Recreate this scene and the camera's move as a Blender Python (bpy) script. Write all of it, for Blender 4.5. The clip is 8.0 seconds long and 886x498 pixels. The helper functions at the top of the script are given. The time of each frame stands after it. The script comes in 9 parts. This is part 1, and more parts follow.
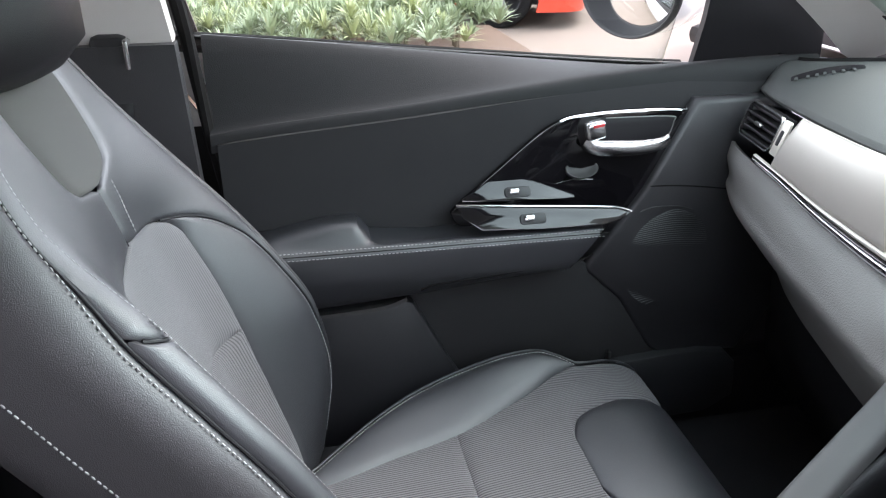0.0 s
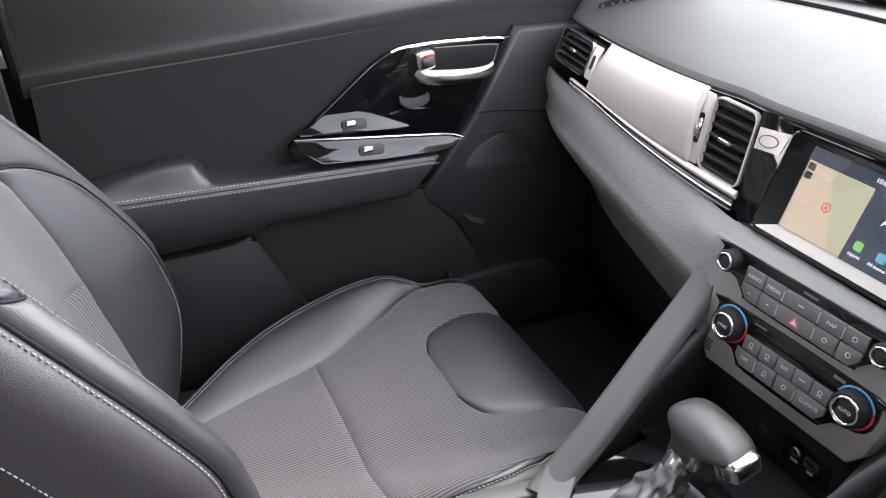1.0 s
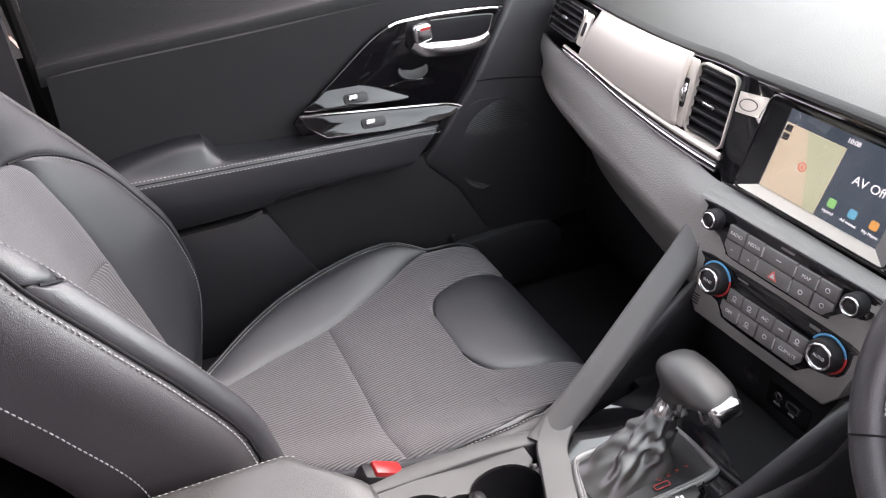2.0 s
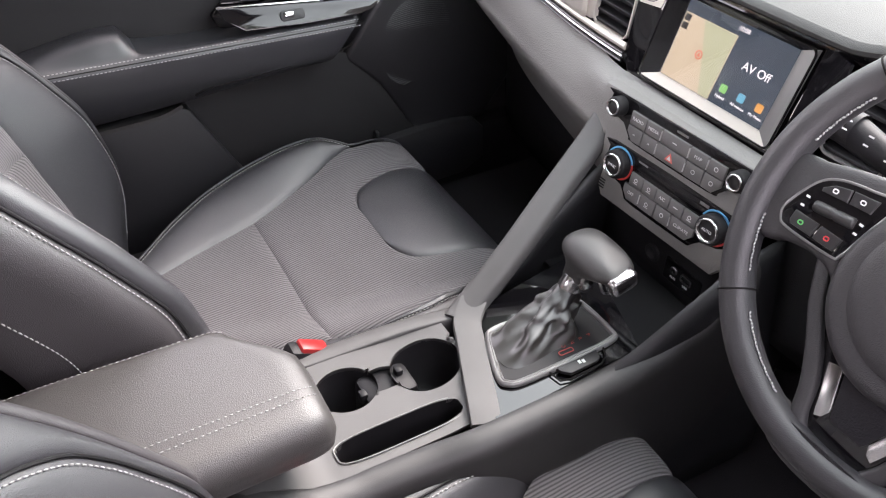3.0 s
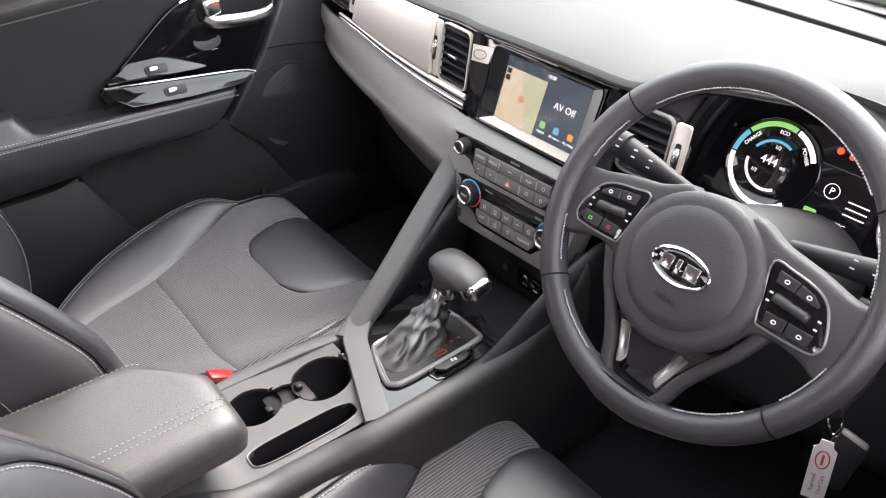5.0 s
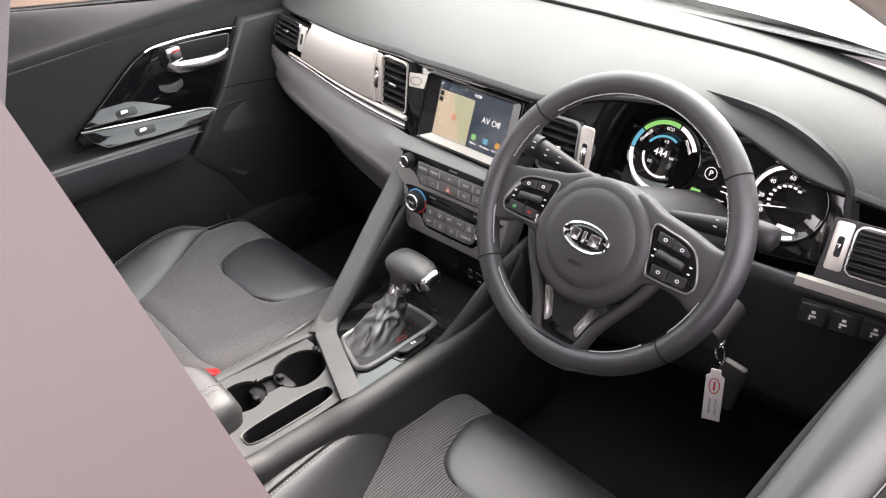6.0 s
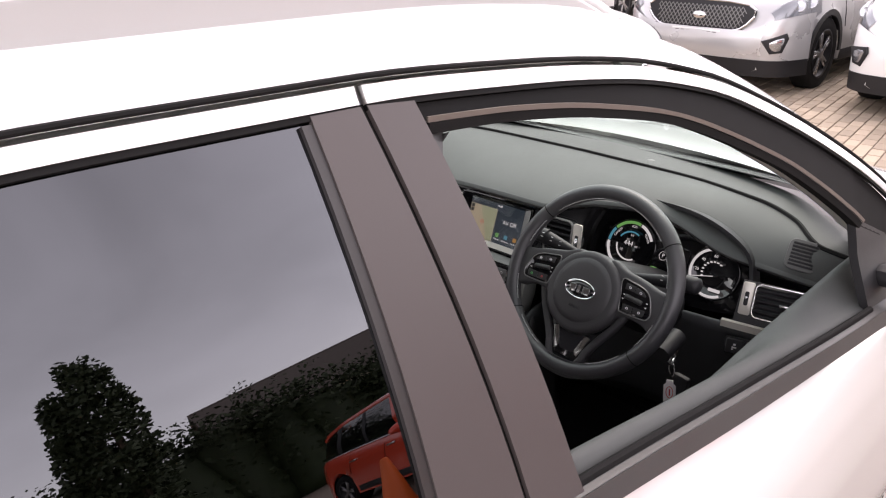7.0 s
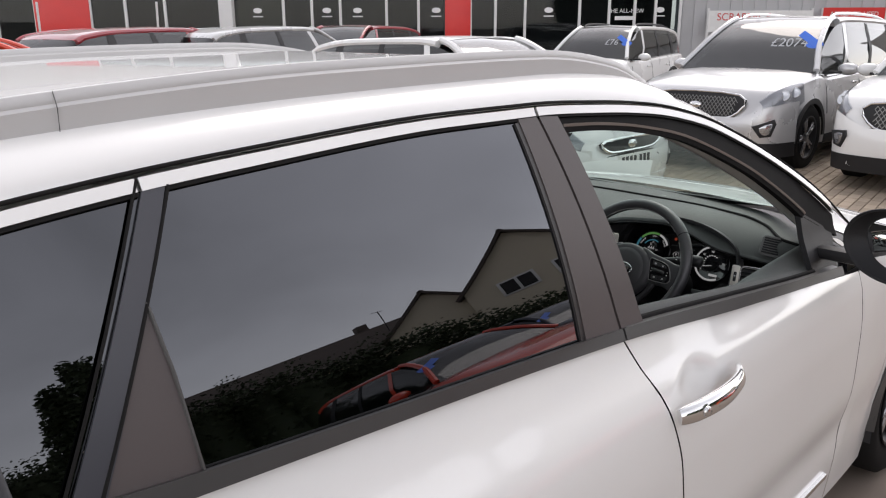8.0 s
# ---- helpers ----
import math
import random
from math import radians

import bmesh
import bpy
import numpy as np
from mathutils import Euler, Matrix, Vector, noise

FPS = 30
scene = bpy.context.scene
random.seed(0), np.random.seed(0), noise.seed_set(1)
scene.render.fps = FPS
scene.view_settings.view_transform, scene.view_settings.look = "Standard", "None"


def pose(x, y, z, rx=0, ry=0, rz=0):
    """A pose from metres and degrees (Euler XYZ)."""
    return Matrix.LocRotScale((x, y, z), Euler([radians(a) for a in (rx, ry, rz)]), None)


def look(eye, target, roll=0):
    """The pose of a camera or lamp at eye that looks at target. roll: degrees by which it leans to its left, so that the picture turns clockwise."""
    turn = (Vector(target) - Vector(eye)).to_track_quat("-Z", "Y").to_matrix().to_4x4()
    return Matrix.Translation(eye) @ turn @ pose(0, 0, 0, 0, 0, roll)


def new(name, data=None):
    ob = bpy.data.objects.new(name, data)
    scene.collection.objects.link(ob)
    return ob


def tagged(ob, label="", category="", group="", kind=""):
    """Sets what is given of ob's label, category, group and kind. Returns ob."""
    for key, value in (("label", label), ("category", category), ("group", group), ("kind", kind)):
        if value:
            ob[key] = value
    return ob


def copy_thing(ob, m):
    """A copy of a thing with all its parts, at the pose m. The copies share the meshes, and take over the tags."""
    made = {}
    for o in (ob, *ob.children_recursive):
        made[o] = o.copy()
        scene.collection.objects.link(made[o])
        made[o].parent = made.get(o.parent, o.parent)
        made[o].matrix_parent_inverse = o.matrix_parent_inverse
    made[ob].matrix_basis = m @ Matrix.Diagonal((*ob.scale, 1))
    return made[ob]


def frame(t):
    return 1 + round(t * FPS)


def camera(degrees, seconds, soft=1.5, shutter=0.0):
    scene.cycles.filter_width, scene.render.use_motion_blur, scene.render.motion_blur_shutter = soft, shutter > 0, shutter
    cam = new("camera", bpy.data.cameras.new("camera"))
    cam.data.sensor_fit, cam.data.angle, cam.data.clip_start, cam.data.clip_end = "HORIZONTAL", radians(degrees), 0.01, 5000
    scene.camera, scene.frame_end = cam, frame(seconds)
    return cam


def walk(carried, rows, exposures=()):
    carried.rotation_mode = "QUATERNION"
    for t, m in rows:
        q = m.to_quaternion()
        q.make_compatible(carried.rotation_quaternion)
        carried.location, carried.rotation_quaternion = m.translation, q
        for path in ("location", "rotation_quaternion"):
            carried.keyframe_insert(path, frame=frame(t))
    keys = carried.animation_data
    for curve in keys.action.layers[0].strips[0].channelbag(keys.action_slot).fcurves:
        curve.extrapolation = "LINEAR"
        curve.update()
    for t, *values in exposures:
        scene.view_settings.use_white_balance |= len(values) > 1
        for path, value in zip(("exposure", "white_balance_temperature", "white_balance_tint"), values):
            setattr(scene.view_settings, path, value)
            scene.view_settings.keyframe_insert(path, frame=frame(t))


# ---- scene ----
cam = camera(59.44, 8.0, soft=1.15)
ROWS = [
    (0.0, 0.1732, -0.4420, 1.2387, 65.37, 0.23, -10.94),
    (0.1, 0.1712, -0.4408, 1.2387, 65.23, -0.01, -13.13),
    (0.2, 0.1689, -0.4397, 1.2387, 64.85, -0.25, -15.13),
    (0.3, 0.1659, -0.4388, 1.2388, 64.38, -0.50, -16.85),
    (0.4, 0.1619, -0.4382, 1.2389, 63.86, -0.75, -18.33),
    (0.5, 0.1564, -0.4380, 1.2390, 63.29, -1.00, -19.56),
    (0.7, 0.1419, -0.4424, 1.2431, 61.70, -1.49, -21.92),
    (0.8, 0.1350, -0.4474, 1.2467, 60.96, -1.70, -23.08),
    (1.0, 0.1281, -0.4621, 1.2529, 60.50, -1.90, -24.66),
    (1.2, 0.1391, -0.4800, 1.2554, 60.30, -1.30, -24.30),
    (2.3, 0.1171, -0.5262, 1.3004, 55.18, 0.20, -25.78),
    (2.4, 0.1185, -0.5330, 1.2985, 54.25, -0.40, -26.45),
    (2.5, 0.1157, -0.5311, 1.2986, 52.94, -1.01, -27.58),
    (2.6, 0.1152, -0.5340, 1.2973, 52.10, -1.35, -28.17),
    (2.7, 0.1147, -0.5400, 1.2952, 51.35, -1.50, -28.66),
    (2.8, 0.1154, -0.5455, 1.2940, 50.82, -1.62, -28.82),
    (3.0, 0.1149, -0.5633, 1.2937, 50.88, -1.87, -29.42),
    (3.2, 0.1134, -0.5825, 1.2969, 50.86, -2.12, -30.18),
    (3.5, 0.1091, -0.6107, 1.3071, 50.94, -2.46, -31.35),
    (4.0, 0.0943, -0.6485, 1.3309, 51.41, -2.60, -33.85),
    (4.5, 0.0783, -0.6821, 1.3512, 52.96, -1.92, -36.36),
    (4.7, 0.0717, -0.6935, 1.3543, 54.25, -1.99, -37.19),
    (5.8, -0.0478, -0.8159, 1.4110, 56.63, -0.03, -43.64),
    (6.0, -0.0670, -0.8512, 1.4260, 57.50, 0.02, -44.15),
    (6.2, -0.1050, -0.8962, 1.4560, 58.47, -0.38, -44.38),
    (6.3, -0.1352, -0.9206, 1.4742, 59.24, -0.50, -44.85),
    (6.5, -0.2092, -0.9763, 1.5092, 60.92, -0.86, -45.50),
    (6.6, -0.2579, -1.0074, 1.5246, 62.44, -0.84, -45.47),
    (6.7, -0.3120, -1.0385, 1.5367, 64.03, -0.76, -45.46),
    (6.8, -0.3720, -1.0726, 1.5479, 65.62, -0.70, -45.30),
    (6.9, -0.4351, -1.1064, 1.5565, 66.62, -0.55, -45.18),
    (7.0, -0.5002, -1.1408, 1.5637, 67.26, -0.33, -45.08),
    (7.1, -0.5656, -1.1747, 1.5694, 67.76, -0.10, -44.98),
    (7.2, -0.6302, -1.2085, 1.5737, 68.35, 0.00, -44.85),
    (7.3, -0.6980, -1.2415, 1.5780, 69.30, -0.07, -44.99),
    (7.4, -0.7650, -1.2780, 1.5800, 70.35, -0.12, -44.94),
    (7.5, -0.8332, -1.3155, 1.5806, 71.25, -0.30, -44.97),
    (7.7, -0.9762, -1.3914, 1.5798, 72.54, -0.40, -45.01),
    (7.8, -1.0483, -1.4313, 1.5795, 73.24, -0.19, -45.04),
    (8.0, -1.1951, -1.5110, 1.5779, 74.03, 0.11, -44.89),
]
walk(cam, [(t, pose(x, y, z, rx, ry, rz)) for t, x, y, z, rx, ry, rz in ROWS],
     exposures=[(0.0, 3.35, 6400, 18), (1.0, 3.42, 6720, 29), (2.5, 3.52, 7000, 29), (4.7, 3.6, 7020, 27), (6.0, 3.45, 7200, 26), (6.5, 2.92, 7150, 27), (7.0, 2.1, 7100, 24), (7.5, 1.40, 6950, 19), (8.0, 1.15, 6800, 15)])

# ---- daylight: bright overcast ----
SUN_EL, SUN_AZ = radians(50), radians(72)
world = bpy.data.worlds.new("overcast_sky")
scene.world = world
world.use_nodes = True
wn = world.node_tree.nodes
sky = wn.new("ShaderNodeTexSky")
sky.sky_type = "NISHITA"
sky.sun_disc = False
sky.sun_elevation, sky.sun_rotation = SUN_EL, SUN_AZ
sky.dust_density, sky.air_density = 0.6, 1.0
pale = wn.new("ShaderNodeHueSaturation")
pale.inputs["Saturation"].default_value = 0.22
world.node_tree.links.new(sky.outputs[0], pale.inputs["Color"])
clouds, cloud_range, cloud_mix = wn.new("ShaderNodeTexNoise"), wn.new("ShaderNodeMapRange"), wn.new("ShaderNodeVectorMath")
clouds.inputs["Scale"].default_value, clouds.inputs["Detail"].default_value, clouds.inputs["Distortion"].default_value = 2.6, 5.0, 0.6
cloud_range.inputs["From Min"].default_value, cloud_range.inputs["From Max"].default_value = 0.3, 0.7
cloud_range.inputs["To Min"].default_value, cloud_range.inputs["To Max"].default_value = 0.86, 1.16
cloud_mix.operation = "MULTIPLY"
sky_way = wn.new("ShaderNodeTexCoord")
world.node_tree.links.new(sky_way.outputs["Generated"], clouds.inputs["Vector"])
world.node_tree.links.new(clouds.outputs["Fac"], cloud_range.inputs["Value"])
world.node_tree.links.new(pale.outputs[0], cloud_mix.inputs[0])
world.node_tree.links.new(cloud_range.outputs[0], cloud_mix.inputs[1])
world.node_tree.links.new(cloud_mix.outputs[0], wn["Background"].inputs["Color"])
wn["Background"].inputs["Strength"].default_value = 0.15
sun = new("sun", bpy.data.lights.new("sun", "SUN"))
sun.data.energy, sun.data.angle, sun.data.color = 0.4, radians(30), (1.0, 0.96, 0.9)
sun.matrix_world = look((0, 0, 0), (-math.sin(SUN_AZ) * math.cos(SUN_EL), -math.cos(SUN_AZ) * math.cos(SUN_EL), -math.sin(SUN_EL)))


# ---- materials ----
def base_mat(name, colour, rough=0.5, metal=0.0, spec=0.5, coat=0.0):
    m = bpy.data.materials.new(name)
    m.use_nodes = True
    b = m.node_tree.nodes["Principled BSDF"]
    b.inputs["Base Color"].default_value = (*colour, 1)
    b.inputs["Roughness"].default_value = rough
    b.inputs["Metallic"].default_value = metal
    b.inputs["Specular IOR Level"].default_value = spec
    b.inputs["Coat Weight"].default_value = coat
    b.inputs["Coat Roughness"].default_value = 0.04 if rough < 0.35 else rough - 0.06
    return m


def grained(name, colour, colour2, rough=0.5, grain=900.0, bump=0.15, patch=9.0, metal=0.0, spec=0.5, kind="noise", coat=0.0, vary=0.12):
    """Two scales: large soft patches between two colours, fine grain as relief."""
    m = base_mat(name, colour, rough, metal, spec, coat)
    n, l = m.node_tree.nodes, m.node_tree.links
    b = n["Principled BSDF"]
    co = n.new("ShaderNodeTexCoord")
    big = n.new("ShaderNodeTexNoise")
    big.inputs["Scale"].default_value, big.inputs["Detail"].default_value = patch, 5
    l.new(co.outputs["Object"], big.inputs["Vector"])
    mix = n.new("ShaderNodeMix")
    mix.data_type = "RGBA"
    mix.inputs[6].default_value, mix.inputs[7].default_value = (*colour, 1), (*colour2, 1)
    l.new(big.outputs["Fac"], mix.inputs[0])
    l.new(mix.outputs[2], b.inputs["Base Color"])
    rr = n.new("ShaderNodeMapRange")
    rr.inputs["To Min"].default_value, rr.inputs["To Max"].default_value = rough - vary, rough + vary
    l.new(big.outputs["Fac"], rr.inputs["Value"])
    l.new(rr.outputs[0], b.inputs["Roughness"])
    if bump:
        if kind == "cell":
            fine = n.new("ShaderNodeTexVoronoi")
            fine.inputs["Scale"].default_value = grain
            out = fine.outputs["Distance"]
        else:
            fine = n.new("ShaderNodeTexNoise")
            fine.inputs["Scale"].default_value, fine.inputs["Detail"].default_value = grain, 3
            out = fine.outputs["Fac"]
        l.new(co.outputs["Object"], fine.inputs["Vector"])
        bp = n.new("ShaderNodeBump")
        bp.inputs["Strength"].default_value, bp.inputs["Distance"].default_value = bump, 0.001
        l.new(out, bp.inputs["Height"])
        l.new(bp.outputs[0], b.inputs["Normal"])
    return m


def ribbed(name, dark, light, pitch, axis_turn, bump=0.6, rough=0.85):
    """Woven cloth with fine parallel ribs along one direction."""
    m = grained(name, dark, light, rough, 1400, 0.0, 12)
    n, l = m.node_tree.nodes, m.node_tree.links
    b = n["Principled BSDF"]
    co = n.new("ShaderNodeTexCoord")
    mp = n.new("ShaderNodeMapping")
    mp.inputs["Rotation"].default_value = axis_turn
    l.new(co.outputs["Object"], mp.inputs["Vector"])
    wave = n.new("ShaderNodeTexWave")
    wave.inputs["Scale"].default_value = 1.0 / pitch / 3.183
    wave.inputs["Distortion"].default_value, wave.inputs["Detail Scale"].default_value = 0.35, 40.0
    l.new(mp.outputs[0], wave.inputs["Vector"])
    fine = n.new("ShaderNodeTexNoise")
    fine.inputs["Scale"].default_value = 1500
    l.new(co.outputs["Object"], fine.inputs["Vector"])
    add = n.new("ShaderNodeMath")
    add.operation = "MULTIPLY_ADD"
    add.inputs[1].default_value = 0.35
    l.new(fine.outputs["Fac"], add.inputs[0])
    l.new(wave.outputs["Fac"], add.inputs[2])
    bp = n.new("ShaderNodeBump")
    bp.inputs["Strength"].default_value, bp.inputs["Distance"].default_value = bump, 0.0012
    l.new(add.outputs[0], bp.inputs["Height"])
    l.new(bp.outputs[0], b.inputs["Normal"])
    mix = n.new("ShaderNodeMix")
    mix.data_type = "RGBA"
    mix.inputs[6].default_value, mix.inputs[7].default_value = (*dark, 1), (*light, 1)
    l.new(add.outputs[0], mix.inputs[0])
    l.new(mix.outputs[2], b.inputs["Base Color"])
    b.inputs["Sheen Weight"].default_value = 0.15
    return m


def glowing(name, colour, strength):
    m = base_mat(name, tuple(0.05 * c for c in colour), 0.4)
    b = m.node_tree.nodes["Principled BSDF"]
    b.inputs["Emission Color"].default_value = (*colour, 1)
    b.inputs["Emission Strength"].default_value = strength
    return m


def glass_mat(name, colour, alpha_tint, rough=0.0, gloss=0.05, sheen=(0.95, 0.95, 0.95)):
    """Thin pane: a tinted see-through sheet whose gloss grows towards grazing view, alike from both sides."""
    m = bpy.data.materials.new(name)
    m.use_nodes = True
    n, l = m.node_tree.nodes, m.node_tree.links
    n.remove(n["Principled BSDF"])
    tr, gl, lw, mx, pw, ad = (n.new(k) for k in ("ShaderNodeBsdfTransparent", "ShaderNodeBsdfGlossy", "ShaderNodeLayerWeight", "ShaderNodeMixShader", "ShaderNodeMath", "ShaderNodeMath"))
    tr.inputs["Color"].default_value = (*[c * alpha_tint for c in colour], 1)
    gl.inputs["Roughness"].default_value = rough
    gl.inputs["Color"].default_value = (*sheen, 1)
    lw.inputs["Blend"].default_value = 0.5
    pw.operation, ad.operation = "POWER", "MULTIPLY_ADD"
    pw.inputs[1].default_value = 4.0
    ad.inputs[1].default_value, ad.inputs[2].default_value = 0.9, gloss
    l.new(lw.outputs["Facing"], pw.inputs[0])
    l.new(pw.outputs[0], ad.inputs[0])
    l.new(ad.outputs[0], mx.inputs[0])
    l.new(tr.outputs[0], mx.inputs[1])
    l.new(gl.outputs[0], mx.inputs[2])
    l.new(mx.outputs[0], n["Material Output"].inputs["Surface"])
    return m


LEATHER = grained("black_leather", (0.030, 0.031, 0.035), (0.042, 0.043, 0.047), 0.38, 1100, 0.35, 7, kind="cell", spec=1.0, vary=0.08, coat=0.3)
RIM_LEATHER = grained("rim_leather", (0.030, 0.030, 0.033), (0.042, 0.042, 0.045), 0.40, 1100, 0.25, 7, kind="cell", spec=0.8)
HUB = grained("hub_plastic", (0.038, 0.037, 0.039), (0.050, 0.049, 0.051), 0.5, 900, 0.3, 7, kind="cell")
LEATHER_SIDE = grained("dark_vinyl", (0.042, 0.039, 0.042), (0.055, 0.051, 0.054), 0.46, 1000, 0.3, 7, kind="cell", spec=0.8)
LEATHER_LID = grained("grained_armrest_leather", (0.048, 0.0465, 0.045), (0.064, 0.062, 0.059), 0.42, 1000, 0.35, 6, kind="cell", spec=1.0, coat=0.3)
HEAD_LEATHER = grained("headrest_leather", (0.010, 0.010, 0.011), (0.016, 0.016, 0.017), 0.5, 1100, 0.3, 7, kind="cell", spec=0.35)
ARM_LEATHER = grained("door_armrest_leather", (0.022, 0.024, 0.027), (0.032, 0.034, 0.038), 0.38, 1100, 0.3, 7, kind="cell", spec=1.0, coat=0.3)
CLOTH = ribbed("ribbed_grey_cloth", (0.034, 0.032, 0.034), (0.178, 0.170, 0.175), 0.0044, (0, 0, radians(90)), 0.65)
CLOTH_BACK = ribbed("ribbed_grey_cloth_back", (0.088, 0.084, 0.087), (0.160, 0.153, 0.157), 0.0038, (0, 0, radians(90)), 0.4)
CLOTH_LOW = ribbed("ribbed_grey_cloth_low", (0.062, 0.059, 0.062), (0.172, 0.164, 0.169), 0.0046, (0, 0, radians(90)), 0.8)
CLOTH_YOKE = grained("fine_mesh_cloth", (0.085, 0.080, 0.076), (0.11, 0.104, 0.098), 0.85, 1500, 0.6, 14)
CLOTH_DRIVER = ribbed("ribbed_driver_cloth", (0.030, 0.029, 0.031), (0.165, 0.160, 0.163), 0.0046, (0, 0, radians(90)), 0.9)
THREAD = base_mat("light_grey_thread", (0.45, 0.45, 0.45), 0.8)
PLASTIC = grained("soft_black_plastic", (0.018, 0.0190, 0.021), (0.026, 0.0270, 0.029), 0.42, 900, 0.3, 6, kind="cell", spec=0.75)
# upper door pad on the passenger's side, with its shade put into the colour
SHADED_UPPER_PAD = grained("matt_door_pad_shaded", (0.0115, 0.0120, 0.0130), (0.0165, 0.0170, 0.0180), 0.62, 900, 0.3, 6, kind="cell", spec=0.3)
PLASTIC_DARK = grained("hard_black_plastic", (0.013, 0.013, 0.0145), (0.019, 0.019, 0.021), 0.5, 900, 0.2, 6, spec=0.35)
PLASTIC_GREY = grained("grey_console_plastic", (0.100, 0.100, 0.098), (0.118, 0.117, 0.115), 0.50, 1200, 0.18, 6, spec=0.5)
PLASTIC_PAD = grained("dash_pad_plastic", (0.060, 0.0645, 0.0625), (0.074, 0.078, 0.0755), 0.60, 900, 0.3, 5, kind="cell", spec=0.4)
# coarser grain than the pad; colour lightened for light missing on rear-facing panels
DASH_LOWER_LIT = grained("lower_dash_plastic_lit", (0.255, 0.252, 0.240), (0.300, 0.297, 0.284), 0.50, 480, 0.5, 5, kind="cell", spec=0.6)
FABRIC_DOOR = grained("door_felt", (0.026, 0.026, 0.028), (0.038, 0.038, 0.039), 0.85, 1200, 0.5, 16, spec=0.2)
SATIN = grained("satin_silver_trim", (0.68, 0.645, 0.58), (0.74, 0.705, 0.64), 0.36, 2500, 0.03, 5, metal=0.35, vary=0.04)
KEY = grained("satin_grey_key", (0.150, 0.149, 0.146), (0.178, 0.177, 0.173), 0.4, 900, 0.1, 20)
KEY_LINE = base_mat("pale_key_line", (0.55, 0.55, 0.54), 0.4)
SATIN_DARK = grained("dark_satin_fascia", (0.20, 0.20, 0.195), (0.24, 0.24, 0.235), 0.36, 2000, 0.05, 5, metal=0.4, vary=0.05)
CHROME = base_mat("chrome", (0.80, 0.80, 0.80), 0.08, 1.0)
# own tone of small dark parts; on the console flank it is shade in the colour
PLASTIC_FLANK = grained("dark_plastic_shaded_flank", (0.020, 0.020, 0.0205), (0.029, 0.029, 0.029), 0.46, 1200, 0.3, 6, spec=0.7)
SATIN_MID = grained("satin_selector_trim", (0.27, 0.27, 0.265), (0.32, 0.32, 0.315), 0.34, 2000, 0.05, 5, metal=0.5, vary=0.05)
KNOB_LEATHER = grained("knob_leather", (0.034, 0.034, 0.034), (0.046, 0.045, 0.044), 0.40, 1100, 0.25, 7, kind="cell", spec=0.9)
CHROME_SOFT = base_mat("satin_chrome", (0.70, 0.70, 0.70), 0.22, 1.0)
PIANO = base_mat("gloss_black", (0.006, 0.006, 0.007), 0.06, 0.0, 0.5, 0.5)
BUTTON = grained("matt_black_button", (0.018, 0.018, 0.019), (0.024, 0.024, 0.025), 0.45, 900, 0.1, 20)
WHITE_MARK = base_mat("white_print", (0.75, 0.75, 0.75), 0.6)
RED_MARK = base_mat("red_print", (0.60, 0.05, 0.05), 0.5)
GREEN_MARK = base_mat("green_print", (0.10, 0.55, 0.15), 0.5)
BLUE_MARK = base_mat("blue_print", (0.10, 0.40, 0.70), 0.5)
RED_PLASTIC = base_mat("red_plastic", (0.42, 0.025, 0.025), 0.35)
CARPET = grained("black_carpet", (0.026, 0.025, 0.028), (0.038, 0.037, 0.040), 0.95, 600, 0.8, 20, spec=0.1)
LINING = grained("pale_headlining", (0.48, 0.47, 0.45), (0.55, 0.54, 0.51), 0.8, 900, 0.3, 10)
PAINT = grained("white_pearl_paint", (0.74, 0.735, 0.72), (0.77, 0.765, 0.75), 0.26, 3000, 0.01, 2, metal=0.05, coat=0.8, vary=0.03)
FILM = grained("matt_black_pillar_film", (0.076, 0.064, 0.063), (0.088, 0.075, 0.074), 0.42, 2500, 0.05, 5, spec=0.3, vary=0.05)
RUBBER = grained("black_rubber", (0.010, 0.010, 0.010), (0.017, 0.016, 0.016), 0.75, 500, 0.15, 14, spec=0.08)
MOULD = grained("dark_grey_moulding", (0.040, 0.039, 0.039), (0.052, 0.051, 0.050), 0.42, 900, 0.12, 6)
BRONZE = base_mat("bronze_seal_lip", (0.17, 0.145, 0.125), 0.5, 0.3)
GLASS = glass_mat("clear_glass", (0.97, 1.0, 0.985), 0.97)
TINTED = glass_mat("dark_tinted_glass", (0.9, 1.0, 1.0), 0.04, gloss=0.112, sheen=(0.90, 0.93, 0.99))
SCREEN_GLASS = glass_mat("green_tinted_windscreen", (0.84, 1.0, 0.93), 0.95)
# bluish base colour stands for sky reflected in the rear pillar film
SKY_TINTED_FILM = grained("smooth_pillar_film_sky_tinted", (0.040, 0.041, 0.050), (0.048, 0.049, 0.058), 0.30, 2500, 0.03, 5, vary=0.05)
FILM_EDGE = grained("dark_pillar_edge", (0.026, 0.023, 0.023), (0.034, 0.030, 0.030), 0.45, 2500, 0.05, 5, vary=0.05)
MIRROR = base_mat("mirror_glass", (0.9, 0.9, 0.9), 0.0, 1.0)
ALLOY = grained("grey_alloy", (0.30, 0.30, 0.31), (0.36, 0.36, 0.37), 0.28, 900, 0.03, 10, metal=0.9, vary=0.05)


# ---- builders ----
def finish(bm, sharp=38):
    for f in bm.faces:
        f.smooth = True
    lim = radians(sharp)
    for e in bm.edges:
        if len(e.link_faces) == 2 and e.calc_face_angle(0) > lim:
            e.smooth = False


def root_of(ob):
    while ob.parent:
        ob = ob.parent
    return ob


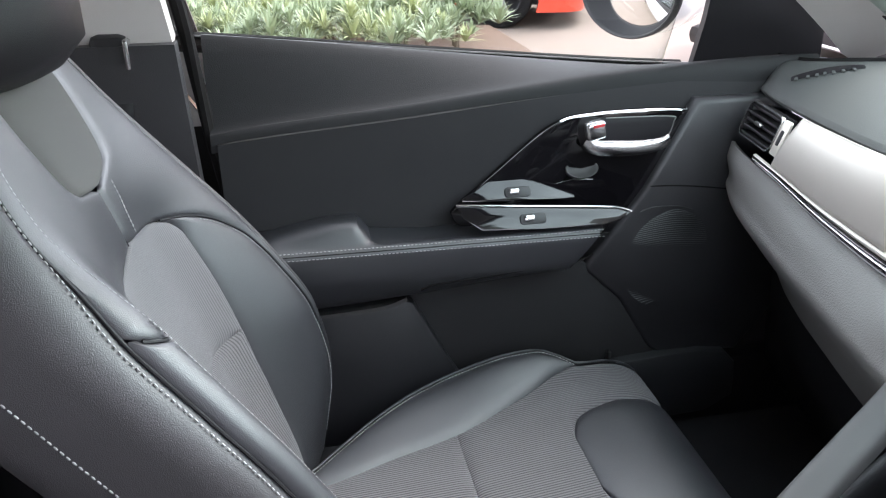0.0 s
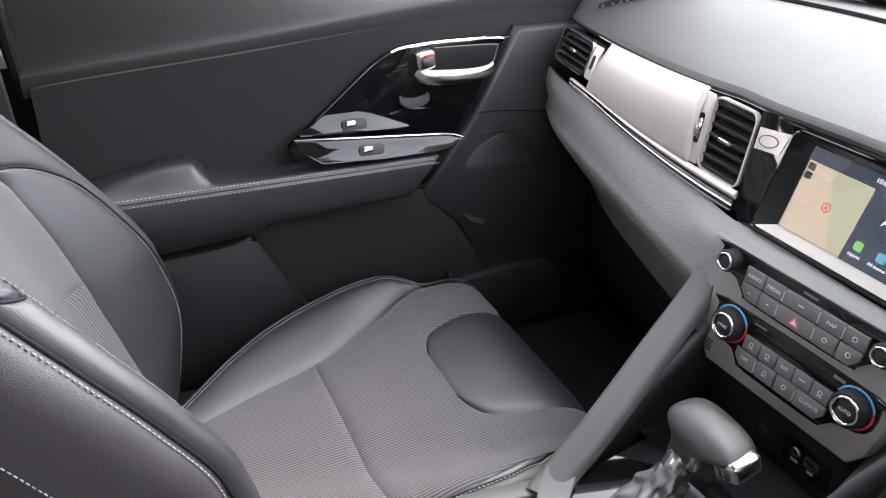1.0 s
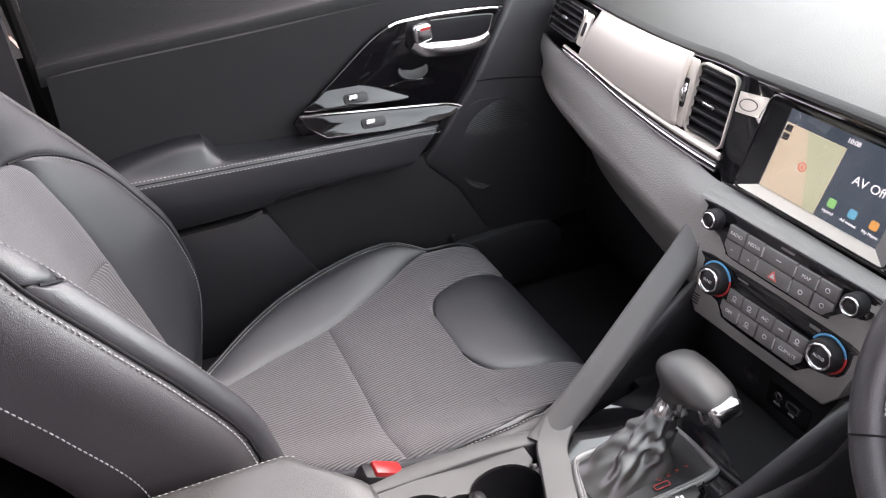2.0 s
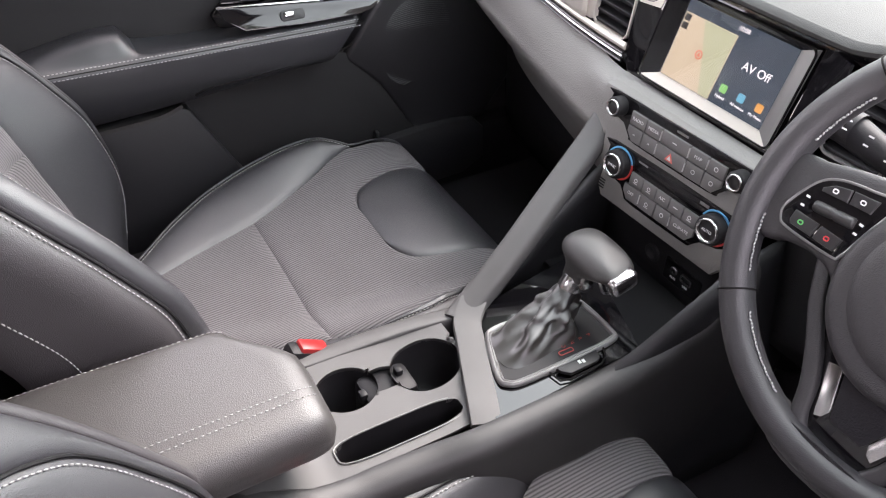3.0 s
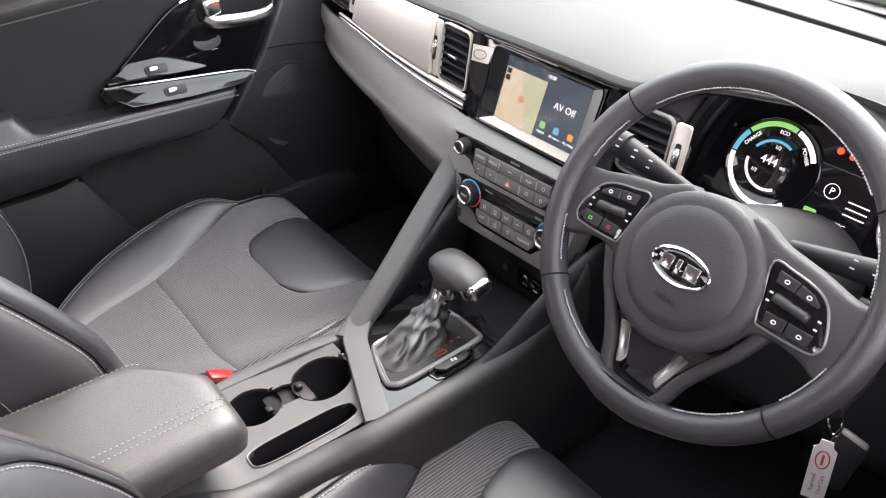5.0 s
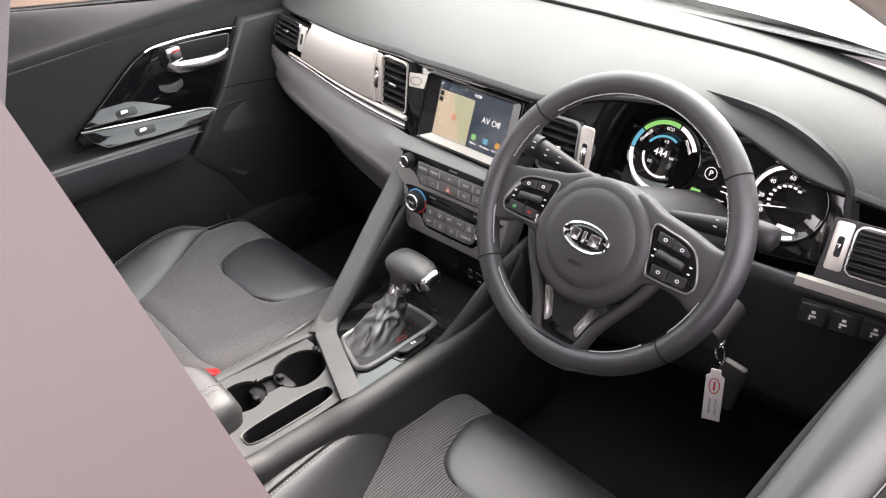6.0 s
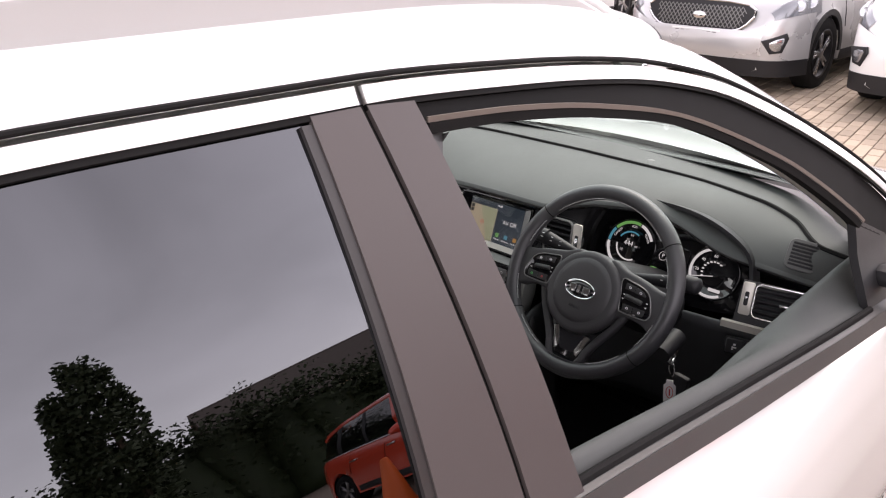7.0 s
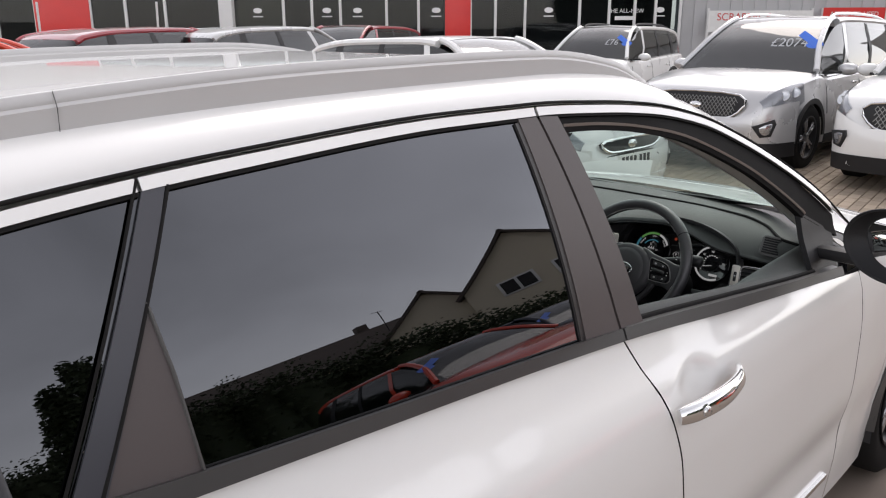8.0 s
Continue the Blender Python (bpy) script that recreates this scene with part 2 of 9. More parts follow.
def thing(name, base, label, category, group="", kind=""):
    ob = new(name)
    ob.empty_display_size = 0.05
    ob.location = base
    return tagged(ob, label, category, group, kind)


def part(name, bm, material, parent, label="", sharp=38, fix=False):
    """One mesh, built in world metres, hung under a thing or a part."""
    if fix:
        bmesh.ops.recalc_face_normals(bm, faces=bm.faces)
    finish(bm, sharp)
    me = bpy.data.meshes.new(name)
    b = root_of(parent).location
    bmesh.ops.translate(bm, vec=-b, verts=bm.verts)
    bm.to_mesh(me)
    bm.free()
    me.materials.append(material)
    ob = new(name, me)
    ob.parent = parent
    return tagged(ob, label)


def solo(name, bm, material, label, category, group="", kind="", sharp=38, fix=False):
    """A thing that is one mesh; its origin sits at its base."""
    if fix:
        bmesh.ops.recalc_face_normals(bm, faces=bm.faces)
    finish(bm, sharp)
    co = np.array([v.co for v in bm.verts])
    b = Vector((*(co.min(0)[:2] + co.max(0)[:2]) / 2, co[:, 2].min()))
    bmesh.ops.translate(bm, vec=-b, verts=bm.verts)
    me = bpy.data.meshes.new(name)
    bm.to_mesh(me)
    bm.free()
    me.materials.append(material)
    ob = new(name, me)
    ob.location = b
    return tagged(ob, label, category, group, kind)


def axes(o, x, y):
    """A frame at o with x along x and y as near to y as it can be."""
    x = Vector(x).normalized()
    z = x.cross(Vector(y)).normalized()
    y = z.cross(x)
    m = Matrix((x, y, z)).transposed().to_4x4()
    m.translation = Vector(o)
    return m


def joined(*bms):
    out = bmesh.new()
    for b in bms:
        me = bpy.data.meshes.new("tmp")
        b.to_mesh(me)
        b.free()
        out.from_mesh(me)
        bpy.data.meshes.remove(me)
    return out


def box(c, s, m=None, bevel=0.0, seg=2):
    bm = bmesh.new()
    bmesh.ops.create_cube(bm, size=1)
    for v in bm.verts:
        v.co = Vector((v.co.x * s[0], v.co.y * s[1], v.co.z * s[2]))
    if bevel:
        bmesh.ops.bevel(bm, geom=list(bm.edges), offset=min(bevel, 0.49 * min(s)), segments=seg, affect="EDGES", profile=0.5)
    bm.transform((m or Matrix()) @ Matrix.Translation(c))
    return bm


def cyl(r, h, m=None, n=32, r2=None, bevel=0.0):
    """A round body along the frame's z, from 0 to h."""
    bm = bmesh.new()
    bmesh.ops.create_cone(bm, cap_ends=True, segments=n, radius1=r, radius2=r if r2 is None else r2, depth=h)
    bmesh.ops.translate(bm, vec=(0, 0, h / 2), verts=bm.verts)
    if bevel:
        es = [e for e in bm.edges if e.calc_face_angle(0) > 1.0]
        bmesh.ops.bevel(bm, geom=es, offset=bevel, segments=3, affect="EDGES", profile=0.5)
    bm.transform(m or Matrix())
    return bm


def lathe(prof, m=None, n=40):
    """prof: (r, z) pairs, turned round the frame's z."""
    bm = bmesh.new()
    rings = []
    for r, z in prof:
        if r < 1e-6:
            rings.append([bm.verts.new((0, 0, z))])
        else:
            rings.append([bm.verts.new((r * math.cos(2 * math.pi * i / n), r * math.sin(2 * math.pi * i / n), z)) for i in range(n)])
    for a, b in zip(rings, rings[1:]):
        for i in range(n):
            j = (i + 1) % n
            q = [a[i % len(a)], a[j % len(a)], b[j % len(b)], b[i % len(b)]]
            q = list(dict.fromkeys(q))
            if len(q) > 2:
                bm.faces.new(q)
    bm.transform(m or Matrix())
    return bm


def prism(pts, h, m=None, bevel=0.0, seg=2):
    """A flat outline in the frame's xy, raised along z from 0 to h."""
    bm = bmesh.new()
    a = [bm.verts.new((x, y, 0)) for x, y in pts]
    b = [bm.verts.new((x, y, h)) for x, y in pts]
    n = len(pts)
    bm.faces.new(a[::-1])
    top = bm.faces.new(b)
    for i in range(n):
        bm.faces.new((a[i], a[(i + 1) % n], b[(i + 1) % n], b[i]))
    bmesh.ops.recalc_face_normals(bm, faces=bm.faces)
    if bevel:
        bmesh.ops.bevel(bm, geom=list(top.edges), offset=bevel, segments=seg, affect="EDGES", profile=0.5)
    bm.transform(m or Matrix())
    return bm


def rounded(w, h, r, n=6, cx=0.0, cy=0.0):
    out = []
    for sx, sy, a0 in ((1, 1, 0), (-1, 1, 90), (-1, -1, 180), (1, -1, 270)):
        for i in range(n + 1):
            a = radians(a0 + 90 * i / n)
            out.append((cx + sx * (w / 2 - r) + r * math.cos(a), cy + sy * (h / 2 - r) + r * math.sin(a)))
    return out


def smooth_line(pts, n=8, closed=False):
    """Catmull-Rom through points of any dimension."""
    p = [np.array(q, float) for q in pts]
    k = len(p)
    out = []
    for i in range(k if closed else k - 1):
        a, b, c, d = ((p[(i + j - 1) % k] if closed else p[min(max(i + j - 1, 0), k - 1)]) for j in range(4))
        for s in range(n):
            t = s / n
            out.append(0.5 * (2 * b + (c - a) * t + (2 * a - 5 * b + 4 * c - d) * t * t + (3 * b - a - 3 * c + d) * t ** 3))
    if not closed:
        out.append(p[-1])
    return [tuple(float(c) for c in q) for q in out]


def sweep(prof, path, closed=False, up=(0, 0, 1), ends=True, scale=None):
    """A closed outline (a, b) carried along a path; a goes sideways, b along up."""
    bm = bmesh.new()
    P = [Vector(p) for p in path]
    k = len(P)
    rings = []
    for i, p in enumerate(P):
        t = (P[(i + 1) % k] - P[i - 1]) if closed else (P[min(i + 1, k - 1)] - P[max(i - 1, 0)])
        t.normalize()
        side = t.cross(Vector(up))
        side = side.normalized() if side.length > 1e-6 else Vector((1, 0, 0))
        u = side.cross(t)
        f = scale(i / max(k - 1, 1)) if scale else 1.0
        rings.append([bm.verts.new(p + side * a * f + u * b * f) for a, b in prof])
    n = len(prof)
    for i in range(k if closed else k - 1):
        a, b = rings[i], rings[(i + 1) % k]
        for j in range(n):
            bm.faces.new((a[j], a[(j + 1) % n], b[(j + 1) % n], b[j]))
    if ends and not closed:
        bm.faces.new(rings[0][::-1])
        bm.faces.new(rings[-1])
    bmesh.ops.recalc_face_normals(bm, faces=bm.faces)
    return bm


def ring(r, n=10, ry=None):
    return [(r * math.cos(2 * math.pi * i / n), (ry or r) * math.sin(2 * math.pi * i / n)) for i in range(n)]


def tube(path, r, n=8, closed=False, up=(0, 0, 1)):
    return sweep(ring(r, n), path, closed, up)


def thicken(bm, t):
    """Give an open sheet a back face t metres behind its normals, and closed edges."""
    bm.normal_update()
    faces = list(bm.faces)
    rim = [e for e in bm.edges if len(e.link_faces) == 1]
    twin = {v: bm.verts.new(v.co - v.normal * t) for v in list(bm.verts)}
    for f in faces:
        bm.faces.new([twin[v] for v in reversed(f.verts)])
    for e in rim:
        a, b = e.verts
        f = e.link_faces[0]
        vs = list(f.verts)
        if vs[(vs.index(a) + 1) % len(vs)] is not b:
            a, b = b, a
        bm.faces.new((b, a, twin[a], twin[b]))


def sheet(fn, nu, nv, us=None, vs=None, thick=0.0):
    """A surface fn(u, v) -> point over the unit square."""
    us = us or [i / nu for i in range(nu + 1)]
    vs = vs or [i / nv for i in range(nv + 1)]
    bm = bmesh.new()
    g = [[bm.verts.new(fn(u, v)) for u in us] for v in vs]
    for j in range(len(vs) - 1):
        for i in range(len(us) - 1):
            q = (g[j][i], g[j][i + 1], g[j + 1][i + 1], g[j + 1][i])
            if (q[0].co - q[1].co).length + (q[2].co - q[3].co).length > 2e-5:
                bm.faces.new(q)
    bmesh.ops.remove_doubles(bm, verts=bm.verts, dist=1e-6)
    if thick:
        thicken(bm, thick)
    return bm


def dashes(pts, length=0.0042, gap=0.0022, r=0.0007, lift=0.0006, normal=None):
    """A row of stitches along a line: short thick threads."""
    bm = bmesh.new()
    P = [Vector(p) for p in pts]
    acc, on = 0.0, True
    walkd, start = 0.0, P[0]
    seg = []
    for a, b in zip(P, P[1:]):
        d = (b - a).length
        if d < 1e-9:
            continue
        pos = 0.0
        while pos < d:
            need = (length if on else gap) - acc
            step = min(need, d - pos)
            pos += step
            acc += step
            here = a.lerp(b, pos / d)
            if acc >= (length if on else gap) - 1e-9:
                if on:
                    seg.append((start, here))
                start, on, acc = here, not on, 0.0
    for a, b in seg:
        t = (b - a).normalized()
        s = t.cross(Vector((0.31, 0.2, 0.93))).normalized()
        u = s.cross(t)
        ra = [bm.verts.new(a + (s * x + u * y) * r * 0.6) for x, y in ((1, 1), (-1, 1), (-1, -1), (1, -1))]
        rm = [bm.verts.new((a + b) / 2 + (s * x + u * y) * r) for x, y in ((1, 1), (-1, 1), (-1, -1), (1, -1))]
        rb = [bm.verts.new(b + (s * x + u * y) * r * 0.6) for x, y in ((1, 1), (-1, 1), (-1, -1), (1, -1))]
        for p, q in ((ra, rm), (rm, rb)):
            for i in range(4):
                bm.faces.new((p[i], p[(i + 1) % 4], q[(i + 1) % 4], q[i]))
        bm.faces.new(ra[::-1])
        bm.faces.new(rb)
    return bm


def table(xs, ys):
    """A smooth function through the given places (monotone cubic in between)."""
    xs, ys = np.array(xs, float), np.array(ys, float)
    d = np.diff(ys) / np.diff(xs)
    m = np.concatenate([[d[0]], np.where(d[:-1] * d[1:] > 0, 2 * d[:-1] * d[1:] / np.where(d[:-1] + d[1:] == 0, 1, d[:-1] + d[1:]), 0), [d[-1]]])

    def f(x):
        x = min(max(x, xs[0]), xs[-1])
        i = min(int(np.searchsorted(xs, x, "right")) - 1, len(xs) - 2)
        h = xs[i + 1] - xs[i]
        t = (x - xs[i]) / h
        return float(ys[i] * (1 + 2 * t) * (1 - t) ** 2 + m[i] * h * t * (1 - t) ** 2 + ys[i + 1] * t * t * (3 - 2 * t) + m[i + 1] * h * t * t * (t - 1))
    return f


def words(text, size, m, lift=0.0):
    """Lettering as a flat mesh, centred in the frame's xy."""
    cu = bpy.data.curves.new("words", "FONT")
    cu.body, cu.size, cu.align_x, cu.align_y, cu.extrude = text, size, "CENTER", "CENTER", 0.0002
    ob = bpy.data.objects.new("words", cu)
    me = bpy.data.meshes.new_from_object(ob)
    bm = bmesh.new()
    bm.from_mesh(me)
    bpy.data.objects.remove(ob)
    bpy.data.curves.remove(cu)
    bpy.data.meshes.remove(me)
    bm.transform(m @ Matrix.Translation((0, 0, lift)))
    return bm


def smoothstep(a, b, x):
    t = min(max((x - a) / (b - a), 0.0), 1.0)
    return t * t * (3 - 2 * t)

# ================= the white car: shell =================
half_width = table([0.20, 0.40, 0.60, 0.75, 0.86, 0.92, 0.97, 1.03, 1.25, 1.45, 1.6], [0.865, 0.885, 0.90, 0.898, 0.886, 0.868, 0.836, 0.807, 0.714, 0.629, 0.565])
narrow = table([-2.0, -1.7, -1.2, 1.1, 1.6, 2.1, 2.42], [0.86, 0.94, 1.0, 1.0, 0.98, 0.88, 0.62])
drip = table([-1.9, -1.5, -0.97, -0.71, -0.3, -0.1, 0.107, 0.287, 0.461, 0.62, 0.79, 0.946, 1.108, 1.2], [1.20, 1.32, 1.404, 1.425, 1.443, 1.443, 1.434, 1.418, 1.384, 1.326, 1.248, 1.165, 1.059, 0.99])
sill_top = table([-1.6, -0.99, -0.842, -0.143, 0.05, 0.39, 0.726, 1.0], [1.16, 1.122, 1.108, 1.058, 1.043, 1.008, 0.974, 0.952])
sill_low = table([-1.6, -0.88, -0.027, 0.389, 0.997, 1.2], [1.135, 1.087, 1.028, 0.984, 0.929, 0.912])
door_gap = table([0.28, 0.40, 0.66, 0.80, 0.88, 0.97, 1.03], [0.085, 0.095, 0.088, 0.066, 0.040, -0.004, -0.032])
crown = table([-1.9, -1.5, -1.0, -0.5, 0.0, 0.25, 0.46], [1.24, 1.40, 1.48, 1.512, 1.518, 1.502, 1.455])
FRONT_AXLE, REAR_AXLE, WHEEL_R = 1.78, -1.00, 0.325


def side(x, z, s, out=0.0):
    """A point on the car's flank; s = -1 on the driver's side, 1 on the passenger's."""
    return Vector((x, s * (half_width(z) * narrow(x) + out), z))


def glasshouse(x, z, s, out=0.0):
    t = min(max((z - 1.05) / 0.38, 0.0), 1.0)
    return Vector((x, s * (0.807 - 0.424 * (z - 1.03) + 0.068 * t * (1 - t) + out), z))


def band(lo, hi, x0, x1, s, n=40, out=0.0, thick=0.004, fn=glasshouse, rows=2):
    """A strip of the flank between two height curves."""
    bm = sheet(lambda u, v: fn(x0 + u * (x1 - x0), lo(x0 + u * (x1 - x0)) * (1 - v) + hi(x0 + u * (x1 - x0)) * v, s, out), n, rows)
    if s > 0:
        bmesh.ops.reverse_faces(bm, faces=bm.faces)
    thicken(bm, thick)
    return bm


def quad(pts, s, out=0.0, thick=0.004, n=10, fn=glasshouse):
    """A four-cornered patch of the flank; corners (x, z) in turn."""
    (ax, az), (bx, bz), (cx, cz), (dx, dz) = pts
    bm = sheet(lambda u, v: fn((ax * (1 - u) + bx * u) * (1 - v) + (dx * (1 - u) + cx * u) * v, (az * (1 - u) + bz * u) * (1 - v) + (dz * (1 - u) + cz * u) * v, s, out), n, n)
    bmesh.ops.recalc_face_normals(bm, faces=bm.faces)
    thicken(bm, thick)
    bmesh.ops.recalc_face_normals(bm, faces=bm.faces)
    return bm


car = thing("car", (0.25, 0, 0), "white pearl hatchback, driver's window down, dark tinted rear glass", "car")

RAIL = grained("satin_rail", (0.50, 0.495, 0.49), (0.54, 0.535, 0.53), 0.42, 1500, 0.03, 6, metal=0.1)
# roof, pillars, windscreen
def roof_at(u, v, drop=0.0, x0=-1.7, x1=0.46, inset=0.0):
    x = x0 + (x1 - x0) * u - 0.06 * (2 * v - 1) ** 2 * u
    w = 2 * v - 1
    e = drip(x)
    ye = (0.807 - 0.424 * (e - 1.03)) * narrow(x) - inset
    a = abs(w)
    prof = (1 - a ** 7.0) ** 0.55
    return Vector((x, ye * w, e + (crown(x) - e) * prof - drop))


vs = [0.5 - 0.5 * math.cos(math.pi * i / 36) for i in range(37)]
roof = part("roof", sheet(lambda u, v: roof_at(u, v), 36, 36, vs=vs), PAINT, car, "white painted roof panel")
part("headlining", sheet(lambda u, v: roof_at(u, v, 0.035, -1.6, 0.42, 0.03), 24, 24), LINING, car, "pale grey cloth headlining")
for s in (-1, 1):
    rail = [Vector((x, s * (0.553 + 0.02 * (1 - ((x + 0.55) / 1.05) ** 2)), crown(x) - 0.052 + 0.062 * max(0.0, 1 - ((x + 0.55) / 1.06) ** 6))) for x in [-1.6 + 2.08 * i / 48 for i in range(49)]]
    rb = part("roof_rail", sweep(smooth_line([(-0.011, -0.044), (0.011, -0.044), (0.0135, -0.008), (0.0100, -0.004), (0.0105, 0.002), (0.006, 0.009), (-0.006, 0.009), (-0.0105, 0.002), (-0.0100, -0.004), (-0.0135, -0.008)], 1, True), rail), RAIL, car, "satin silver roof rail")
    part("rail_joint", tube([Vector((-0.882, s * y, crown(-0.882) + z)) for y, z in ((0.5850, -0.026), (0.5866, 0.001), (0.5830, 0.010), (0.578, 0.0195))], 0.0006, 6), PLASTIC_GREY, rb)
    part("roof_gutter", tube([glasshouse(x, drip(x) + 0.003, s, 0.001) for x in [-1.85 + 3.0 * i / 80 for i in range(81)]], 0.0028, 8), RUBBER, car, "black roof gutter seal")
    part("roof_side", band(lambda x: drip(x) + 0.004, lambda x: drip(x) + 0.006, -1.8, 1.1, s, 60), PAINT, car)
    # front pillar outer skin
    def pillar(u, v, s=s):
        x = 0.36 + 0.80 * u
        e = drip(x) + 0.004
        y = 0.807 - 0.424 * (e - 1.03)
        return Vector((x + 0.030 * v, s * (y - 0.075 * v), e + 0.030 * math.sin(v * 1.5)))
    part("front_pillar", sheet(pillar, 30, 6, thick=0.004), PAINT, car, "white front pillar")
    part("front_pillar_trim", sheet(lambda u, v, s=s: pillar(u * 1.1, 0.0) + Vector((-0.055 + 0.02 * v + (0.07 * v if s > 0 else 0.0), -s * (0.030 + (0.14 if s > 0 else 0.075) * v), -0.030 + (0.045 if s > 0 else -0.012) * v + 0.015 * math.sin(3.1 * v))), 30, 10, thick=0.003), LINING, car, "pale grey inner pillar trim")
    for xa, xb in ((-1.36, -0.8325), (-0.8275, -0.098), (-0.090, 1.03)):
        part("door_frame_strip", band(lambda x: drip(x) - 0.0172, lambda x: drip(x) - 0.003, xa, xb, s, 40, 0.004, 0.006), PAINT, car, "bright white door-frame strip")
        part("strip_seal", band(lambda x: drip(x) - 0.0225, lambda x: drip(x) - 0.0176, xa, xb, s, 40, 0.002, 0.006), RUBBER, car, "black rubber line under the door-frame strip")
    # belt moulding
    part("belt_moulding", band(sill_low, sill_top, -1.25, -0.036, s, 40, 0.010, 0.010), MOULD, car, "dark grey window-sill moulding")
    part("moulding_top", sheet(lambda u, v, s=s: glasshouse(-0.02 + 0.99 * u, sill_top(-0.02 + 0.99 * u) + 0.003 * v - 0.001, s, 0.009 - 0.022 * v), 40, 3, thick=0.003), MOULD, car, "dark grey top of the window-sill moulding")
    part("belt_moulding", band(sill_low, sill_top, -0.030, 0.99, s, 40, 0.010, 0.010), MOULD, car, "dark grey window-sill moulding")

base_edge = lambda y: 1.36 - 0.21 * (abs(y) / 0.70) ** 2.4
def screen_at(u, v):
    w = 2 * u - 1
    top = Vector((0.435 - 0.065 * w * w, 0.585 * w, 1.452 - 0.055 * w * w))
    low = Vector((base_edge(0.70 * w), 0.70 * w, 0.985 + 0.055 * w * w))
    return top.lerp(low, v) + Vector((0.02, 0, 0.02)) * math.sin(math.pi * v)
ws = part("windscreen", sheet(screen_at, 24, 16), SCREEN_GLASS, car, "clear raked windscreen")
ws.visible_shadow = False
for v0_, v1_ in ((0.955, 1.0), (0.0, 0.05)):
    part("windscreen_frit", sheet(lambda u, v: screen_at(u, v0_ + (v1_ - v0_) * v) - Vector((0.004, 0, 0.004)), 24, 2, thick=0.002), PIANO, ws, "black printed glass border")


def low_edge(x):
    for a in (FRONT_AXLE, REAR_AXLE):
        d = abs(x - a)
        if d < 0.365:
            return 0.30 + math.sqrt(0.365 ** 2 - d * d)
    return 0.20


def flank(u, v, xa, xb, s, dent=0.0):
    z0 = 0.28 + v * 0.75
    x = xa(z0) * (1 - u) + xb(z0) * u
    lo = max(0.20, low_edge(x))
    z = lo + v * (sill_low(x) - lo)
    p = side(x, z, s)
    if dent:
        p.y -= s * dent * math.exp(-(((x - 0.150) / 0.062) ** 2 + ((z - 0.905) / 0.034) ** 2) ** 2)
    # long crease low on the doors
    p.y -= s * 0.010 * math.exp(-((z - 0.42 - 0.03 * x) / 0.07) ** 2) * (1 if -0.9 < x < 1.1 else 0.3)
    return p


def flank_panel(name, xa, xb, s, label, nu=40, nv=30, dent=0.0):
    bm = sheet(lambda u, v: flank(u, v, xa, xb, s, dent), nu, nv)
    if s > 0:
        bmesh.ops.reverse_faces(bm, faces=bm.faces)
    return part(name, bm, PAINT, car, label)


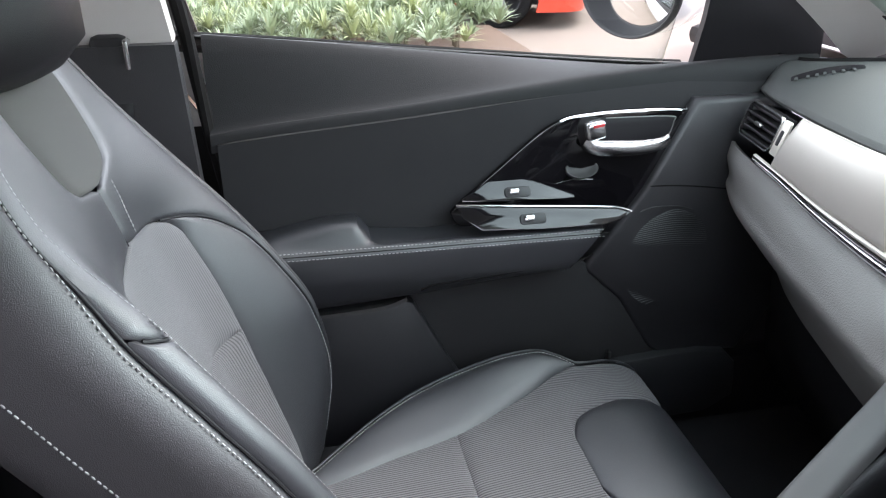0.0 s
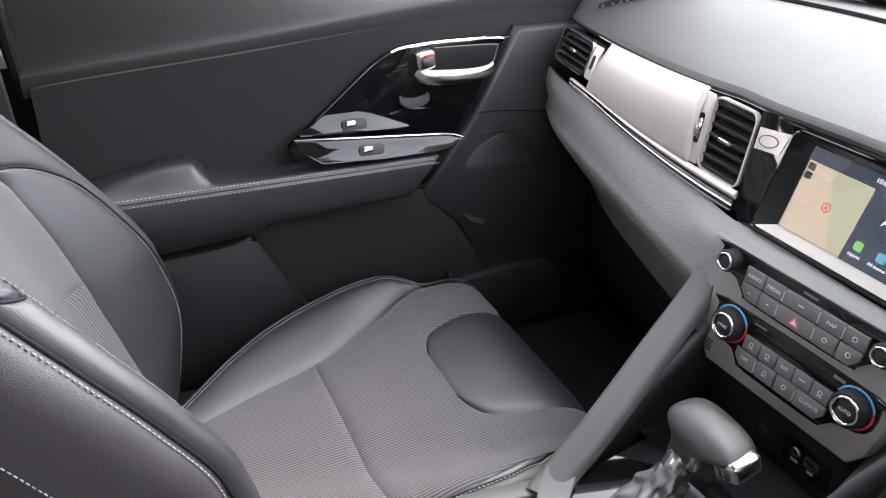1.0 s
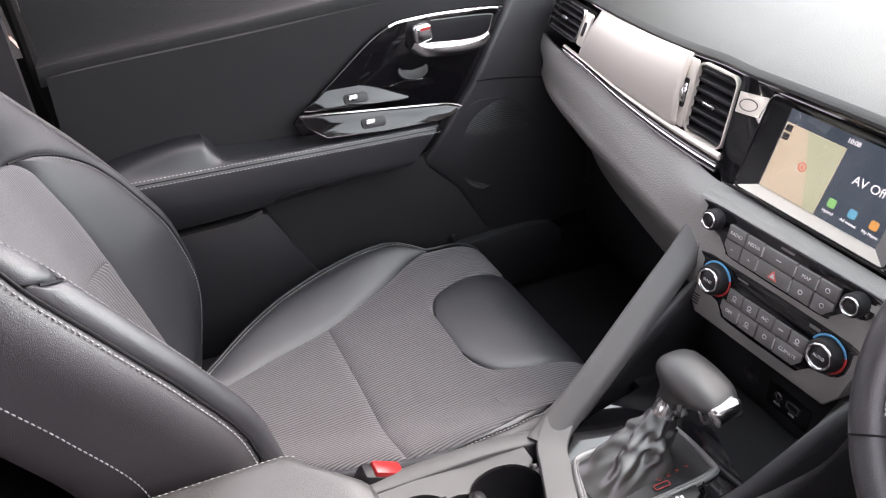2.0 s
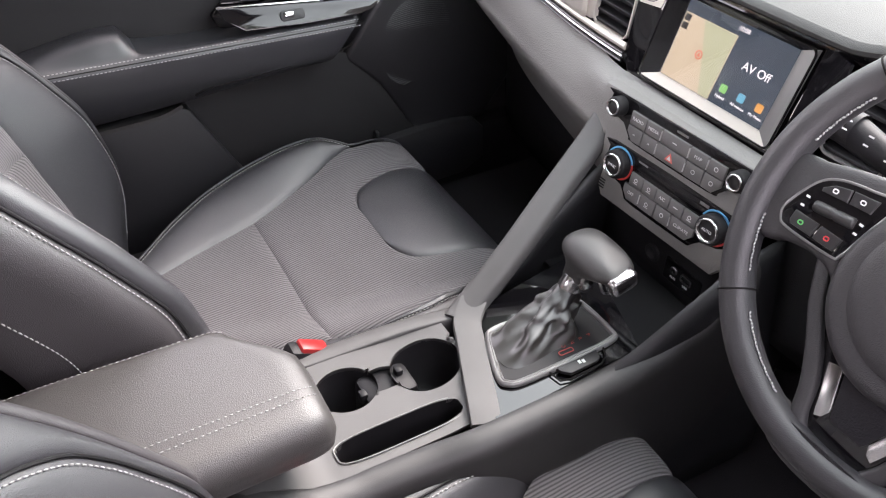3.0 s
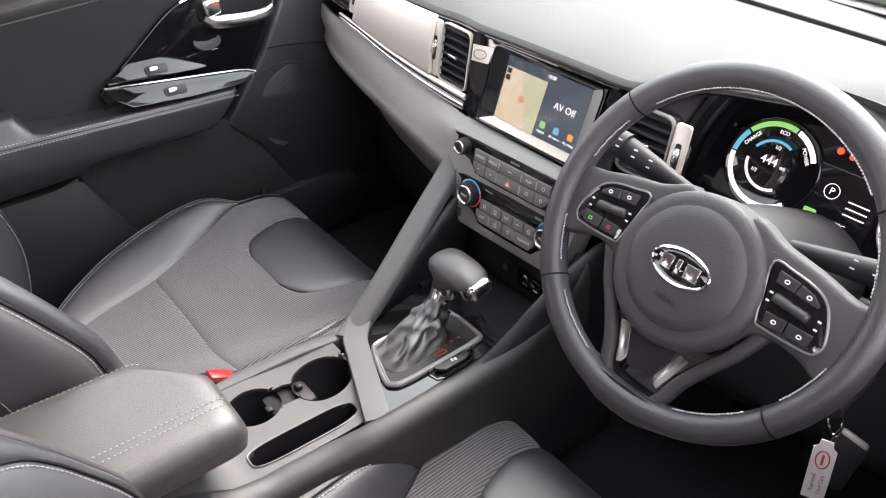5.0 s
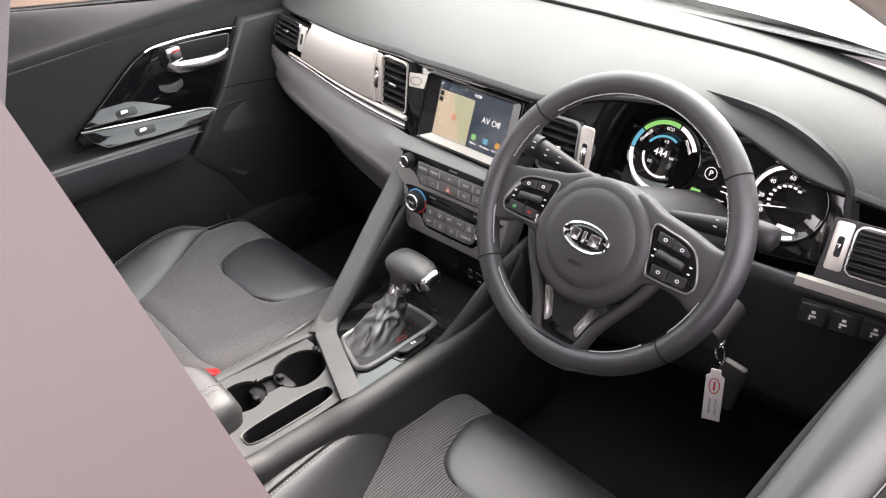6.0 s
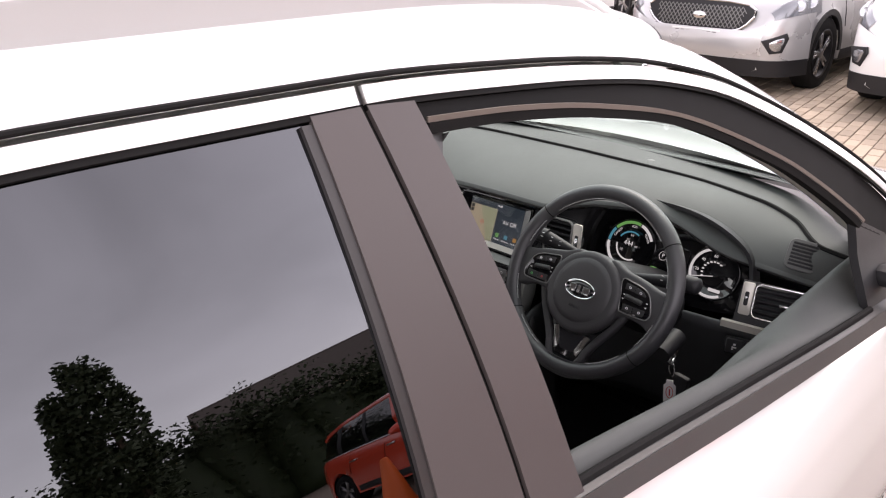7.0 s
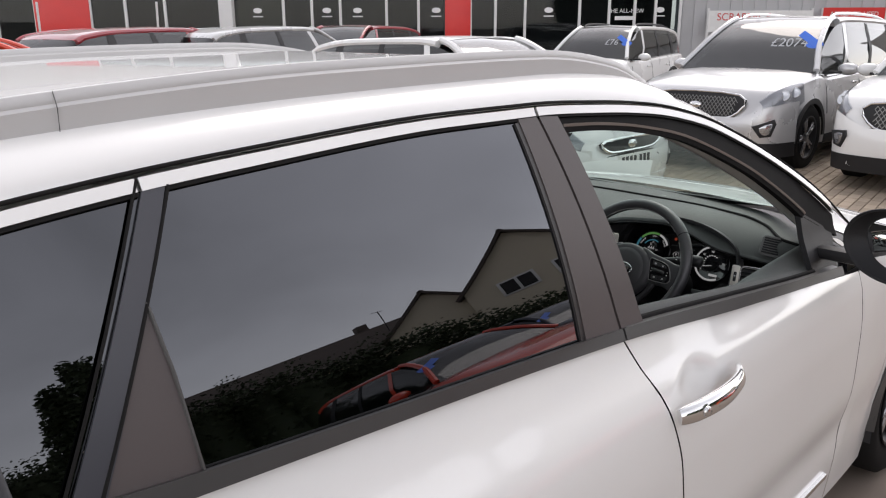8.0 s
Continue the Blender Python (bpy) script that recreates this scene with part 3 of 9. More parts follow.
wing_gap = lambda z: 1.07 + 0.02 * (z - 0.6)
rear_gap = table([0.28, 0.55, 0.75, 0.95, 1.1], [-0.76, -0.80, -0.90, -0.98, -1.0])
doors = {}
for s in (-1, 1):
    who = "driver" if s < 0 else "passenger"
    doors[s] = flank_panel("front_door", lambda z: door_gap(z) + 0.0025, lambda z: wing_gap(z) - 0.0025, s, "white front door, " + who + "'s side", 120, 90, 0.012)
    rd = flank_panel("rear_door", lambda z: rear_gap(z) + 0.0025, lambda z: door_gap(z) - 0.0025, s, "white rear door")
    flank_panel("front_wing", lambda z: wing_gap(z) + 0.0025, lambda z: 2.40, s, "white front wing", 44, 16)
    flank_panel("rear_quarter", lambda z: -1.95, lambda z: rear_gap(z) - 0.0025, s, "white rear quarter panel", 36, 16)
    # black sheet added behind the doors to stand for shade in the shut lines
    part("sill_shadow", band(lambda x: 0.30, lambda x: 0.90, -1.3, 1.3, s, 30, -0.050, 0.004, side, 6), RUBBER, car, "black sheet set behind the doors as shade in the shut lines")
    # pillar film and glass of the rear side windows
    part("pillar_cover", quad([(-0.148, 1.424), (-0.097, 1.424), (-0.036, 1.034), (-0.138, 1.040)], s, 0.003, 0.005), FILM, rd, "matt black centre pillar cover")
    part("pillar_cover", quad([(-0.090, 1.424), (-0.038, 1.421), (0.043, 1.028), (-0.029, 1.033)], s, 0.003, 0.005), FILM, doors[s], "matt black centre pillar cover")
    part("pillar_gap", quad([(-0.112, 1.424), (-0.080, 1.424), (-0.012, 1.034), (-0.052, 1.040)], s, -0.0035, 0.004), RUBBER, car, "black seal behind the pillar joint")
    part("pillar_edge", quad([(-0.158, 1.418), (-0.1482, 1.418), (-0.1382, 1.052), (-0.149, 1.053)], s, 0.001, 0.006), FILM_EDGE, rd, "dark brown edge of the centre pillar cover")
    part("pillar_cover", quad([(-0.8265, 1.402), (-0.798, 1.404), (-0.955, 1.112), (-0.990, 1.117)], s, 0.003, 0.005), SKY_TINTED_FILM, rd, "smooth black rear pillar cover, tinted blue for reflected sky")
    part("corner_cover", quad([(-0.862, 1.286), (-0.859, 1.286), (-0.848, 1.100), (-0.957, 1.108)], s, 0.001, 0.004), FILM, rd, "matt black corner cover behind the rear window")
    part("corner_seal", sweep(ring(0.0026, 6), [glasshouse(x, z, s, 0.002) for x, z in ((-0.861, 1.289), (-0.853, 1.213), (-0.847, 1.104))]), MOULD, rd, "grey edge of the corner cover")
    part("pillar_seal_line", sweep(ring(0.0022, 6), [glasshouse(-0.8300 - 0.163 * q, 1.412 - 0.285 * q, s, 0.003) for q in (0, 0.25, 0.5, 0.75, 1)]), RUBBER, car, "black seal in the rear pillar joint")
    part("pillar_seal_line", sweep(ring(0.0024, 6), [glasshouse(-0.7955 - 0.161 * q, 1.402 - 0.284 * q, s, 0.003) for q in (0, 0.25, 0.5, 0.75, 1)]), RUBBER, rd, "black glass run along the rear pillar")
    rg = part("rear_window", band(lambda x: sill_top(x) - 0.006, lambda x: drip(x) - 0.019, -0.872, -0.140, s, 24, -0.004, 0.003, rows=10), TINTED, rd, "dark privacy glass")
    def quarter(u, v, s=s):
        x = -1.5 + u * (0.508 + 0.160 * v)
        lo, hi = sill_top(x) - 0.006, drip(x) - 0.019
        return glasshouse(x, lo + (hi - lo) * v, s, -0.004)
    qb = sheet(quarter, 20, 10)
    if s > 0:
        bmesh.ops.reverse_faces(qb, faces=qb.faces)
    thicken(qb, 0.003)
    qg = part("quarter_window", qb, TINTED, car, "dark privacy glass")
    # front window surround: seal, bronze lip, inner frame
    lip = [(-0.030, 1.404), (0.084, 1.398), (0.22, 1.381), (0.385, 1.345), (0.583, 1.266), (0.70, 1.205), (0.812, 1.138), (0.85, 1.112)]
    lipc = smooth_line(lip, 8)
    lipf = table([p[0] for p in lip], [p[1] for p in lip])
    part("window_seal", band(lambda x: lipf(x) - 0.002, lambda x: drip(x) - 0.0180, -0.04, 0.85, s, 50, -0.004, 0.012), RUBBER, doors[s], "black rubber window channel")
    part("seal_lip", sweep([(-0.0012, -0.0026), (0.0012, -0.0026), (0.0012, 0.0026), (-0.0012, 0.0026)], [glasshouse(x, z, s, 0.001 + 0.003 * smoothstep(-0.03, 0.05, x)) for x, z in lipc]), BRONZE, doors[s], "bronze-tinted seal lip")
    part("window_channel", sweep([(-0.010, -0.006), (0.012, -0.006), (0.012, 0.004), (-0.010, 0.004)], [glasshouse(x, z - 0.007, s, -0.012) for x, z in lipc]), RUBBER, doors[s], "black rubber window channel")
    part("channel_corner", quad([(-0.038, 1.402), (0.004, 1.400), (-0.010, 1.386), (-0.026, 1.356)], s, -0.010, 0.010, 6), MOULD, doors[s], "grey rounded corner of the window channel")
    part("mirror_corner", quad([(0.848, 1.118), (1.065, 1.075), (1.11, 0.950), (0.855, 0.966)] if s > 0 else [(0.845, 1.115), (1.03, 1.035), (0.99, 0.935), (0.840, 0.966)], s, -0.008, 0.014), PLASTIC_DARK, doors[s], "black triangular cover behind the door mirror")
    part("frame_corner", band(lambda x: 1.105 - 0.42 * (x - 0.845), lambda x: drip(x) - 0.022, 0.845, 1.055, s, 16, -0.008, 0.008), RUBBER, doors[s], "black frame corner")
    part("sill_wiper", tube([glasshouse(x, sill_top(x) + 0.002, s, -0.006) for x in [-0.02 + 0.86 * i / 20 for i in range(21)]], 0.006, 8), RUBBER, doors[s])
    # rear door frame on the inside, behind the film
    bk = 0.0 if s > 0 else -0.10
    part("pillar_inner", quad([(-0.21, 1.42), (-0.020 + bk, 1.42), (0.016 + bk, 1.06), (-0.21, 1.06)], s, -0.075, 0.035), LINING, car, "pale grey inner centre pillar")
    part("pillar_lower", quad([(-0.21, 1.056), (0.020 + bk, 1.056), (0.055 + bk, 0.33), (-0.22, 0.33)], s, -0.095, 0.035, fn=lambda x, z, s, o: Vector((x, s * (0.795 + o), z))), PLASTIC, car, "black lower centre pillar trim")
    part("pillar_seal", sweep(ring(0.010, 8), [Vector((x + bk, s * y, z)) for x, y, z in ((-0.005, 0.645, 1.36), (0.012, 0.70, 1.20), (0.028, 0.735, 1.06), (0.045, 0.735, 0.90), (0.075, 0.735, 0.70), (0.10, 0.73, 0.40))]), RUBBER, car, "black door aperture seal")
    # chrome door handle
    hp = smooth_line([(0.045, 0.893, 0.872), (0.085, 0.913, 0.880), (0.155, 0.928, 0.890), (0.225, 0.922, 0.894), (0.285, 0.893, 0.892)], 6)
    hb = part("door_handle", sweep(smooth_line([(-0.008, -0.021), (0.004, -0.0215), (0.011, -0.008), (0.0135, 0.004), (0.006, 0.020), (-0.008, 0.020), (-0.010, 0)], 3, True), [Vector((x, s * y, z)) for x, y, z in hp], scale=lambda t: 0.50 + 0.50 * math.sin(math.pi * min(max(t * 0.9 + 0.06, 0), 1)) ** 0.5), CHROME, doors[s], "polished chrome door handle")
    if s < 0:
        part("key_cylinder", lathe([(0, 0.003), (0.0085, 0.003), (0.0105, 0.001), (0.0105, -0.006)], axes((0.088, -0.9275, 0.882), (1, -0.18, 0), (0, 0.2, 1)), 24), CHROME_SOFT, doors[s], "round key lock")
        part("handle_cap_joint", tube([Vector((0.118, -0.9355 + 0.012 * abs(q), 0.885 + 0.020 * q)) for q in (-1, -0.6, 0, 0.6, 1)], 0.0009, 6), RUBBER, doors[s])
        part("side_moulding", sweep([(-0.004, -0.008), (0.006, -0.007), (0.006, 0.007), (-0.004, 0.008)], [side(x, 0.318, s, 0.004) for x in (0.64, 0.75, 0.87, 1.0)]), CHROME_SOFT, doors[s], "bright lower door moulding")

# bonnet, nose, tail, floor
part("bonnet", sheet(lambda u, v: Vector(((base_edge(0.70 * (2 * v - 1)) + 0.13) * (1 - u) + 2.40 * u, (2 * v - 1) * 0.86 * narrow(1.1 + 1.3 * u), 0.985 - 0.04 * abs(2 * v - 1) ** 2 - 0.19 * u ** 1.8)), 20, 20), PAINT, car, "white bonnet")
part("cowl", sheet(lambda u, v: Vector((base_edge(1.4 * v - 0.7) - 0.02 + 0.16 * u, 1.66 * v - 0.83, 0.982 - 0.012 * u - 0.03 * (2 * v - 1) ** 4)), 6, 20), PLASTIC_DARK, car, "black plastic scuttle panel")
part("front_bumper", sheet(lambda u, v: Vector((2.42 - 0.25 * (2 * u - 1) ** 4, (2 * u - 1) * 0.56, 0.22 + 0.56 * v)), 16, 8, thick=0.02), PAINT, car, "white front bumper")
part("tailgate", sheet(lambda u, v: Vector((-1.98 + 0.28 * v ** 2, (2 * u - 1) * (0.80 - 0.2 * v), 0.30 + 0.66 * v)), 12, 10, thick=0.02), PAINT, car, "white tailgate")
part("rear_screen", sheet(lambda u, v: Vector((-1.70 + 0.10 * v, (2 * u - 1) * (0.60 - 0.05 * v), 0.965 + 0.50 * v)), 12, 10), GLASS, car, "raked rear screen").visible_shadow = False
part("floor_pan", box((0.0, 0, 0.285), (3.6, 1.62, 0.03)), CARPET, car, "black carpeted floor")
part("bulkhead", sheet(lambda u, v: Vector((1.22 + 0.10 * math.sin(v * 3), 1.56 * u - 0.78, 0.28 + 0.68 * v)), 4, 8, thick=0.02), CARPET, car, "black carpeted bulkhead")
part("rear_wall", box((-1.2, 0, 0.61), (0.06, 1.5, 0.62), bevel=0.02), PLASTIC, car, "black trim behind the cabin")
for s in (-1, 1):
    part("inner_sill", box((0.55, s * 0.735, 0.36), (1.3, 0.10, 0.16), bevel=0.03), PLASTIC_DARK, car, "black inner sill trim")


def wheel_parts(parent, c, r, s, w=0.20, spokes=5, rim_mat=None, twist=0.0):
    """A road wheel on an axle along y; s is the outer side."""
    m = axes(c, (1, 0, 0), (0, 0, 1) if s < 0 else (0, 0, -1))
    k = r / 0.325
    tyre = part("tyre", lathe([(0.215 * k, -w / 2 + 0.02), (0.30 * k, -w / 2), (0.322 * k, -w / 2 + 0.02), (r, -w / 4), (r, w / 4), (0.322 * k, w / 2 - 0.02), (0.30 * k, w / 2), (0.215 * k, w / 2 - 0.015)], m, 40), RUBBER, parent, "black rubber tyre")
    prof = [(0.218 * k, w / 2 - 0.012), (0.222 * k, w / 2 - 0.004), (0.205 * k, w / 2 - 0.012), (0.19 * k, w / 2 - 0.08), (0.05 * k, w / 2 - 0.10), (0, w / 2 - 0.10)]
    rim = part("rim", lathe(prof, m, 40), PLASTIC_DARK, tyre)
    bms = []
    for i in range(spokes):
        a = radians(twist) + 2 * math.pi * i / spokes
        for off in (-0.13, 0.13):
            mm = m @ Matrix.Rotation(a + off, 4, "Z")
            bms.append(box((0.118 * k, 0, w / 2 - 0.028), (0.19 * k, 0.030 * k, 0.018), mm, 0.006, 1))
    bms.append(lathe([(0.045 * k, w / 2 - 0.05), (0.045 * k, w / 2 - 0.016), (0.03 * k, w / 2 - 0.012), (0, w / 2 - 0.012)], m, 20))
    part("spokes", joined(*bms), rim_mat or ALLOY, tyre, "grey alloy spokes")
    return tyre


for s in (-1, 1):
    for a in (FRONT_AXLE, REAR_AXLE):
        wheel_parts(car, (a, s * 0.78, WHEEL_R), WHEEL_R, s)
        part("wheel_arch", sheet(lambda u, v, a=a, s=s: Vector((a + 0.372 * math.cos(math.pi * (1.08 * u - 0.04)), s * (0.60 + 0.285 * v), 0.30 + 0.372 * math.sin(math.pi * (1.08 * u - 0.04)))), 24, 3), PLASTIC_DARK, car, "black wheel-arch liner")
        part("arch_trim", sweep([(-0.004, -0.02), (0.006, -0.02), (0.006, 0.02), (-0.004, 0.02)], [side(a + 0.375 * math.cos(q), max(0.28, 0.30 + 0.375 * math.sin(q)), s, 0.004) for q in [math.pi * (i / 24) for i in range(25)]]), MOULD, car, "dark grey wheel-arch edge")

# door mirrors
for s in (-1, 1):
    fm = axes((0.855, s * 1.025, 1.072), (0.34 * s, -0.94, 0), (0, 0, 1)) @ Matrix.Diagonal((1.22, 0.84, 1, 1))
    mm = part("door_mirror", lathe([(0, -0.085), (0.055, -0.08), (0.092, -0.05), (0.105, 0.0), (0.107, 0.035), (0.106, 0.046)], fm, 36), PAINT, car, "white door mirror housing")
    part("mirror_rim", lathe([(0.106, 0.030), (0.109, 0.050), (0.106, 0.054), (0.102, 0.050), (0.102, 0.040)], fm, 36), PLASTIC_DARK, mm, "black mirror rim")
    part("mirror_glass", lathe([(0, 0.047), (0.103, 0.046), (0.103, 0.040)], fm, 36), MIRROR, mm, "silvered mirror glass")
    part("mirror_arm", box((0.925, s * 0.865, 1.000), (0.05, 0.13, 0.035), bevel=0.014), PLASTIC_DARK, mm, "black mirror arm")

# ---- inner door trims ----
crease = table([0.02, 0.10, 0.32, 0.586, 0.80, 0.97, 1.05], [0.908, 0.918, 0.937, 0.962, 0.974, 0.980, 0.98])


def card(x, z, s, d=0.0):
    """Inner door face; d metres towards the cabin."""
    y = 0.700 + 0.06 * smoothstep(0.93, 1.05, z) - 0.004 * math.sin((x - 0.1) * 3) + 0.012 * smoothstep(0.80, 0.60, z)
    return Vector((x, s * (y - d), z))


def card_patch(lo, hi, x0, x1, s, d=0.0, n=40, rows=10, thick=0.012, fd=None):
    def f(u, v):
        x = x0 + (x1 - x0) * u
        z = lo(x) * (1 - v) + hi(x) * v
        return card(x, z, s, d + (fd(x, z) if fd else 0.0))
    bm = sheet(f, n, rows)
    bmesh.ops.recalc_face_normals(bm, faces=bm.faces)
    if (bm.faces[:][0].normal.y > 0) == (s > 0):
        bmesh.ops.reverse_faces(bm, faces=bm.faces)
    thicken(bm, thick)
    return bm


def outline(pts, s, d, h, bevel=0.0, n=4, tilt=0.0):
    """A raised plate on the door, from its outline in (x, z)."""
    loop = smooth_line(pts, n, True) if n > 1 else pts
    m = axes((0, s * (0.70 - d), 0), (1, 0, 0), (0, 0, 1))
    bm = prism(loop, 1.0, m, 0)
    # frame z points to -y for this frame
    for v in bm.verts:
        deep = abs(v.co.y - s * (0.70 - d)) > 0.5
        base = card(v.co.x, v.co.z, s, d + (h if deep else 0.0) + tilt * (v.co.z - 0.8))
        v.co.y = base.y
    bmesh.ops.recalc_face_normals(bm, faces=bm.faces)
    if bevel:
        es = [e for e in bm.edges if all(abs(abs(v.co.y) - abs(card(v.co.x, v.co.z, s, d + h + tilt * (v.co.z - 0.8)).y)) < 1e-5 for v in e.verts)]
        bmesh.ops.bevel(bm, geom=es, offset=bevel, segments=2, affect="EDGES", profile=0.5)
    return bm


for s in (-1, 1):
    dr = doors[s]
    din = 0.0 if s > 0 else 0.026
    def upper(u, v, s=s, din=din):
        x = 0.045 + 0.985 * u
        yo = 0.807 - 0.424 * (sill_top(x) - 1.03) - 0.020
        q = smooth_line([(0.706 + din, crease(x) - 0.022), (0.712 + din, crease(x) + 0.004), (0.730 + din, crease(x) + 0.014), (yo - 0.02, sill_top(x) + 0.002), (yo, sill_top(x) - 0.004), (yo + 0.004, sill_top(x) - 0.02)], 5)
        y, z = q[min(int(round(v * (len(q) - 1))), len(q) - 1)]
        return Vector((x, s * y, z))
    # same pad on both doors; the passenger's is coloured darker as shaded
    part("upper_trim", sheet(upper, 50, 25, thick=0.004), PLASTIC_PAD if s < 0 else SHADED_UPPER_PAD, dr, "soft grained upper door pad")
    part("kick_panel", box((1.12, s * 0.735, 0.55), (0.30, 0.03, 0.62), bevel=0.01), CARPET, car, "black footwell side panel")
    part("cloth_panel", card_patch(lambda x: 0.735, lambda x: crease(x) - 0.010, 0.055, 1.0, s, -din), FABRIC_DOOR, dr, "dark felt-like door panel")
    part("lower_trim", card_patch(lambda x: 0.30, lambda x: 0.738, 0.07, 1.0, s, -0.012 - din), PLASTIC, dr, "black lower door trim")
    if s < 0:
        continue
    arm_top = table([0.06, 0.12, 0.173, 0.224, 0.253, 0.268, 0.31, 0.38, 0.50, 0.715], [0.752, 0.764, 0.775, 0.782, 0.782, 0.757, 0.752, 0.749, 0.751, 0.753])
    arm_low = table([0.06, 0.176, 0.328, 0.468, 0.615, 0.70], [0.626, 0.634, 0.644, 0.657, 0.673, 0.682])
    arm_end = lambda z: 0.660 - 0.75 * max(0.0, 0.745 - z)
    def armrest(u, v, s=s):
        grow = smoothstep(0.0, 0.055, 1.0 - u) ** 0.5
        x = 0.06 + 0.600 * u
        p = [(0.0, arm_top(x)), (0.040, arm_top(x) - 0.002), (0.064, 0.7525), (0.0755, 0.7475), (0.0790, 0.738), (0.0785, 0.715), (0.072, 0.685), (0.050, arm_low(x) + 0.003), (0.020, arm_low(x)), (0.0, arm_low(x) + 0.004)]
        q = smooth_line(p, 4)
        a, z = q[min(int(round(v * (len(q) - 1))), len(q) - 1)]
        return card(0.06 + (arm_end(z) - 0.06) * u, z, s, 0.002 + a * grow)
    arm_body = part("armrest", sheet(armrest, 60, 36), ARM_LEATHER, dr, "padded black leather armrest")
    for zz, dd in ((0.7515, 0.0735), (0.7425, 0.0800)):
        part("armrest_stitching", dashes([card(0.07 + 0.57 * i / 60, zz, s, dd) for i in range(61)], 0.0040, 0.0020, 0.0006), THREAD, arm_body, "light grey stitching")
    part("armrest_seam", tube([card(0.07 + 0.575 * i / 40, 0.7472, s, 0.0778) for i in range(41)], 0.0009, 6), RUBBER, arm_body)
    part("grab_groove", tube(smooth_line([card(x, z, s, d) for x, z, d in ((0.345, 0.664, 0.0645), (0.353, 0.669, 0.0668), (0.371, 0.675, 0.0693), (0.463, 0.684, 0.0730), (0.557, 0.695, 0.0750), (0.605, 0.701, 0.0762), (0.622, 0.712, 0.0785))], 6), 0.0017, 8), RUBBER, arm_body, "dark groove under the grab edge")
    bez = part("handle_bezel", outline([(0.404, 0.768), (0.411, 0.785), (0.477, 0.841), (0.541, 0.895), (0.575, 0.915), (0.605, 0.923), (0.690, 0.927), (0.776, 0.925), (0.795, 0.915), (0.765, 0.845), (0.715, 0.760), (0.690, 0.744), (0.55, 0.742), (0.43, 0.745)], s, 0.004, 0.008, 0.003, 3), PIANO, dr, "gloss black handle surround")
    part("chrome_line", sweep(ring(0.0026, 8), smooth_line([card(x, z, s, 0.0135) for x, z in ((0.575, 0.9145), (0.597, 0.9205), (0.651, 0.9245), (0.709, 0.9250), (0.771, 0.9235), (0.779, 0.917))], 6)), CHROME, bez, "thin chrome outline")
    part("switch_plate", outline([(0.418, 0.797), (0.440, 0.811), (0.468, 0.8255), (0.500, 0.826), (0.535, 0.820), (0.575, 0.806), (0.602, 0.792), (0.52, 0.7935)], s, 0.020, 0.004, 0.001, 3, -0.55), PIANO, bez, "gloss black lock switch plate")
    part("pull_rail", outline([(0.405, 0.796), (0.52, 0.789), (0.664, 0.779), (0.689, 0.772), (0.668, 0.7615), (0.638, 0.7575), (0.537, 0.7575), (0.441, 0.762), (0.414, 0.779)], s, 0.024, 0.012, 0.003, 1, -0.80), PIANO, bez, "gloss black grab rail")
    part("chrome_line", sweep(ring(0.0020, 8), smooth_line([card(x, z, s, d) for x, z, d in ((0.405, 0.7965, 0.036), (0.460, 0.794, 0.041), (0.52, 0.790, 0.044), (0.60, 0.785, 0.048), (0.664, 0.780, 0.052), (0.690, 0.7725, 0.056))], 6)), CHROME, bez, "thin chrome outline")
    for (cx, cz, dd) in ((0.508, 0.806, 0.0215), (0.524, 0.7735, 0.0585)):
        m = axes(card(cx, cz, s, dd), (s, 0, 0), (0, 0.55, 1))
        well = part("switch_well", prism(rounded(0.042, 0.017, 0.006), 0.003, m, 0.0006), BUTTON, bez, "black window switch")
        part("switch_lever", box((-0.007 * s, 0.001, 0.005), (0.017, 0.010, 0.007), m, 0.003), CHROME_SOFT, well, "satin chrome switch lever")
    m = axes(card(0.617, 0.835, s, 0.012), (s, 0, 0), (0, 0.5, 1)) @ Matrix.Diagonal((1.16, 0.68, 1, 1))
    tw = part("tweeter", lathe([(0.024, -0.006), (0.024, 0.0015), (0.022, 0.002), (0.020, 0.0005), (0, -0.0015)], m, 32), PLASTIC_FLANK, bez, "oval dark tweeter grille")
    part("handle_recess", outline([(0.607, 0.917), (0.650, 0.9165), (0.757, 0.914), (0.766, 0.905), (0.752, 0.873), (0.705, 0.858), (0.640, 0.857), (0.612, 0.872)], s, 0.0125, 0.0015, 0.0006, 3), PLASTIC_DARK, bez, "dark handle recess")
    part("recess_edge", sweep(ring(0.0009, 6), smooth_line([card(x, z, s, 0.0145) for x, z in ((0.650, 0.9165), (0.757, 0.914), (0.766, 0.905), (0.752, 0.873), (0.705, 0.858), (0.640, 0.857))], 4)), SATIN_DARK, bez)
    lev = smooth_line([(0.616, 0.885, 0.024), (0.632, 0.8755, 0.033), (0.660, 0.8735, 0.038), (0.700, 0.8730, 0.039), (0.735, 0.8760, 0.036), (0.752, 0.8800, 0.027)], 6)
    part("inner_handle", sweep(smooth_line([(-0.005, -0.011), (0.004, -0.012), (0.008, -0.004), (0.006, 0.009), (-0.003, 0.011)], 3, True), [card(x, z, s, d) for x, z, d in lev], scale=lambda t: 0.72 + 0.28 * math.sin(math.pi * min(1.0, 0.25 + 0.8 * t))), CHROME_SOFT, bez, "satin chrome inside door handle")
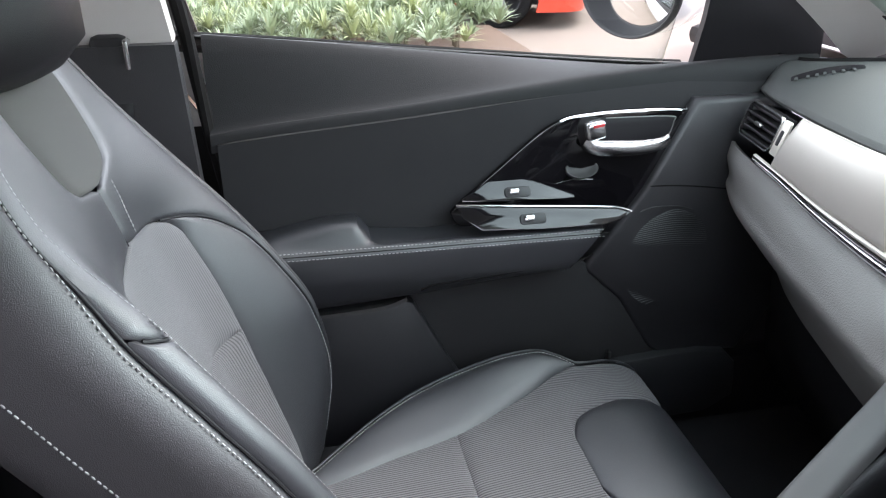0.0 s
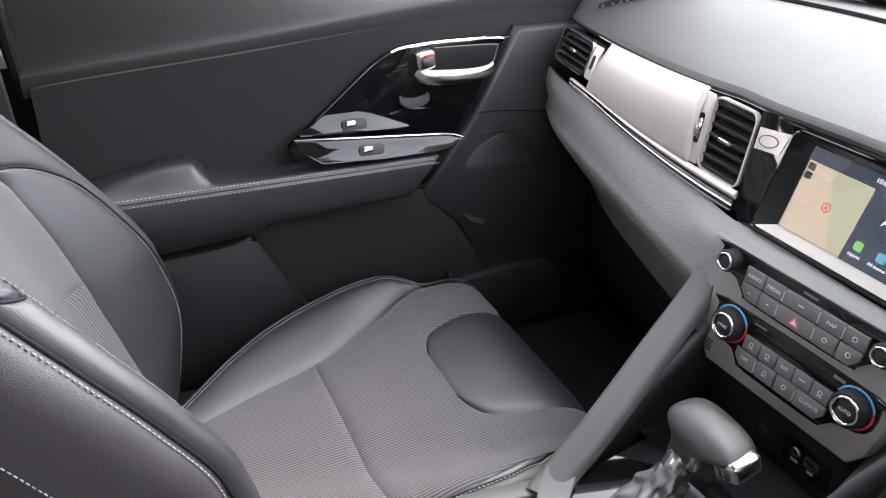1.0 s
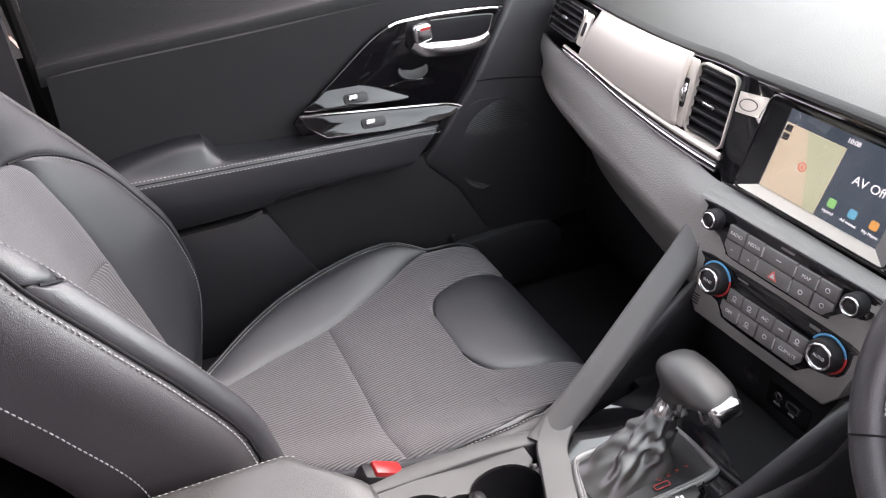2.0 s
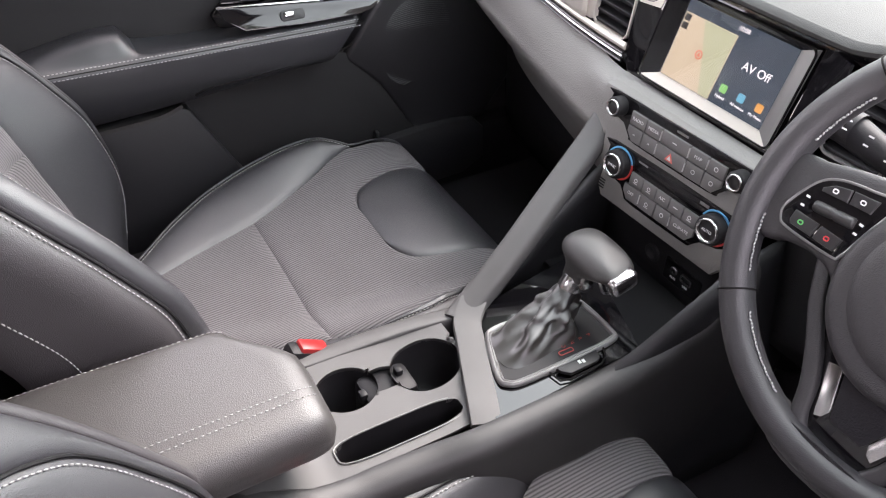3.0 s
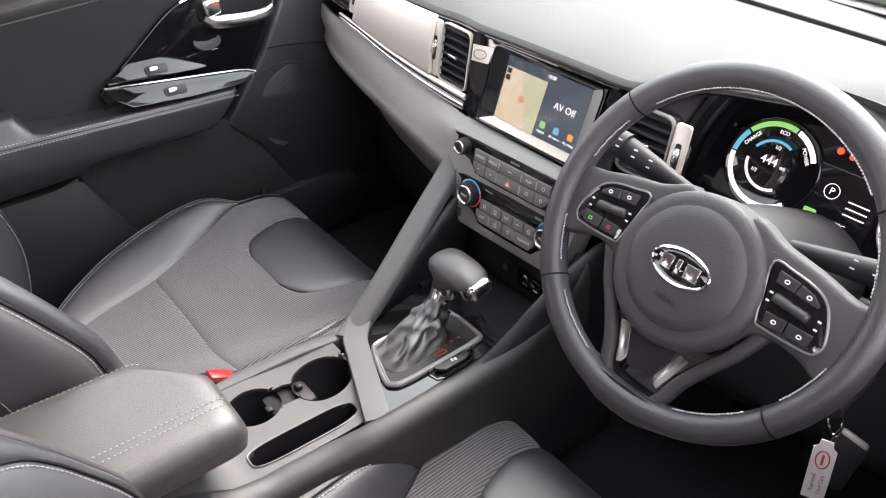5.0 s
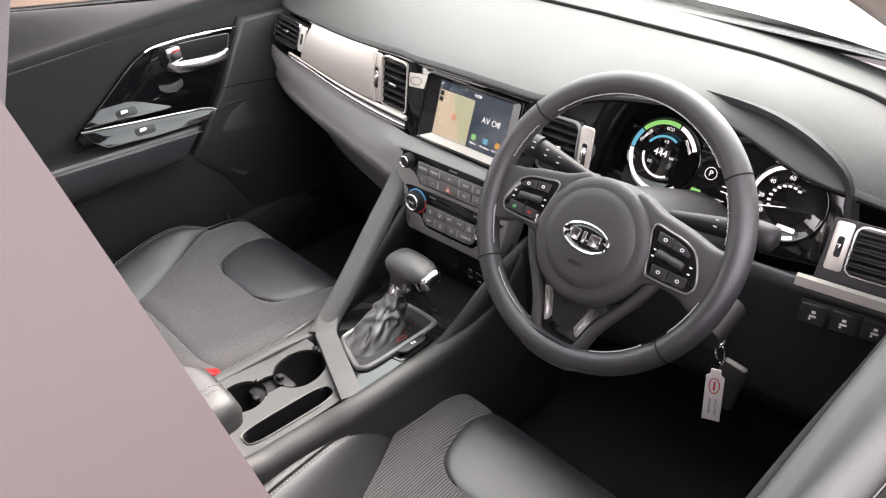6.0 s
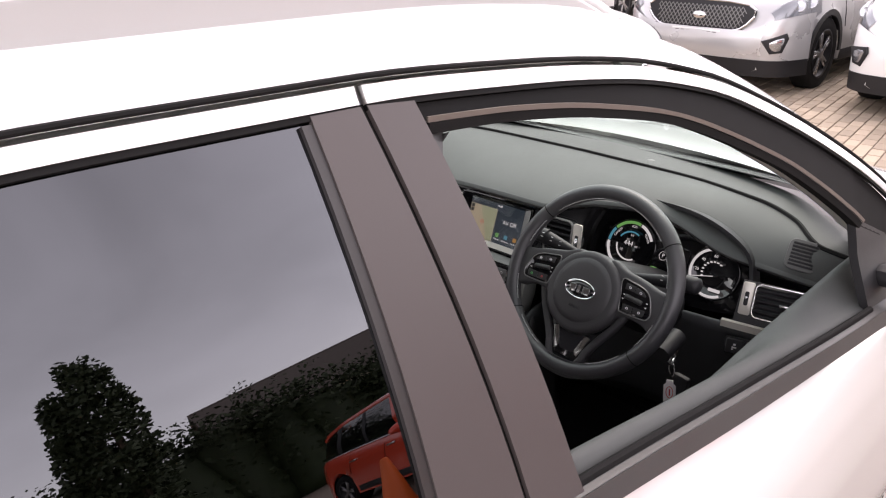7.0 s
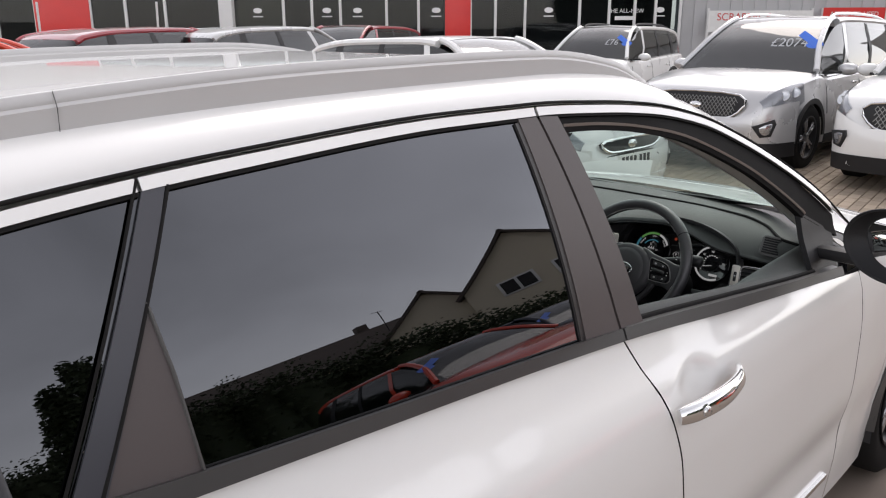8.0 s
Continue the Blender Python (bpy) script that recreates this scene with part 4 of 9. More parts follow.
    lock = part("lock_tab", box((0, 0, 0), (0.034, 0.024, 0.030), Matrix.Translation(card(0.628, 0.902, s, 0.026)) @ Matrix.Rotation(radians(-8), 4, "Y"), 0.007, 3), CHROME_SOFT, bez, "satin chrome lock tab")
    part("lock_mark", box((0, 0, 0), (0.018, 0.0015, 0.0045), Matrix.Translation(card(0.630, 0.9115, s, 0.0385)) @ Matrix.Rotation(radians(-8), 4, "Y"), 0.0005), RED_MARK, lock)
    # speaker panel standing proud of the door, its rear edge in one slanting line
    spk = part("speaker_panel", outline([(0.800, 0.940), (0.728, 0.798), (0.672, 0.715), (0.634, 0.660), (0.640, 0.645), (0.704, 0.585), (0.768, 0.482), (0.790, 0.466), (0.95, 0.452), (1.02, 0.55), (1.03, 0.94)], s, 0.0, 0.024, 0.009, 1), PLASTIC, dr, "black speaker panel", sharp=60)
    part("panel_joint", tube(smooth_line([card(x, z, s, 0.0238) for x, z in ((0.734, 0.800), (0.78, 0.798), (0.845, 0.790), (0.93, 0.775))], 6), 0.0012, 6), RUBBER, spk)
    part("panel_crease", tube(smooth_line([card(x, z, s, 0.0236) for x, z in ((0.722, 0.755), (0.745, 0.762), (0.79, 0.760), (0.815, 0.752))], 6), 0.0010, 6), PLASTIC_FLANK, spk)
    ribs = []
    for i in range(44):
        z = 0.572 + 0.0041 * i
        k = (z - 0.660) / 0.092
        w = 0.072 * math.sqrt(max(0.0, 1 - abs(k) ** 2.6))
        cx = 0.782 - 0.10 * (0.66 - z) * 0.3
        if w > 0.012:
            ribs.append(sweep(ring(0.0009, 4), [card(cx - w + 2 * w * j / 8, z + 0.006 * math.sin(math.pi * j / 8), s, 0.0242) for j in range(9)]))
    tagged(part("speaker_grille", joined(*ribs), PLASTIC, spk, "fine ribbed speaker grille"), kind="stuff")
    pk = part("pocket", outline([(0.10, 0.612), (0.30, 0.624), (0.322, 0.633), (0.336, 0.628), (0.405, 0.495), (0.45, 0.42), (0.42, 0.33), (0.12, 0.33)], s, -0.008, 0.050, 0.008, 1), PLASTIC, dr, "black moulded door pocket")
    part("pocket_rim", sweep([(-0.006, -0.003), (0.006, -0.003), (0.006, 0.003), (-0.006, 0.003)], smooth_line([card(x, z, s, 0.037) for x, z in ((0.12, 0.614), (0.20, 0.618), (0.285, 0.624), (0.325, 0.637))], 5)), MOULD, pk, "grey pocket rim")
    part("pocket_front", outline([(0.325, 0.640), (0.50, 0.655), (0.62, 0.670), (0.645, 0.66), (0.70, 0.60), (0.79, 0.46), (0.62, 0.40), (0.46, 0.40), (0.40, 0.49)], s, -0.004, 0.024, 0.004, 1), FABRIC_DOOR, dr, "dark lower door insert")
    bh = part("bottle_holder", outline([(0.55, 0.462), (0.64, 0.458), (0.80, 0.470), (0.92, 0.462), (0.95, 0.40), (0.90, 0.33), (0.50, 0.33), (0.50, 0.44)], s, -0.006, 0.046, 0.008, 2), PLASTIC, dr, "black bottle holder")
    for tx in (0.598, 0.690):
        part("holder_tab", box((0, 0, 0), (0.008, 0.012, 0.022), Matrix.Translation(card(tx, 0.478, s, 0.034)), 0.003), PLASTIC_FLANK, bh)
pw = part("side_window", band(lambda x: sill_top(x) - 0.01, lambda x: lipf(x), 0.0, 0.80, 1, 24, -0.014, 0.003, rows=8), GLASS, doors[1], "clear side window")
pw.visible_shadow = False

belt = thing("seat_belt_guide", (-0.05, 0.69, 1.02), "black height guide of the seat belt with a silver edge", "seat belt")
part("guide", box((-0.065, 0.680, 1.045), (0.05, 0.030, 0.05), bevel=0.012), PLASTIC_DARK, belt)
part("guide_edge", box((-0.042, 0.672, 1.045), (0.008, 0.022, 0.040), bevel=0.003), CHROME_SOFT, belt, "satin silver edge")
part("webbing", sheet(lambda u, v: Vector((-0.085 + 0.045 * u - 0.05 * v, 0.672 - 0.03 * math.sin(v * 2), 1.03 - 0.55 * v)), 4, 12, thick=0.0015), FABRIC_DOOR, belt, "black belt webbing")

# ================= front seats =================
YS = 0.362
seat = thing("front_seat", (0.35, YS, 0.30), "black leather front seat with ribbed grey cloth centre and light stitching", "car seat", "front seats")

cush = smooth_line([(0.06, 0.470), (0.16, 0.484), (0.28, 0.490), (0.38, 0.497), (0.48, 0.511), (0.58, 0.524), (0.652, 0.524), (0.700, 0.502), (0.722, 0.460), (0.718, 0.410), (0.70, 0.36)], 10)
clen = np.concatenate([[0], np.cumsum([math.dist(a, b) for a, b in zip(cush, cush[1:])])])
cushx = table(clen, [p[0] for p in cush])
cushz = table(clen, [p[1] for p in cush])
c_in = table([0, 0.13, 0.22, 0.31, 0.42, 0.53, 0.60, 0.66, 0.80], [0.045, 0.070, 0.098, 0.121, 0.163, 0.2105, 0.224, 0.228, 0.230])
c_near = table([0, 0.13, 0.22, 0.30, 0.40, 0.53, 0.66, 0.80], [0.055, 0.110, 0.172, 0.208, 0.234, 0.2145, 0.229, 0.231])
c_crest = table([0, 0.08, 0.13, 0.20, 0.27, 0.35, 0.45, 0.50, 0.535, 0.60, 0.68, 0.80], [0.060, 0.085, 0.125, 0.178, 0.215, 0.236, 0.243, 0.234, 0.2165, 0.228, 0.232, 0.234])
c_rise = table([0, 0.10, 0.20, 0.27, 0.35, 0.41, 0.47, 0.51, 0.54, 0.60, 0.80], [0.002, 0.004, 0.018, 0.028, 0.037, 0.041, 0.038, 0.024, 0.012, 0.004, 0.0])


far_side = [0.020, 0.030]  # how far the outer flank swells past its seam, and how far inside the inner seam it begins to rise


def on_cushion(y, s):
    a, c = c_in(s), c_crest(s)
    k = abs(y)
    up = c_rise(s) * smoothstep(a - far_side[1], c, k)
    x, z = cushx(s), cushz(s) + up
    z += 0.006 * (1 - min(k / a, 1.0) ** 2) * math.sin(min(s / 0.62, 1) * math.pi)
    yy = y
    if k > c:
        d = k - c
        q = min(d / 0.13, 1.0)
        yy = math.copysign(c + (min(0.275 - c, far_side[0]) if y > 0 else 0.275 - c) * math.sin(min(q * 1.6, 1.0) * 1.57), y)
        z -= 0.135 * (1 - math.cos(min(q, 1.0) * 1.45))
    return Vector((x, YS + yy, z))


def normal_of(fn, a, b, e=1e-3):
    du = fn(a + e, b) - fn(a - e, b)
    dv = fn(a, b + e) - fn(a, b - e)
    n = du.cross(dv)
    return n.normalized() if n.length > 1e-12 else Vector((0, 0, 1))


def panel(fa, fb, v0, v1, nu, nv, fn, flip, sink=0.0060, soft=0.0075, edge_v=(True, True)):
    """An upholstered panel between two seams; it dips towards its edges."""
    us = [0.5 - 0.5 * math.cos(math.pi * i / nu) for i in range(nu + 1)]
    def f(u, v):
        s = v0 + (v1 - v0) * v
        a, b = fa(s), fb(s)
        y = a + (b - a) * u
        d = min(u, 1 - u) * abs(b - a)
        if edge_v[0]:
            d = min(d, (s - v0))
        if edge_v[1]:
            d = min(d, (v1 - s))
        p = fn(y, s)
        return p - normal_of(fn, y, s) * flip * sink * math.exp(-d / soft)
    vv = [0.5 - 0.5 * math.cos(math.pi * j / nv) for j in range(nv + 1)]
    bm = sheet(f, nu, nv, us, vv)
    bmesh.ops.recalc_face_normals(bm, faces=bm.faces)
    return bm


def seam(fn, flip, side, edge, ss, d=0.006, sink=0.0060, soft=0.0075):
    """A line of stitches d metres beside a seam, lying on the sunk cover."""
    out = []
    for s in ss:
        y = side * (edge(s) + d)
        out.append(fn(y, s) + normal_of(fn, y, s) * flip * (0.0014 - sink * math.exp(-abs(d) / soft)))
    return out


neg = lambda f: (lambda s: -f(s))
SEAM = 0.312
patch = table([0.0, 0.469, 0.473, 0.481, 0.498, 0.53, 0.58, 0.80], [0.0, 0.0, 0.045, 0.076, 0.102, 0.117, 0.128, 0.135])
FC = -1
edge_far, edge_near = c_in, neg(c_near)
part("cushion_cloth", panel(edge_near, edge_far, 0.02, SEAM, 28, 34, on_cushion, FC), CLOTH, seat, "ribbed grey cloth cushion centre")
part("cushion_cloth", panel(edge_near, edge_far, SEAM, 0.473, 28, 26, on_cushion, FC, edge_v=(True, False)), CLOTH, seat, "ribbed grey cloth cushion centre")
for q, edge in ((-1, c_near), (1, c_in)):
    part("cushion_cloth", panel((lambda s, q=q: q * patch(s)), (lambda s, q=q, edge=edge: q * edge(s)), 0.473, 0.68, 12, 26, on_cushion, FC, edge_v=(False, True)), CLOTH, seat, "ribbed grey cloth cushion centre")
    part("cushion_bolster", panel((lambda s, q=q, edge=edge: q * edge(s)), (lambda s, q=q: q * c_crest(s)), 0.02, 0.534, 12, 50, on_cushion, FC, edge_v=(True, False)), LEATHER, seat, "padded black leather bolster")
    part("cushion_side", panel((lambda s, q=q: q * c_crest(s)), (lambda s, q=q: q * (c_crest(s) + 0.13)), 0.0, 0.78, 18, 50, on_cushion, FC), LEATHER_SIDE if q < 0 else LEATHER, seat, "dark leather cushion side")
    part("cushion_stitching", dashes(seam(on_cushion, FC, q, c_crest, [0.06 + (0.47 if q > 0 else 0.59) * i / 90 for i in range(91)], -0.008 if q > 0 else 0.006), 0.0038, 0.0020, 0.0006), THREAD, seat, "light grey stitching")
    part("cushion_piping", tube([on_cushion(q * c_crest(s), s) - normal_of(on_cushion, q * c_crest(s), s) * FC * 0.004 for s in [0.05 + 0.56 * i / 60 for i in range(61)]], 0.0016, 6), HEAD_LEATHER, seat)
part("cushion_patch", panel(neg(patch), patch, 0.470, 0.72, 20, 30, on_cushion, FC), LEATHER, seat, "smooth black leather front patch")
part("cushion_front", panel(neg(c_in), c_in, 0.68, 0.80, 20, 10, on_cushion, FC), LEATHER, seat, "black leather cushion front")
part("cushion_base", box((0.37, YS, 0.385), (0.58, 0.42, 0.13), bevel=0.03), PLASTIC_DARK, seat, "black plastic seat base")
for q in (-1, 1):
    part("seat_rail", box((0.37, YS + q * 0.17, 0.312), (0.56, 0.04, 0.024), bevel=0.006), PLASTIC_DARK, seat, "black steel seat rail")

# backrest, as height z -> centre line and bolster line
b_line = table([0.44, 0.50, 0.575, 0.677, 0.766, 0.84, 0.928, 1.02, 1.07, 1.11], [0.150, 0.130, 0.094, 0.052, 0.024, 0.004, -0.018, -0.050, -0.070, -0.090])
b_crestx = table([0.40, 0.47, 0.575, 0.677, 0.766, 0.84, 0.928, 1.02, 1.07, 1.11], [0.165, 0.182, 0.198, 0.179, 0.130, 0.078, 0.010, -0.052, -0.078, -0.100])
b_in = table([0.44, 0.55, 0.70, 0.80, 0.850, 0.872, 0.886, 0.895, 0.900], [0.115, 0.125, 0.133, 0.139, 0.138, 0.126, 0.096, 0.052, 0.0])
# outer edge of the far bolster and inner edge of the near one, where they meet the shoulder leather
b_out = table([0.40, 0.50, 0.60, 0.69, 0.76, 0.805, 0.840, 0.866, 0.882], [0.226, 0.232, 0.232, 0.230, 0.228, 0.221, 0.198, 0.162, 0.110])
b_near = table([0.40, 0.60, 0.80, 0.850, 0.870, 0.893, 0.908, 0.914], [0.112, 0.128, 0.139, 0.140, 0.148, 0.190, 0.224, 0.233])
b_crest = table([0.40, 0.50, 0.60, 0.80, 0.90, 0.98, 1.045, 1.085, 1.11], [0.230, 0.242, 0.247, 0.244, 0.232, 0.208, 0.178, 0.150, 0.10])
b_rim = lambda z: b_crest(z) + 0.014 * smoothstep(0.50, 0.62, z) * (1 - smoothstep(0.90, 1.00, z))
b_yoke = table([0.968, 0.971, 0.978, 0.992, 1.02, 1.06, 1.085], [0.0, 0.028, 0.054, 0.070, 0.080, 0.086, 0.086])


def on_back(y, z):
    k, c = abs(y), b_crest(z)
    x = b_line(z) + (b_crestx(z) - b_line(z)) * smoothstep((0.10 - 0.10 * smoothstep(0.88, 0.95, z)) * 0.55, c, k) ** 1.15
    x += 0.010 * math.cos(min(k / 0.12, 1) * 1.57) * math.sin(min(max((z - 0.47) / 0.4, 0), 1) * math.pi)
    if y < 0:
        x += 0.026 * smoothstep(c - 0.065, c - 0.020, k) * (1 - smoothstep(c - 0.020, c + 0.028, k)) * smoothstep(0.50, 0.62, z) * (1 - smoothstep(0.90, 1.00, z))
    yy = y
    if k > c:
        q = min((k - c) / 0.16, 1.0)
        yy = math.copysign(c + 0.026 * math.sin(min(q * 2.0, 1.0) * 1.57), y)
        x -= 0.165 * (1 - math.cos(q * 1.5)) + 0.01 * q
    return Vector((x, YS + yy, z))


FB = 1
zero = lambda s: 0.0
part("back_cloth", panel(neg(b_in), b_in, 0.445, 0.706, 30, 44, on_back, FB, edge_v=(False, True)), CLOTH_LOW, seat, "coarse ribbed grey cloth lower back")
part("back_cloth", panel(neg(b_in), b_in, 0.706, 0.8995, 30, 44, on_back, FB, edge_v=(True, False)), CLOTH_BACK, seat, "fine ribbed grey cloth back centre")
top_in = lambda s: max(b_yoke(s) if s > 0.968 else 0.0, b_in(s) if s < 0.900 else 0.0)
part("back_bolster", panel(b_in, lambda s: max(b_out(s), b_in(s)), 0.42, 0.882, 18, 60, on_back, FB, edge_v=(True, False)), LEATHER, seat, "padded black leather back bolster")
part("back_bolster", panel(lambda s: -max(b_near(s), b_in(s)), neg(b_rim), 0.42, 0.914, 26, 60, on_back, FB, edge_v=(True, False)), LEATHER, seat, "padded black leather back bolster")
part("back_shoulder", panel(lambda s: b_out(s) if s < 0.882 else top_in(s), b_crest, 0.42, 1.085, 20, 110, on_back, FB), LEATHER, seat, "smooth black leather shoulder panel")
part("back_shoulder", panel(lambda s: -top_in(s), lambda s: -b_near(s) if s < 0.914 else -b_rim(s), 0.868, 1.085, 20, 50, on_back, FB, edge_v=(False, True)), LEATHER, seat, "smooth black leather shoulder panel")
def back_thread(fy, zs, d=0.0004):
    """Stitches on the backrest along y = fy(z)."""
    return dashes([on_back(fy(z), z) + normal_of(on_back, fy(z), z) * d for z in zs], 0.0038, 0.0020, 0.0006)
zs_ = [0.46 + 0.40 * i / 110 for i in range(111)]
part("stitching", back_thread(lambda z: b_out(z) - 0.009, zs_, -0.0004), THREAD, seat, "light grey stitching")
part("seam_piping", tube([on_back(b_out(z), z) - normal_of(on_back, b_out(z), z) * 0.0035 for z in [0.45 + 0.432 * i / 70 for i in range(71)]], 0.0017, 6), HEAD_LEATHER, seat)
part("seam_piping", tube([on_back(-b_near(z), z) - normal_of(on_back, -b_near(z), z) * 0.0035 for z in [0.868 + 0.044 * i / 30 for i in range(31)]], 0.0017, 6), HEAD_LEATHER, seat)
part("seam_piping", tube([on_back(-b_rim(z), z) - normal_of(on_back, -b_rim(z), z) * 0.0035 for z in [0.43 + 0.64 * i / 90 for i in range(91)]], 0.0017, 6), HEAD_LEATHER, seat)
part("stitching", back_thread(lambda z: 0.033 + 0.004 * math.sin(40 * z), [0.902 + 0.064 * i / 40 for i in range(41)]), THREAD, seat)
part("stitching", back_thread(lambda z: -(b_crest(z) - 0.022), [0.43 + 0.64 * i / 110 for i in range(111)], -0.0006), THREAD, seat, "light grey stitching")
for q in (-1, 1):
    part("back_side", panel((lambda s, q=q: q * (b_crest(s) if q > 0 else b_rim(s))), (lambda s, q=q: q * (b_crest(s) + 0.16)), 0.41, 1.105, 22, 60, on_back, FB), LEATHER_SIDE, seat, "dark vinyl backrest side")
    part("stitching", dashes([on_back(q * (b_crest(z) + 0.125), z) + normal_of(on_back, q * (b_crest(z) + 0.125), z) * 0.0008 for z in [0.43 + 0.62 * i / 110 for i in range(111)]]), THREAD, seat, "light grey stitching")
    part("seat_hinge", box((0.10, YS + q * 0.252, 0.43), (0.14, 0.014, 0.12), bevel=0.03), PLASTIC_DARK, seat, "black plastic hinge cover")
part("stitching", dashes(seam(on_back, FB, -1, b_rim, [0.43 + 0.64 * i / 110 for i in range(111)], 0.008)), THREAD, seat, "light grey stitching")
part("back_yoke", panel(neg(b_yoke), b_yoke, 0.969, 1.085, 18, 24, on_back, FB, edge_v=(False, True)), CLOTH_YOKE, seat, "grey mesh cloth patch under the headrest")
part("back_top", panel(neg(b_crest), b_crest, 1.085, 1.11, 20, 8, on_back, FB, edge_v=(True, False)), LEATHER, seat, "black leather top edge")
part("back_shell", sheet(lambda u, v: Vector((b_line(0.42 + 0.67 * v) - 0.115 - 0.035 * math.sin(math.pi * u), YS + (2 * u - 1) * (b_crest(0.42 + 0.67 * v) + 0.022), 0.42 + 0.67 * v)), 16, 24, thick=0.006), PLASTIC, seat, "black seat back shell")
part("headrest", lathe([(0, -0.098), (0.06, -0.096), (0.105, -0.08), (0.122, -0.04), (0.124, 0.02), (0.112, 0.07), (0.07, 0.094), (0, 0.098)], Matrix.Translation((-0.100, YS, 1.180)) @ Matrix.Rotation(radians(-14), 4, "Y") @ Matrix.Diagonal((0.55, 1.16, 1.05, 1)), 40), HEAD_LEATHER, seat, "rounded black leather headrest")
part("stitching", joined(*[dashes([Matrix.Translation((-0.100, YS, 1.180)) @ Matrix.Rotation(radians(-14), 4, "Y") @ Vector((0.020, q * 0.132 * math.cos(a), 0.097 * math.sin(a))) for a in [-1.2 + 2.4 * i / 40 for i in range(41)]]) for q in (-1, 1)]), THREAD, seat)
for q in (-1, 1):
    part("headrest_post", cyl(0.006, 0.08, Matrix.Translation((-0.115, YS + q * 0.07, 1.06)) @ Matrix.Rotation(radians(-14), 4, "Y"), 12), CHROME, seat, "chrome headrest post")
    part("post_guide", cyl(0.013, 0.012, Matrix.Translation((-0.113, YS + q * 0.07, 1.082)) @ Matrix.Rotation(radians(-14), 4, "Y"), 16, bevel=0.003), PLASTIC_DARK, seat)
# the driver's cushion has a fuller bolster towards the console than the passenger's towards the door
outer_parts = [o for o in seat.children if o.name.startswith(("cushion_bolster", "cushion_side", "cushion_stitching", "cushion_piping")) and sum(v.co.y for v in o.data.vertices) > 0]
far_side[0], far_side[1] = 0.055, 0.004
c_crest = table([0, 0.06, 0.12, 0.20, 0.30, 0.45, 0.50, 0.535, 0.60, 0.68, 0.80], [0.150, 0.165, 0.180, 0.195, 0.205, 0.214, 0.216, 0.2145, 0.228, 0.232, 0.234])
c_rise = table([0, 0.06, 0.14, 0.27, 0.35, 0.41, 0.47, 0.51, 0.54, 0.60, 0.80], [0.050, 0.064, 0.074, 0.078, 0.075, 0.062, 0.040, 0.022, 0.010, 0.004, 0.0])
full_parts = [part("cushion_bolster", panel(c_in, c_crest, 0.02, 0.534, 16, 50, on_cushion, FC, edge_v=(True, False)), LEATHER, seat, "padded black leather bolster"),
              part("cushion_side", panel(c_crest, lambda s: c_crest(s) + 0.13, 0.0, 0.78, 18, 50, on_cushion, FC), LEATHER, seat, "black leather cushion side"),
              part("cushion_stitching", dashes(seam(on_cushion, FC, 1, c_crest, [0.06 + 0.47 * i / 90 for i in range(91)], -0.008), 0.0038, 0.0020, 0.0006), THREAD, seat, "light grey stitching"),
              part("cushion_piping", tube([on_cushion(c_crest(s), s) - normal_of(on_cushion, c_crest(s), s) * FC * 0.004 for s in [0.05 + 0.56 * i / 60 for i in range(61)]], 0.0016, 6), HEAD_LEATHER, seat)]
for o in outer_parts:
    o.parent = None
driver_seat = copy_thing(seat, Matrix.Translation((0.32, YS - 0.718, 0.30)))
for o in outer_parts:
    o.parent = seat
for o in full_parts:
    bpy.data.objects.remove(o)
for o in driver_seat.children:
    if o.name.startswith("cushion_cloth"):
        o.data = o.data.copy()
        o.data.materials[0] = CLOTH_DRIVER
for o in driver_seat.children:
    if o.name.startswith("cushion"):
        o.location.z -= 0.016
        o.location.x -= 0.006
        o.location.y += 0.006
tagged(driver_seat, "black leather driver's seat with coarse ribbed grey cloth centre")

# seat-belt buckles between seats and console
def buckle(p, lean):
    b = thing("seat_belt_buckle", p, "black seat-belt buckle with red release button", "seat belt", "seat-belt buckles")
    m = Matrix.Translation(p) @ Matrix.Rotation(radians(lean), 4, "X") @ Matrix.Rotation(radians(28), 4, "Y")
    part("casing", box((0, 0, 0.0), (0.054, 0.028, 0.080), m, 0.008), PLASTIC_DARK, b)
    part("release_button", box((0.006, 0, 0.037), (0.040, 0.022, 0.016), m, 0.004), RED_PLASTIC, b, "red release button")
    part("stalk", box((0, 0, -0.10), (0.03, 0.012, 0.16), m, 0.004), PLASTIC_DARK, b)
    return b
buckle((0.302, 0.098, 0.545), 0)
buckle((0.216, -0.136, 0.530), 0)

# ================= dashboard =================
dash = thing("dashboard", (1.0, 0, 0.40), "grey soft-topped dashboard with silver trim, vents, screen and dials", "dashboard")
face_x = table([0, 0.14, 0.18, 0.25, 0.36, 0.5, 0.6, 0.72, 0.80], [0.822, 0.822, 0.823, 0.828, 0.856, 0.884, 0.904, 0.930, 0.955])
face_lean = table([0, 0.2, 0.45, 0.6, 0.8], [0.10, 0.10, 0.20, 0.32, 0.35])
lip_x = table([-0.78, -0.70, -0.6, -0.53, -0.41, -0.343, -0.25, -0.19, -0.14, 0.13, 0.2, 0.26, 0.377, 0.52, 0.657, 0.72, 0.78], [0.985, 0.965, 0.958, 0.952, 0.948, 0.935, 0.890, 0.850, 0.832, 0.832, 0.842, 0.847, 0.861, 0.881, 0.908, 0.940, 0.985])
